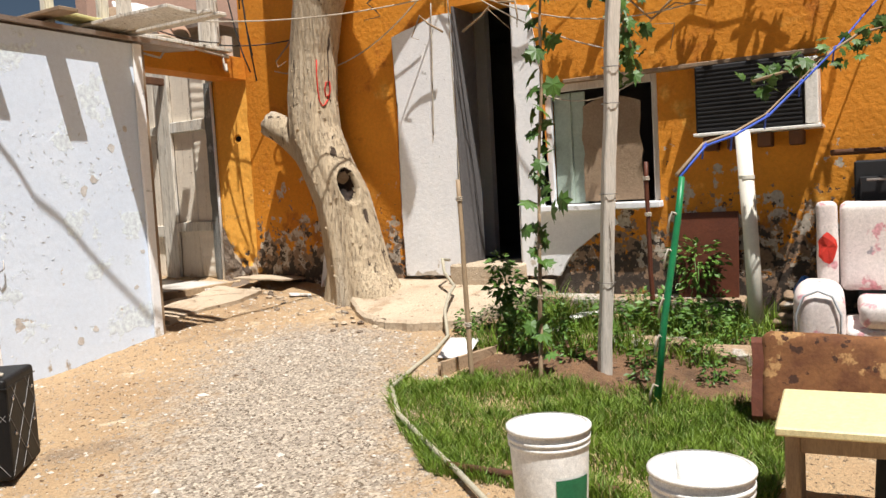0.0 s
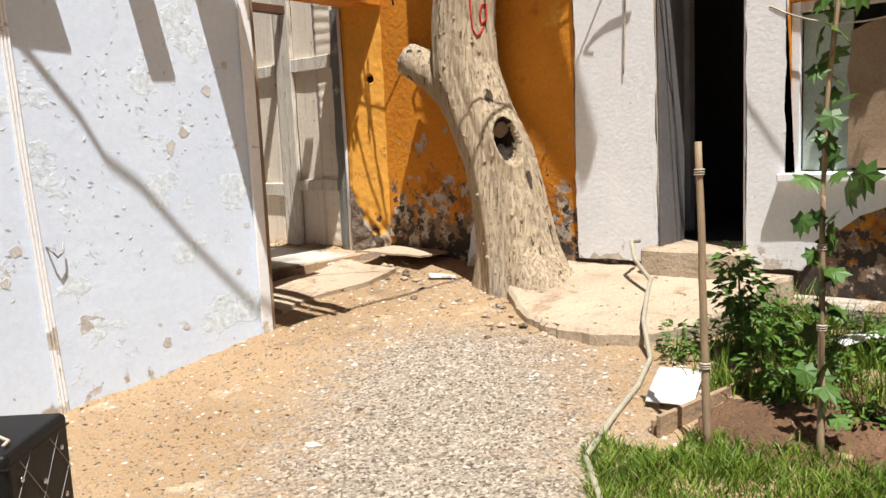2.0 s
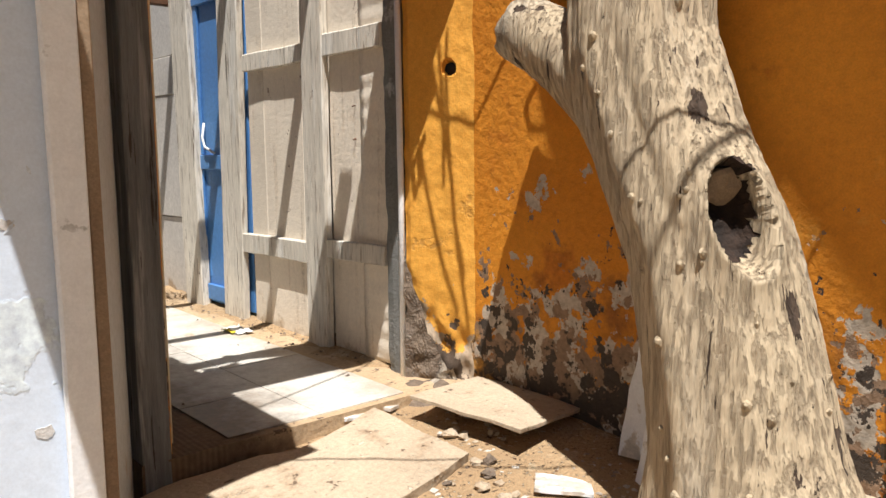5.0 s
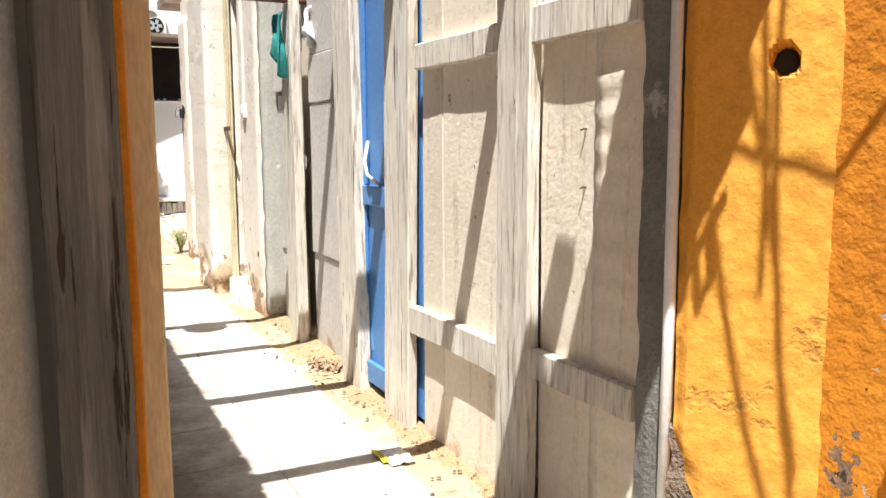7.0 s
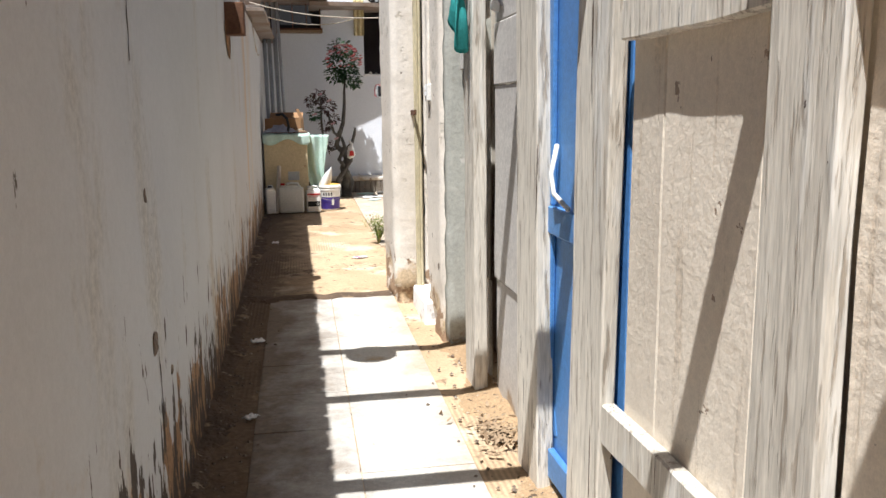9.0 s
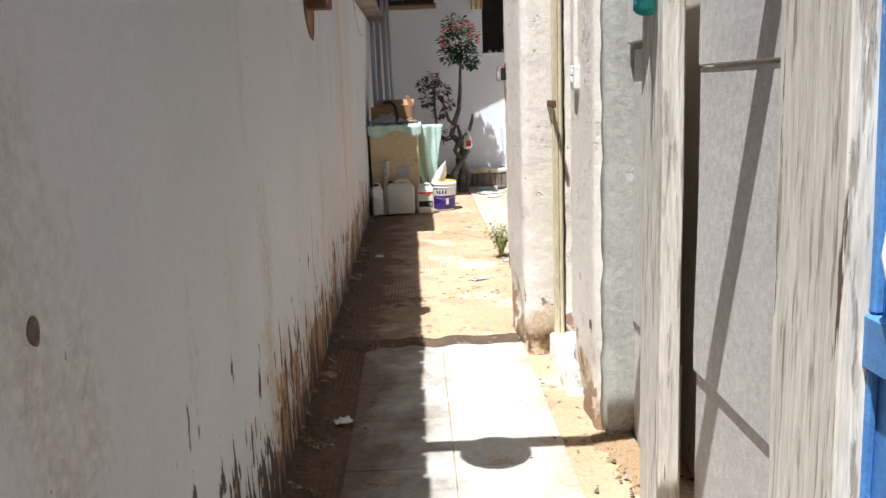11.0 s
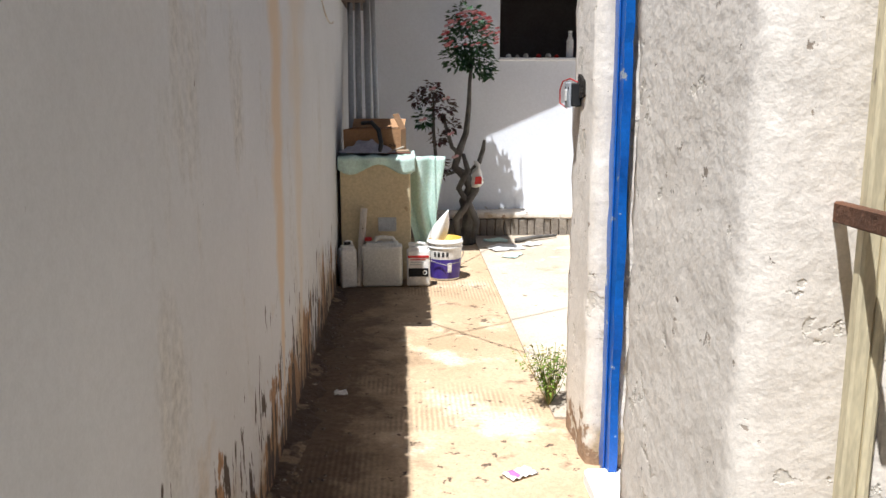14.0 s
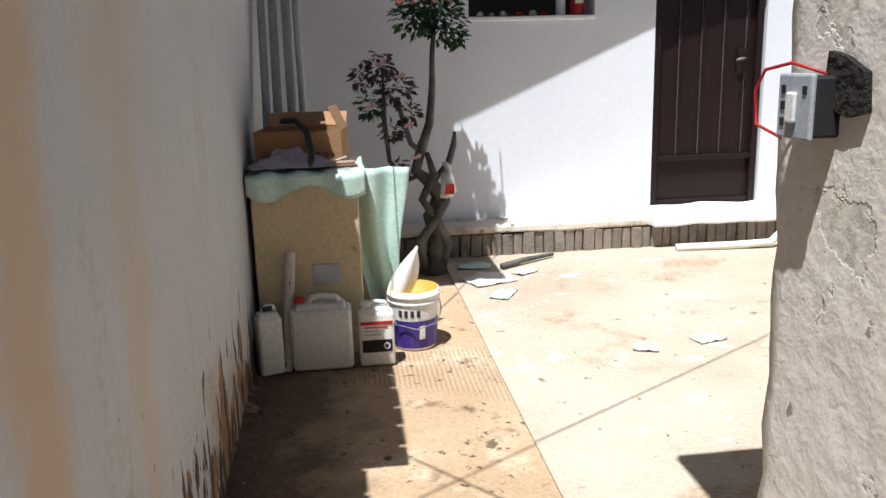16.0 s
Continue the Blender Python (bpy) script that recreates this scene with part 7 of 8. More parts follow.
part("handle", tube([(8.073, END + 0.04, 2.275), (8.073, END - 0.02, 2.275), (8.008, END - 0.02, 2.265)], 0.009, 8), STEEL, lk, "steel lever handle", True)

# kitchen opening with its things
ko = thing("opening_frame", "open kitchen hatch in the white wall", "opening")
part("sill", jitter(box(6.051, 6.956, END - 0.02, END + 0.32, 2.574, 2.603, 0.006, cuts=3), 0.004, 6), WHITEWASH, ko)
t = thing("curtain", "pale yellow patterned curtain strip", "curtain")
CURT = mat("yellow_curtain", (0.66, 0.58, 0.34), (0.50, 0.40, 0.22), 14, 70, 0.9, 0.1)
part("cloth", sheet(14, 10, lambda u, v: (5.925 + 0.14 * u, END - 0.03 - 0.015 * math.sin(u * 14), 3.125 + 0.5 * v), 0.004), CURT, t, "", True)
t = thing("wall_fan", "white wall extractor fan with dark blades", "fan", loc=(6.22, END - 0.01, 3.66))
part("housing", box(-0.15, 0.15, -0.06, 0.0, -0.14, 0.14, 0.012, seg=2), WHITEPLASTIC, t)
part("opening", lathe([(0, 0.0), (0.11, 0.0), (0.112, 0.006), (0.10, 0.010), (0, 0.004)], 28, m=Matrix.Translation((0, -0.061, 0)) @ Matrix.Rotation(radians(90), 4, "X")), BLACK, t)
for k in range(5):
    part("blade", box(0.02, 0.09, -0.004, 0.004, -0.022, 0.022, 0.004, m=Matrix.Translation((0, -0.078, 0)) @ Matrix.Rotation(radians(72 * k), 4, "Y")), GREYPVC, t)
t = thing("white_bottle", "white plastic bottle on the kitchen sill", "bottle", loc=(6.732, END + 0.10, 2.603))
part("body", lathe([(0, 0), (0.032, 0), (0.034, 0.01), (0.034, 0.16), (0.018, 0.20), (0.018, 0.22), (0, 0.22)], 18), WHITEPLASTIC, t, "", True)
part("cap", lathe([(0, 0.221), (0.020, 0.221), (0.020, 0.25), (0, 0.25)], 14), WHITEPLASTIC, t)
t = thing("red_canister", "red canister on the kitchen sill", "canister", loc=(6.852, END + 0.10, 2.603))
part("body", lathe([(0, 0), (0.05, 0), (0.052, 0.01), (0.052, 0.22), (0.045, 0.235), (0, 0.235)], 20), REDPRINT, t, "", True)
part("label", box(-0.03, 0.03, -0.056, -0.050, 0.08, 0.15, 0.002), WHITEPLASTIC, t)
for i, (xx, r, m) in enumerate(((6.05, 0.022, WHITEPLASTIC), (6.13, 0.018, PALEPLASTER), (6.21, 0.025, PALEPLASTER), (6.33, 0.022, REDPRINT), (6.42, 0.026, PALEPLASTER), (6.50, 0.020, REDPRINT))):
    t = solo("sill_pebble", jitter(lathe([(0, 0.0), (r, 0.004), (r * 1.1, r * 0.8), (r * 0.6, r * 1.5), (0, r * 1.6)], 10, m=Matrix.Translation((xx + 0.10, END + 0.06, 2.604))), 0.006, 20, i), m, "small pale or red knick-knack on the sill", "ornament", smooth=True)
# barred window
bw = thing("barred_window", "dark barred window with projecting iron cage", "window")
part("glass", box(4.727, 5.468, END + 0.12, END + 0.13, 3.201, 4.04), BLACK, bw)
part("rail", box(4.705, 5.49, END - 0.14, END - 0.12, 3.19, 3.212, 0.003), RUST, bw)
part("ledge", box(4.705, 5.49, END - 0.15, END - 0.002, 3.152, 3.188, 0.004), TORNBOARD, bw)
for k in range(5):
    xx = 4.715 + 0.185 * k
    part("bar", box(xx, xx + 0.014, END - 0.137, END - 0.123, 3.212, 4.04, 0.002), RUST, bw)
part("rail", box(4.705, 5.49, END - 0.139, END - 0.121, 3.582, 3.599, 0.002), RUST, bw)

# cabinet with a draped top
cb = thing("old_cabinet", "cream panelled cabinet with mint sheet on top", "cabinet")
part("body", box(4.72, 5.20, 15.235, 15.78, fz, 1.80, 0.008), CABCREAM, cb)
part("front_panel", box(4.705, 5.205, 15.205, 15.234, fz + 0.01, 1.79, 0.006), CABCREAM, cb)
part("plate", box(4.97, 5.10, 15.196, 15.2045, 1.30, 1.40, 0.002), GREYPVC, cb, "small grey plate")
part("top", box(4.70, 5.22, 15.20, 15.80, 1.801, 1.83, 0.004), TORNBOARD, cb)
cov = thing("plastic_cover", "mint plastic sheet draped over the cabinet", "sheet")
def drape(u, v):
    x = 4.69 + 0.55 * u
    if v < 0.35:
        f = v / 0.35
        return (x, 15.185 - 0.012 * math.sin(u * 17), 1.745 + 0.09 * f - 0.035 * math.sin(u * 9) * (1 - f))
    f = (v - 0.35) / 0.65
    return (x, 15.19 + 0.55 * f, 1.838 + 0.008 * math.sin(u * 23 + v * 9))
part("sheet", sheet(40, 16, drape, 0.003), MINT, cov, "", True)
bxx = thing("cardboard_box", "open brown cardboard box on the cabinet", "box", loc=(4.95, 15.50, 1.848), rz=-8)
for x0, x1, y0, y1 in ((-0.21, 0.21, -0.14, -0.134), (-0.21, 0.21, 0.134, 0.14), (-0.21, -0.204, -0.133, 0.133), (0.204, 0.21, -0.133, 0.133)):
    part("side", box(x0, x1, y0, y1, 0.0, 0.17), CARD, bxx)
part("bottom", box(-0.2, 0.2, -0.13, 0.13, 0.001, 0.006), CARD, bxx)
part("flap", box(0.0, 0.12, -0.13, 0.13, 0, 0.005, m=Matrix.Translation((0.207, 0, 0.171)) @ Matrix.Rotation(radians(-115), 4, "Y")), CARD, bxx)
part("flap", box(-0.2, 0.2, 0.0, 0.10, 0, 0.005, m=Matrix.Translation((0, 0.137, 0.171)) @ Matrix.Rotation(radians(40), 4, "X")), CARD, bxx)
for k, (a, w) in enumerate(((0.06, 0.02), (0.095, 0.026), (0.135, 0.022), (0.165, 0.02))):
    part("print_mark", lathe([(w * 0.32, 0), (w * 0.5, 0), (w * 0.5, 0.002), (w * 0.32, 0.002)], 12, m=Matrix.Translation((a, -0.1405, 0.055)) @ Matrix.Rotation(radians(90), 4, "X")), BLACK, bxx)
gb = thing("plastic_bag", "crumpled grey plastic bag on the cabinet", "bag", loc=(4.90, 15.29, 1.848))
part("bag", jitter(sheet(22, 14, lambda u, v: (0.42 * (u - 0.5), 0.15 * (v - 0.5), 0.012 + 0.085 * math.sin(math.pi * v) * math.sin(math.pi * min(1, u * 1.0)) * (0.8 + 0.6 * noise.noise(Vector((u * 6, v * 6, 2))))), 0.0), 0.010, 22, 3), GREYBAG, gb, "", True)
ch = thing("black_hose", "black curved hose over the cardboard box", "hose")
part("hose", tube([(4.86, 15.48, 2.06), (4.93, 15.36, 2.07), (4.98, 15.28, 2.02), (5.0, 15.24, 1.93), (4.99, 15.23, 1.86)], 0.016, 10), DARKCABLE, ch, "", True)
for a, b, r, m in (((5.02, 15.26, 1.856), (5.16, 15.24, 1.90), 0.006, CABLE), ((5.00, 15.30, 1.86), (5.20, 15.30, 1.865), 0.014, TORNBOARD), ((5.05, 15.24, 1.858), (5.21, 15.25, 1.856), 0.008, REDBROWN)):
    t = thing("wood_scrap", "small wood scrap on the cabinet top", "scrap")
    part("piece", tube([a, b], r, 6), m, t)
for i, (a, b, r) in enumerate((((4.76, 15.72, 1.835), (4.70, 16.95, 3.72), 0.022), ((4.82, 15.74, 1.835), (4.76, 17.0, 3.72), 0.025), ((4.90, 15.72, 1.835), (4.83, 17.0, 3.75), 0.028), ((4.96, 15.66, 1.835), (4.88, 17.0, 3.78), 0.020))):
    t = thing("leaning_pipe", "grey plastic pipe leaning in the corner", "pipe", group="pipes in the corner")
    part("pipe", tube([a, b], r, 12), GREYPVC, t, "", True)
    if i == 3:
        part("socket", tube([a, Vector(a).lerp(Vector(b), 0.04)], 0.03, 12), WHITEPLASTIC, t, "", True)
# mint sheets beside the cabinet
def hang(x0, y0, z0, z1, w, seed):
    return lambda u, v: (x0 + w * (u - 0.5) * (1 - 0.3 * math.sin(v * 4 + seed)) + 0.02 * math.sin(v * 6 + seed), y0 - 0.03 * math.sin(u * 11 + seed + v * 3), z0 + (z1 - z0) * v)
t = thing("mint_sheet", "mint plastic sheet hanging beside the cabinet", "sheet")
part("sheet", sheet(24, 24, hang(5.31, 15.42, fz, 1.82, 0.22, 1), 0.003), MINT, t, "", True)
t = thing("white_leaf_sheet", "pale curled plastic sheet stuck in the bucket", "sheet")
part("sheet", sheet(12, 20, lambda u, v: (5.33 + 0.15 * v + 0.13 * math.sin(math.pi * min(1, v * 1.02)) * (u - 0.5), 15.30 - 0.05 * math.sin(u * 3.1), 1.08 + 0.36 * v), 0.003), WHITEPLASTIC, t, "", True)
# steel tube against the front
t = thing("leaning_tube", "pale grey tube leaning on the cabinet front", "tube")
part("tube", tube([(4.828, 15.05, fz + 0.0), (4.872, 15.178, 1.47)], 0.024, 14, caps=False), POLEGREY, t, "", True)


def canister(name, label, loc, w, d, h, material, cap, rz=0.0, cap_x=None):
    t = thing(name, label, "canister", loc=loc, rz=rz)
    bm = box(-w / 2, w / 2, -d / 2, d / 2, 0, h * 0.84, min(w, d) * 0.16, seg=4)
    part("body", bm, material, t, "", True)
    part("shoulder", box(-w * 0.40, w * 0.40, -d * 0.36, d * 0.36, h * 0.80, h * 0.90, d * 0.10, seg=3), material, t, "", True)
    part("handle", tube([(-w * 0.18, 0, h * 0.88), (-w * 0.15, 0, h * 0.965), (0.0, 0, h * 0.985), (w * 0.26, 0, h * 0.965), (w * 0.32, 0, h * 0.88)], d * 0.10, 10), material, t, "", True)
    cx = -w * 0.34 if cap_x is None else cap_x
    part("neck", lathe([(0.018, h * 0.86), (0.018, h * 0.93)], 14, m=Matrix.Translation((cx, 0, 0))), material, t)
    part("cap", lathe([(0, h * 0.985), (0.024, h * 0.985), (0.026, h * 0.92), (0.02, h * 0.92)], 16, m=Matrix.Translation((cx, 0, 0))), cap, t, "", True)
    return t


canister("jerrycan", "milky white jerrycan with red cap", (5.00, 15.09, fz), 0.285, 0.15, 0.35, MILKY, REDPRINT)
wj = canister("white_jug", "white jug with red and black label", (5.255, 15.08, fz), 0.165, 0.10, 0.31, WHITEPLASTIC, WHITEPLASTIC, 0, -0.045)
part("label", box(-0.075, 0.075, -0.0535, -0.0505, 0.205, 0.222, 0.001), REDPRINT, wj, "red label band")
part("label", box(-0.07, 0.07, -0.0535, -0.0505, 0.07, 0.13, 0.001), BLACK, wj, "black label panel")
for k in range(3):
    part("print_line", box(-0.06, 0.05 - 0.015 * k, -0.0535, -0.0507, 0.19 - 0.018 * k, 0.195 - 0.018 * k), REDPRINT if k == 0 else GREYPVC, wj)
part("seal", lathe([(0.010, 0), (0.016, 0), (0.016, 0.002), (0.010, 0.002)], 14, m=Matrix.Translation((0.045, -0.0535, 0.10)) @ Matrix.Rotation(radians(90), 4, "X")), WHITEPLASTIC, wj)
canister("white_bottle", "small white bottle with handle beside the wall", (4.755, 15.05, fz), 0.115, 0.10, 0.33, WHITEPLASTIC, DARKCABLE, 20, 0.0)
pb = thing("paint_bucket", "white bucket with purple label and ochre paint", "bucket", loc=(5.455, 15.30, floor_z(15.3)))
part("body", lathe([(0, 0), (0.105, 0), (0.108, 0.008), (0.128, 0.255), (0.128, 0.30), (0.122, 0.30), (0.115, 0.20), (0, 0.19)], 36), WHITEPLASTIC, pb, "", True)
part("rim", lathe([(0.124, 0.262), (0.134, 0.266), (0.134, 0.280), (0.126, 0.284)], 36), WHITEPLASTIC, pb, "", True)
part("rim", lathe([(0.124, 0.232), (0.132, 0.236), (0.132, 0.244), (0.126, 0.248)], 36), WHITEPLASTIC, pb, "", True)
part("paint", lathe([(0, 0.2), (0.115, 0.201), (0.1235, 0.302), (0.1205, 0.303), (0.112, 0.215), (0, 0.214)], 36), OCHREPAINT, pb, "ochre paint inside", True)
def band(r0, r1, z0, z1, a0, a1, n=18):
    return sheet(n, 1, lambda u, v: ((r0 + (r1 - r0) * v) * math.cos(a0 + (a1 - a0) * u), (r0 + (r1 - r0) * v) * math.sin(a0 + (a1 - a0) * u), z0 + (z1 - z0) * v))
part("label", band(0.1095, 0.1215, 0.012, 0.155, -3.6, -0.2), PURPLE, pb, "purple printed label")
for k in range(4):
    part("letter_bar", band(0.1245, 0.1255, 0.175, 0.21, -2.3 + 0.25 * k, -2.16 + 0.25 * k, 3), DARKCABLE, pb)
part("letter_bar", band(0.1165, 0.1205, 0.06, 0.13, -1.45, -1.2, 4), WHITEPLASTIC, pb)
part("handle", tube([(0.13, 0.02, 0.25), (0.135, -0.03, 0.18), (0.10, -0.10, 0.135), (0.0, -0.140, 0.12), (-0.10, -0.10, 0.14), (-0.13, 0.0, 0.25)], 0.003, 6), STEEL, pb, "wire handle", True)
rd = random.Random(4)
for k in range(7):
    a = -2.7 + 0.3 * k
    part("drip", tube([(0.1225 * math.cos(a), 0.1225 * math.sin(a), 0.30), (0.120 * math.cos(a), 0.120 * math.sin(a), 0.30 - rd.uniform(0.02, 0.06))], [0.006, 0.004], 6), OCHREPAINT, pb)

# the rose tree
rs = thing("rose_tree", "gnarled rose tree with red and white blooms", "tree", loc=(5.70, 16.60, floor_z(16.6)))
main = [(0, 0, -0.02), (0.03, 0, 0.12), (0.05, 0, 0.25), (0.0, 0, 0.38), (0.06, 0, 0.50), (0.0, 0, 0.60), (-0.09, 0, 0.68), (-0.05, 0, 0.83), (0.01, 0, 0.98), (0.03, 0, 1.20), (0.04, 0, 1.42), (0.06, 0.02, 1.62)]
part("trunk", tube(main, [0.10, 0.068, 0.058, 0.052, 0.055, 0.042, 0.036, 0.032, 0.026, 0.019, 0.016, 0.012], 14, wob=0.20, seed=2), BARK, rs, "", True)
for s, r in (([(0.05, -0.04, 0.0), (0.10, -0.05, 0.2), (0.03, -0.08, 0.36), (-0.06, -0.05, 0.5), (0.02, -0.06, 0.66), (-0.02, -0.03, 0.8)], 0.028), ([(-0.06, -0.05, 0.05), (-0.09, -0.06, 0.22), (0.0, -0.09, 0.34), (0.09, -0.05, 0.48), (0.12, -0.02, 0.56)], 0.032), ([(0.03, 0, 0.62), (0.12, 0, 0.72), (0.16, 0.0, 0.84), (0.17, 0, 0.92)], 0.020), ([(-0.04, 0, 0.78), (-0.12, -0.02, 0.86), (-0.16, -0.02, 1.0), (-0.2, 0, 1.15)], 0.016), ([(-0.04, 0, 0.66), (-0.16, -0.02, 0.62), (-0.26, 0, 0.75), (-0.28, 0, 1.0), (-0.28, 0, 1.32)], 0.015)):
    part("limb", tube(s, [r] * (len(s) - 1) + [r * 0.6], 9, wob=0.2), BARK, rs, "", True)
part("cut_end", lathe([(0, 0.01), (0.035, 0.008), (0.042, -0.01), (0, -0.02)], 12, m=Matrix.Translation((0.135, -0.03, 0.585)) @ Matrix.Rotation(radians(40), 4, "Y")), TORNBOARD, rs)
rr = random.Random(12)
def leaf_part(centre, radius, n, size, material, name, flat=1.0):
    vs, fs = foliage(rr, centre, radius, n, size, flat)
    ob = merged(vs, fs, name, material)
    ob.parent = rs
for c, r, n in (((0.03, 0.0, 1.78), 0.22, 620), ((0.11, 0.02, 1.60), 0.14, 240), ((-0.07, 0.0, 1.64), 0.13, 170), ((0.0, 0.0, 1.94), 0.15, 220), ((0.20, 0.02, 1.50), 0.06, 50)):
    leaf_part(c, r, n, 0.052, ROSELEAF, "crown")
for c, r, n in (((-0.20, 0, 1.22), 0.10, 60), ((-0.36, 0, 1.12), 0.09, 44), ((-0.30, 0, 1.34), 0.09, 50), ((-0.12, 0, 1.05), 0.07, 30), ((-0.24, 0, 0.94), 0.07, 28), ((-0.42, 0, 1.28), 0.06, 24), ((-0.22, 0, 0.68), 0.08, 30)):
    leaf_part(c, r, n * 2, 0.055, PURPLELEAF if n != 44 else ROSELEAF, "crown")
def bloom(p, s, material):
    bm = bmesh.new()
    for k in range(9):
        a = k * 2.4
        q = 0.25 + 0.75 * k / 8
        d = Vector((math.cos(a), math.sin(a) * 0.8 - 0.3, 0.35 * math.sin(a * 1.7)))
        side = d.cross(Vector((0, 1, 0.3))).normalized()
        p0 = Vector(p) + Vector((0, -0.01 * (8 - k) / 8, 0))
        vs = [bm.verts.new(v) for v in (p0, p0 + d * s * q * 0.6 + side * s * 0.35, p0 + d * s * q, p0 + d * s * q * 0.6 - side * s * 0.35)]
        bm.faces.new(vs)
    part("bloom", bm, material, rs)
for k in range(80):
    a, b = rr.uniform(0, 6.28), rr.uniform(-0.5, 1.4)
    bloom((0.03 + 0.23 * math.cos(a) * math.cos(b), -0.12 - 0.10 * rr.random(), 1.80 + 0.20 * math.sin(b)), rr.uniform(0.022, 0.036), ROSERED if k % 3 else PETALPALE)
for p in ((-0.18, -0.1, 1.28), (-0.38, -0.1, 1.10), (-0.14, -0.1, 0.98), (-0.24, -0.1, 0.70), (-0.34, -0.1, 0.66), (-0.10, -0.1, 0.78), (-0.30, -0.1, 1.36)):
    bloom(p, 0.045, PETALPALE)
bg = thing("hanging_bag", "white and red plastic bag hung on the rose tree", "bag", loc=(5.795, 16.44, floor_z(16.4) + 0.63))
part("bag", jitter(lathe([(0, -0.10), (0.03, -0.10), (0.042, -0.07), (0.048, -0.02), (0.035, 0.03), (0.02, 0.06), (0.022, 0.10), (0, 0.11)], 20), 0.035, 24, 5), WHITEPLASTIC, bg, "", True)
part("print", jitter(sheet(5, 5, lambda u, v: (-0.03 + 0.06 * u, -0.060, -0.07 + 0.06 * v), 0.004), 0.012, 18, 2), REDPRINT, bg)
for x, y, w, h, rz, m in ((6.02, 16.30, 0.30, 0.24, 20, WHITEPLASTIC), (6.05, 15.98, 0.20, 0.12, 60, MINT), (5.98, 16.62, 0.22, 0.14, -10, MINT), (6.28, 16.42, 0.16, 0.10, 35, WHITEPLASTIC), (6.9, 15.05, 0.16, 0.10, 15, WHITEPLASTIC), (6.55, 14.98, 0.12, 0.08, -20, WHITEPLASTIC), (4.84, 9.9, 0.07, 0.05, 20, WHITEPLASTIC), (4.86, 8.8, 0.06, 0.05, 50, WHITEPLASTIC), (4.86, 13.0, 0.06, 0.04, 10, WHITEPLASTIC)):
    t = thing("paper_scrap", "crumpled pale paper scrap on the floor", "litter", group="paper scraps", loc=(x, y, floor_z(y) + 0.012), rz=rz)
    part("paper", sheet(8, 6, lambda u, v: (w * (u - 0.5), h * (v - 0.5), 0.002 + 0.03 * abs(noise.noise(Vector((u * 3 + x, v * 3, y))))), 0.002), m, t, "", True)
t = thing("dark_stick", "dark broken branch on the floor", "stick")
part("branch", tube([(6.15, 16.52, floor_z(16.5) + 0.03), (6.32, 16.62, floor_z(16.6) + 0.04), (6.56, 16.76, floor_z(16.7) + 0.03)], [0.022, 0.018, 0.010], 8, wob=0.2), BARK, t, "", True)
# weed by the far pillar
wd = thing("dry_weed", "thin grey green weed at the pillar foot", "weed", loc=(5.80, 12.85, floor_z(12.85)))
rw = random.Random(9)
for k in range(46):
    a, l = rw.uniform(0, 6.28), rw.uniform(0.12, 0.30)
    e = Vector((math.cos(a) * 0.13 * rw.random() - 0.03, math.sin(a) * 0.12 * rw.random(), l))
    part("stem", tube([(0, 0, 0), e * 0.5 + Vector((0.01, 0, 0)), e], [0.003, 0.002, 0.001], 4), DRYGRASS if k % 2 else LEAF, wd)
    vs, fs = foliage(rw, e * 0.85, 0.045, 15, 0.018)
    ob = merged(vs, fs, "leaves", GRASS if k % 2 else DRYGRASS)
    ob.parent = wd
wires("lane_wires", "thin pale wires across the far yard", [((4.70, 13.0, 3.52), (9.6, 16.1, 3.52), 0.02), ((4.70, 13.6, 3.12), (5.86, 12.4, 2.86), 0.05), ((4.70, 13.9, 3.0), (4.72, 14.8, 2.72), 0.12), ((4.69, 14.2, 3.1), (5.9, 16.6, 3.3), 0.10)], 0.005, CABLE)
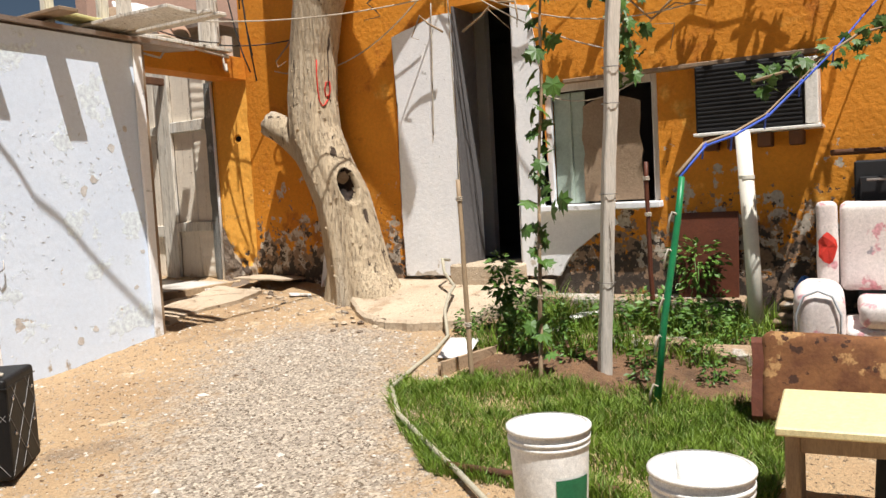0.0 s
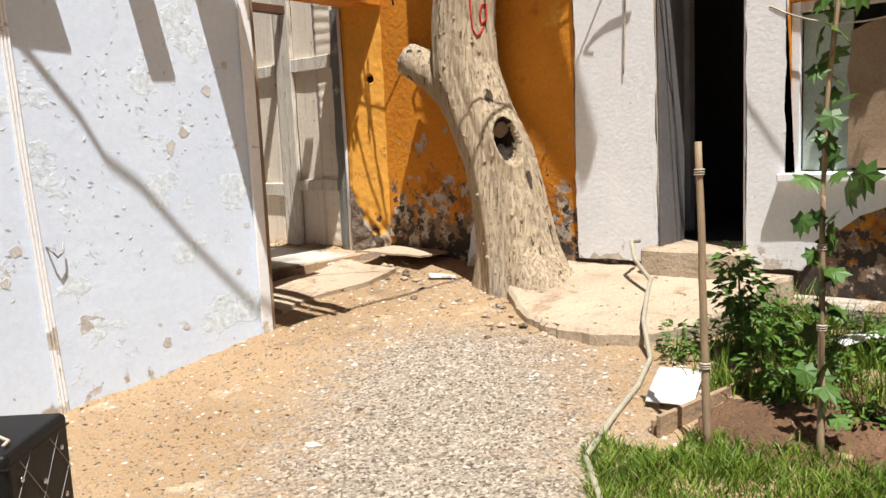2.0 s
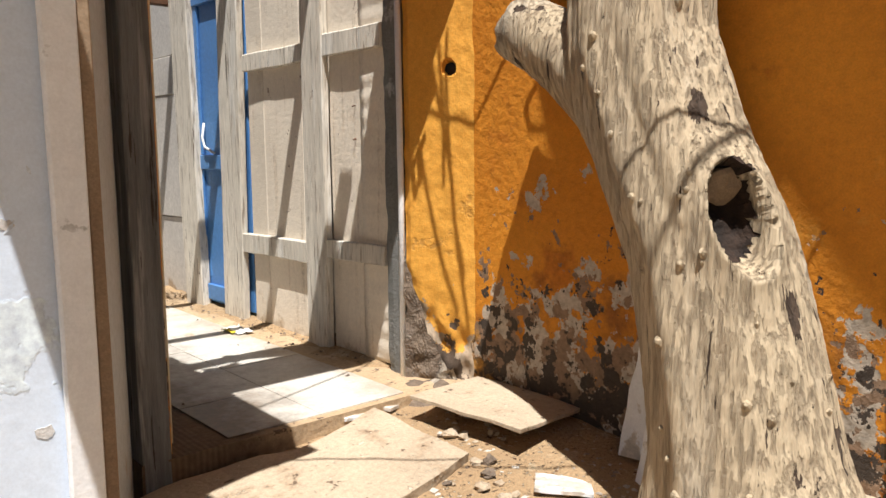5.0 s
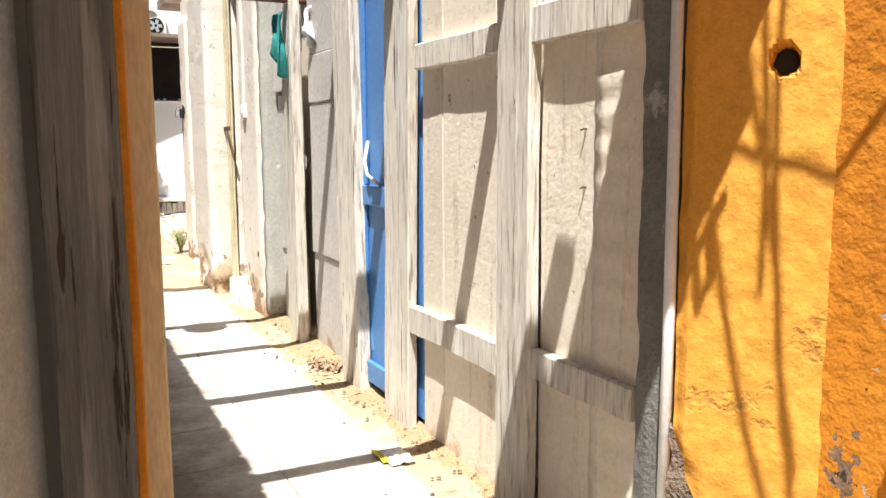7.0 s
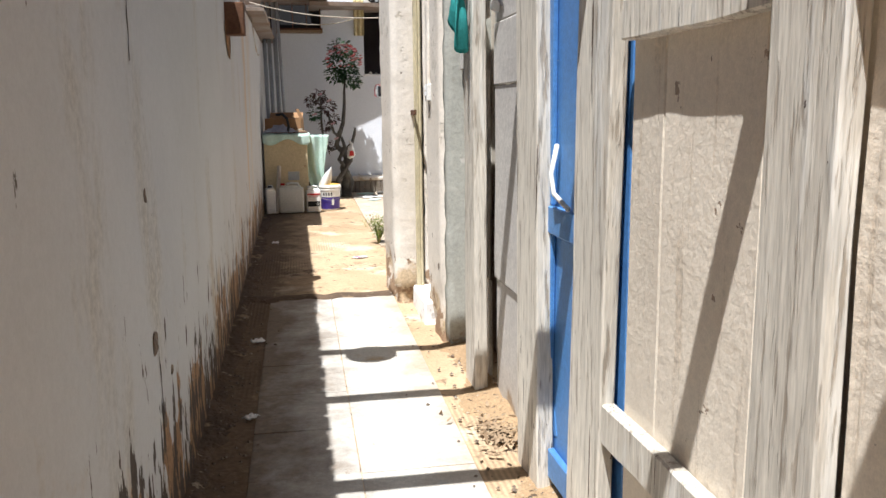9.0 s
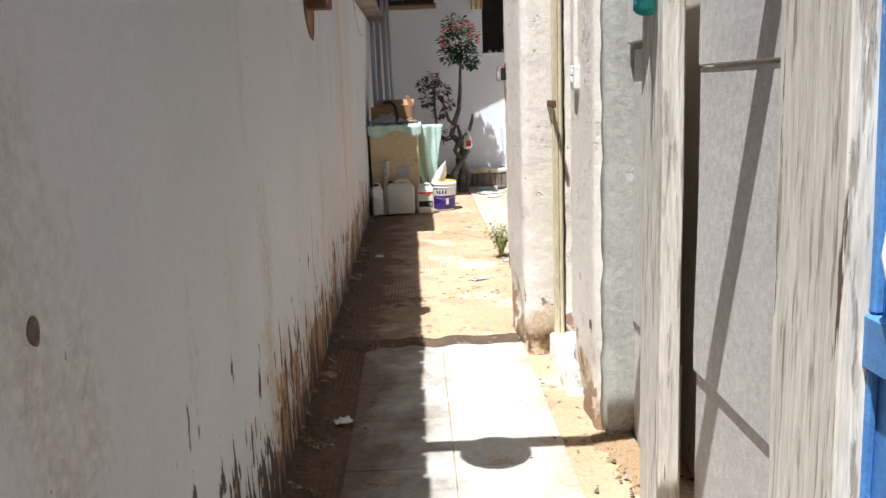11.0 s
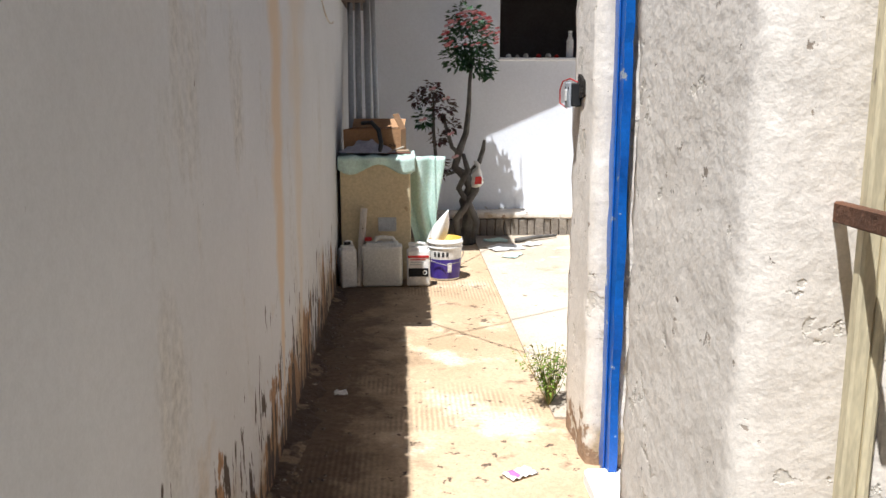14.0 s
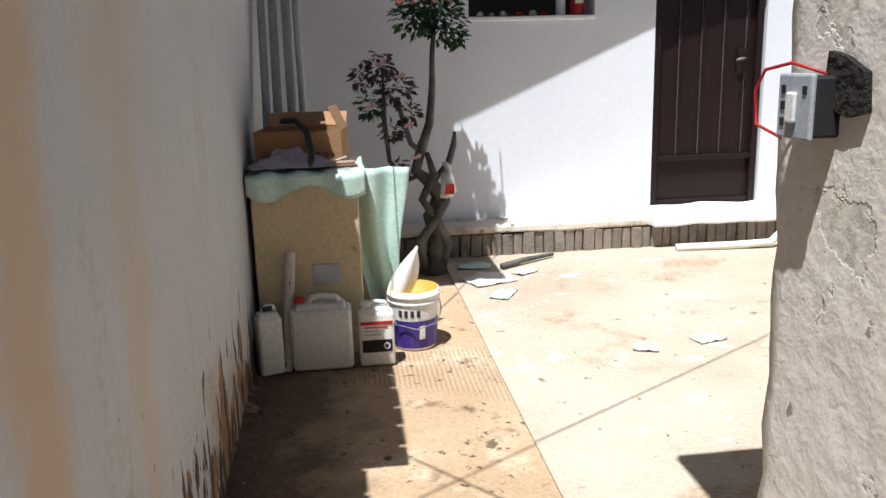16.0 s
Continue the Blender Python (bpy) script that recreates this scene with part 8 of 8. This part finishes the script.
# crumbs of plaster along the lane wall
rc = random.Random(31)
vs, fs = [], []
for k in range(600):
    side = k % 4 == 0
    y = rc.uniform(6.0, 15.0) if not side else rc.uniform(6.0, 9.7)
    x = 4.70 + abs(rc.gauss(0, 0.10)) if not side else 5.90 - abs(rc.gauss(0, 0.12))
    s = rc.uniform(0.003, 0.012)
    z = floor_z(y) + 0.010
    b = len(vs)
    vs += [(x - s, y, z), (x + s * 0.3, y - s, z), (x + s, y + s * 0.4, z), (x - s * 0.2, y + s, z), (x, y, z + s * 0.8)]
    fs += [(b, b + 1, b + 4), (b + 1, b + 2, b + 4), (b + 2, b + 3, b + 4), (b + 3, b, b + 4)]
tagged(merged(vs, fs, "plaster_crumbs", RUBBLE), "brown plaster crumbs along the lane edges", "rubble", "", "stuff")
vs, fs = [], []
for k in range(160):
    a, r = rc.uniform(0, 6.28), abs(rc.gauss(0, 0.10))
    p = Vector((5.84 + 0.7 * r * math.cos(a), 8.45 + 1.3 * r * math.sin(a), floor_z(8.45) + 0.012 + 0.02 * rc.random()))
    d = Vector((rc.uniform(-1, 1), rc.uniform(-1, 1), rc.uniform(-0.2, 0.5))).normalized() * rc.uniform(0.015, 0.035)
    n = d.cross(Vector((0, 0, 1))).normalized() * 0.008
    b = len(vs)
    vs += [tuple(p - d), tuple(p + n), tuple(p + d), tuple(p - n)]
    fs += [(b, b + 1, b + 2, b + 3)]
tagged(merged(vs, fs, "dry_leaves", STICKWOOD), "dry brown leaves swept against the post", "leaves", "", "stuff")

# ---- floor tiles of the lane ----
tile_meshes = {}
rnd = random.Random(5)
edges_y = [5.70, 6.12, 6.54, 6.96, 7.38, 7.80, 8.22, 8.64, 9.06, 9.48, 9.90, 10.32, 10.86]
for y0, y1 in zip(edges_y, edges_y[1:]):
    for x0, x1 in ((4.88, 5.28), (5.28, 5.70)):
        key = (round(x1 - x0, 2), round(y1 - y0, 2))
        if key not in tile_meshes:
            ob = linked("tile", box(-key[0] / 2 + 0.002, key[0] / 2 - 0.002, -key[1] / 2 + 0.002, key[1] / 2 - 0.002, -0.012, 0.006, 0.0015), TILE)
            tile_meshes[key] = ob.data
        else:
            ob = new("tile", tile_meshes[key])
        ob.parent = LANE_FLOOR
        ym = (y0 + y1) / 2
        ob.matrix_world = pose((x0 + x1) / 2, ym, floor_z(ym) + rnd.uniform(-0.001, 0.001), math.degrees(0.017) + rnd.uniform(-0.2, 0.2), rnd.uniform(-0.2, 0.2), rnd.uniform(-0.3, 0.3))
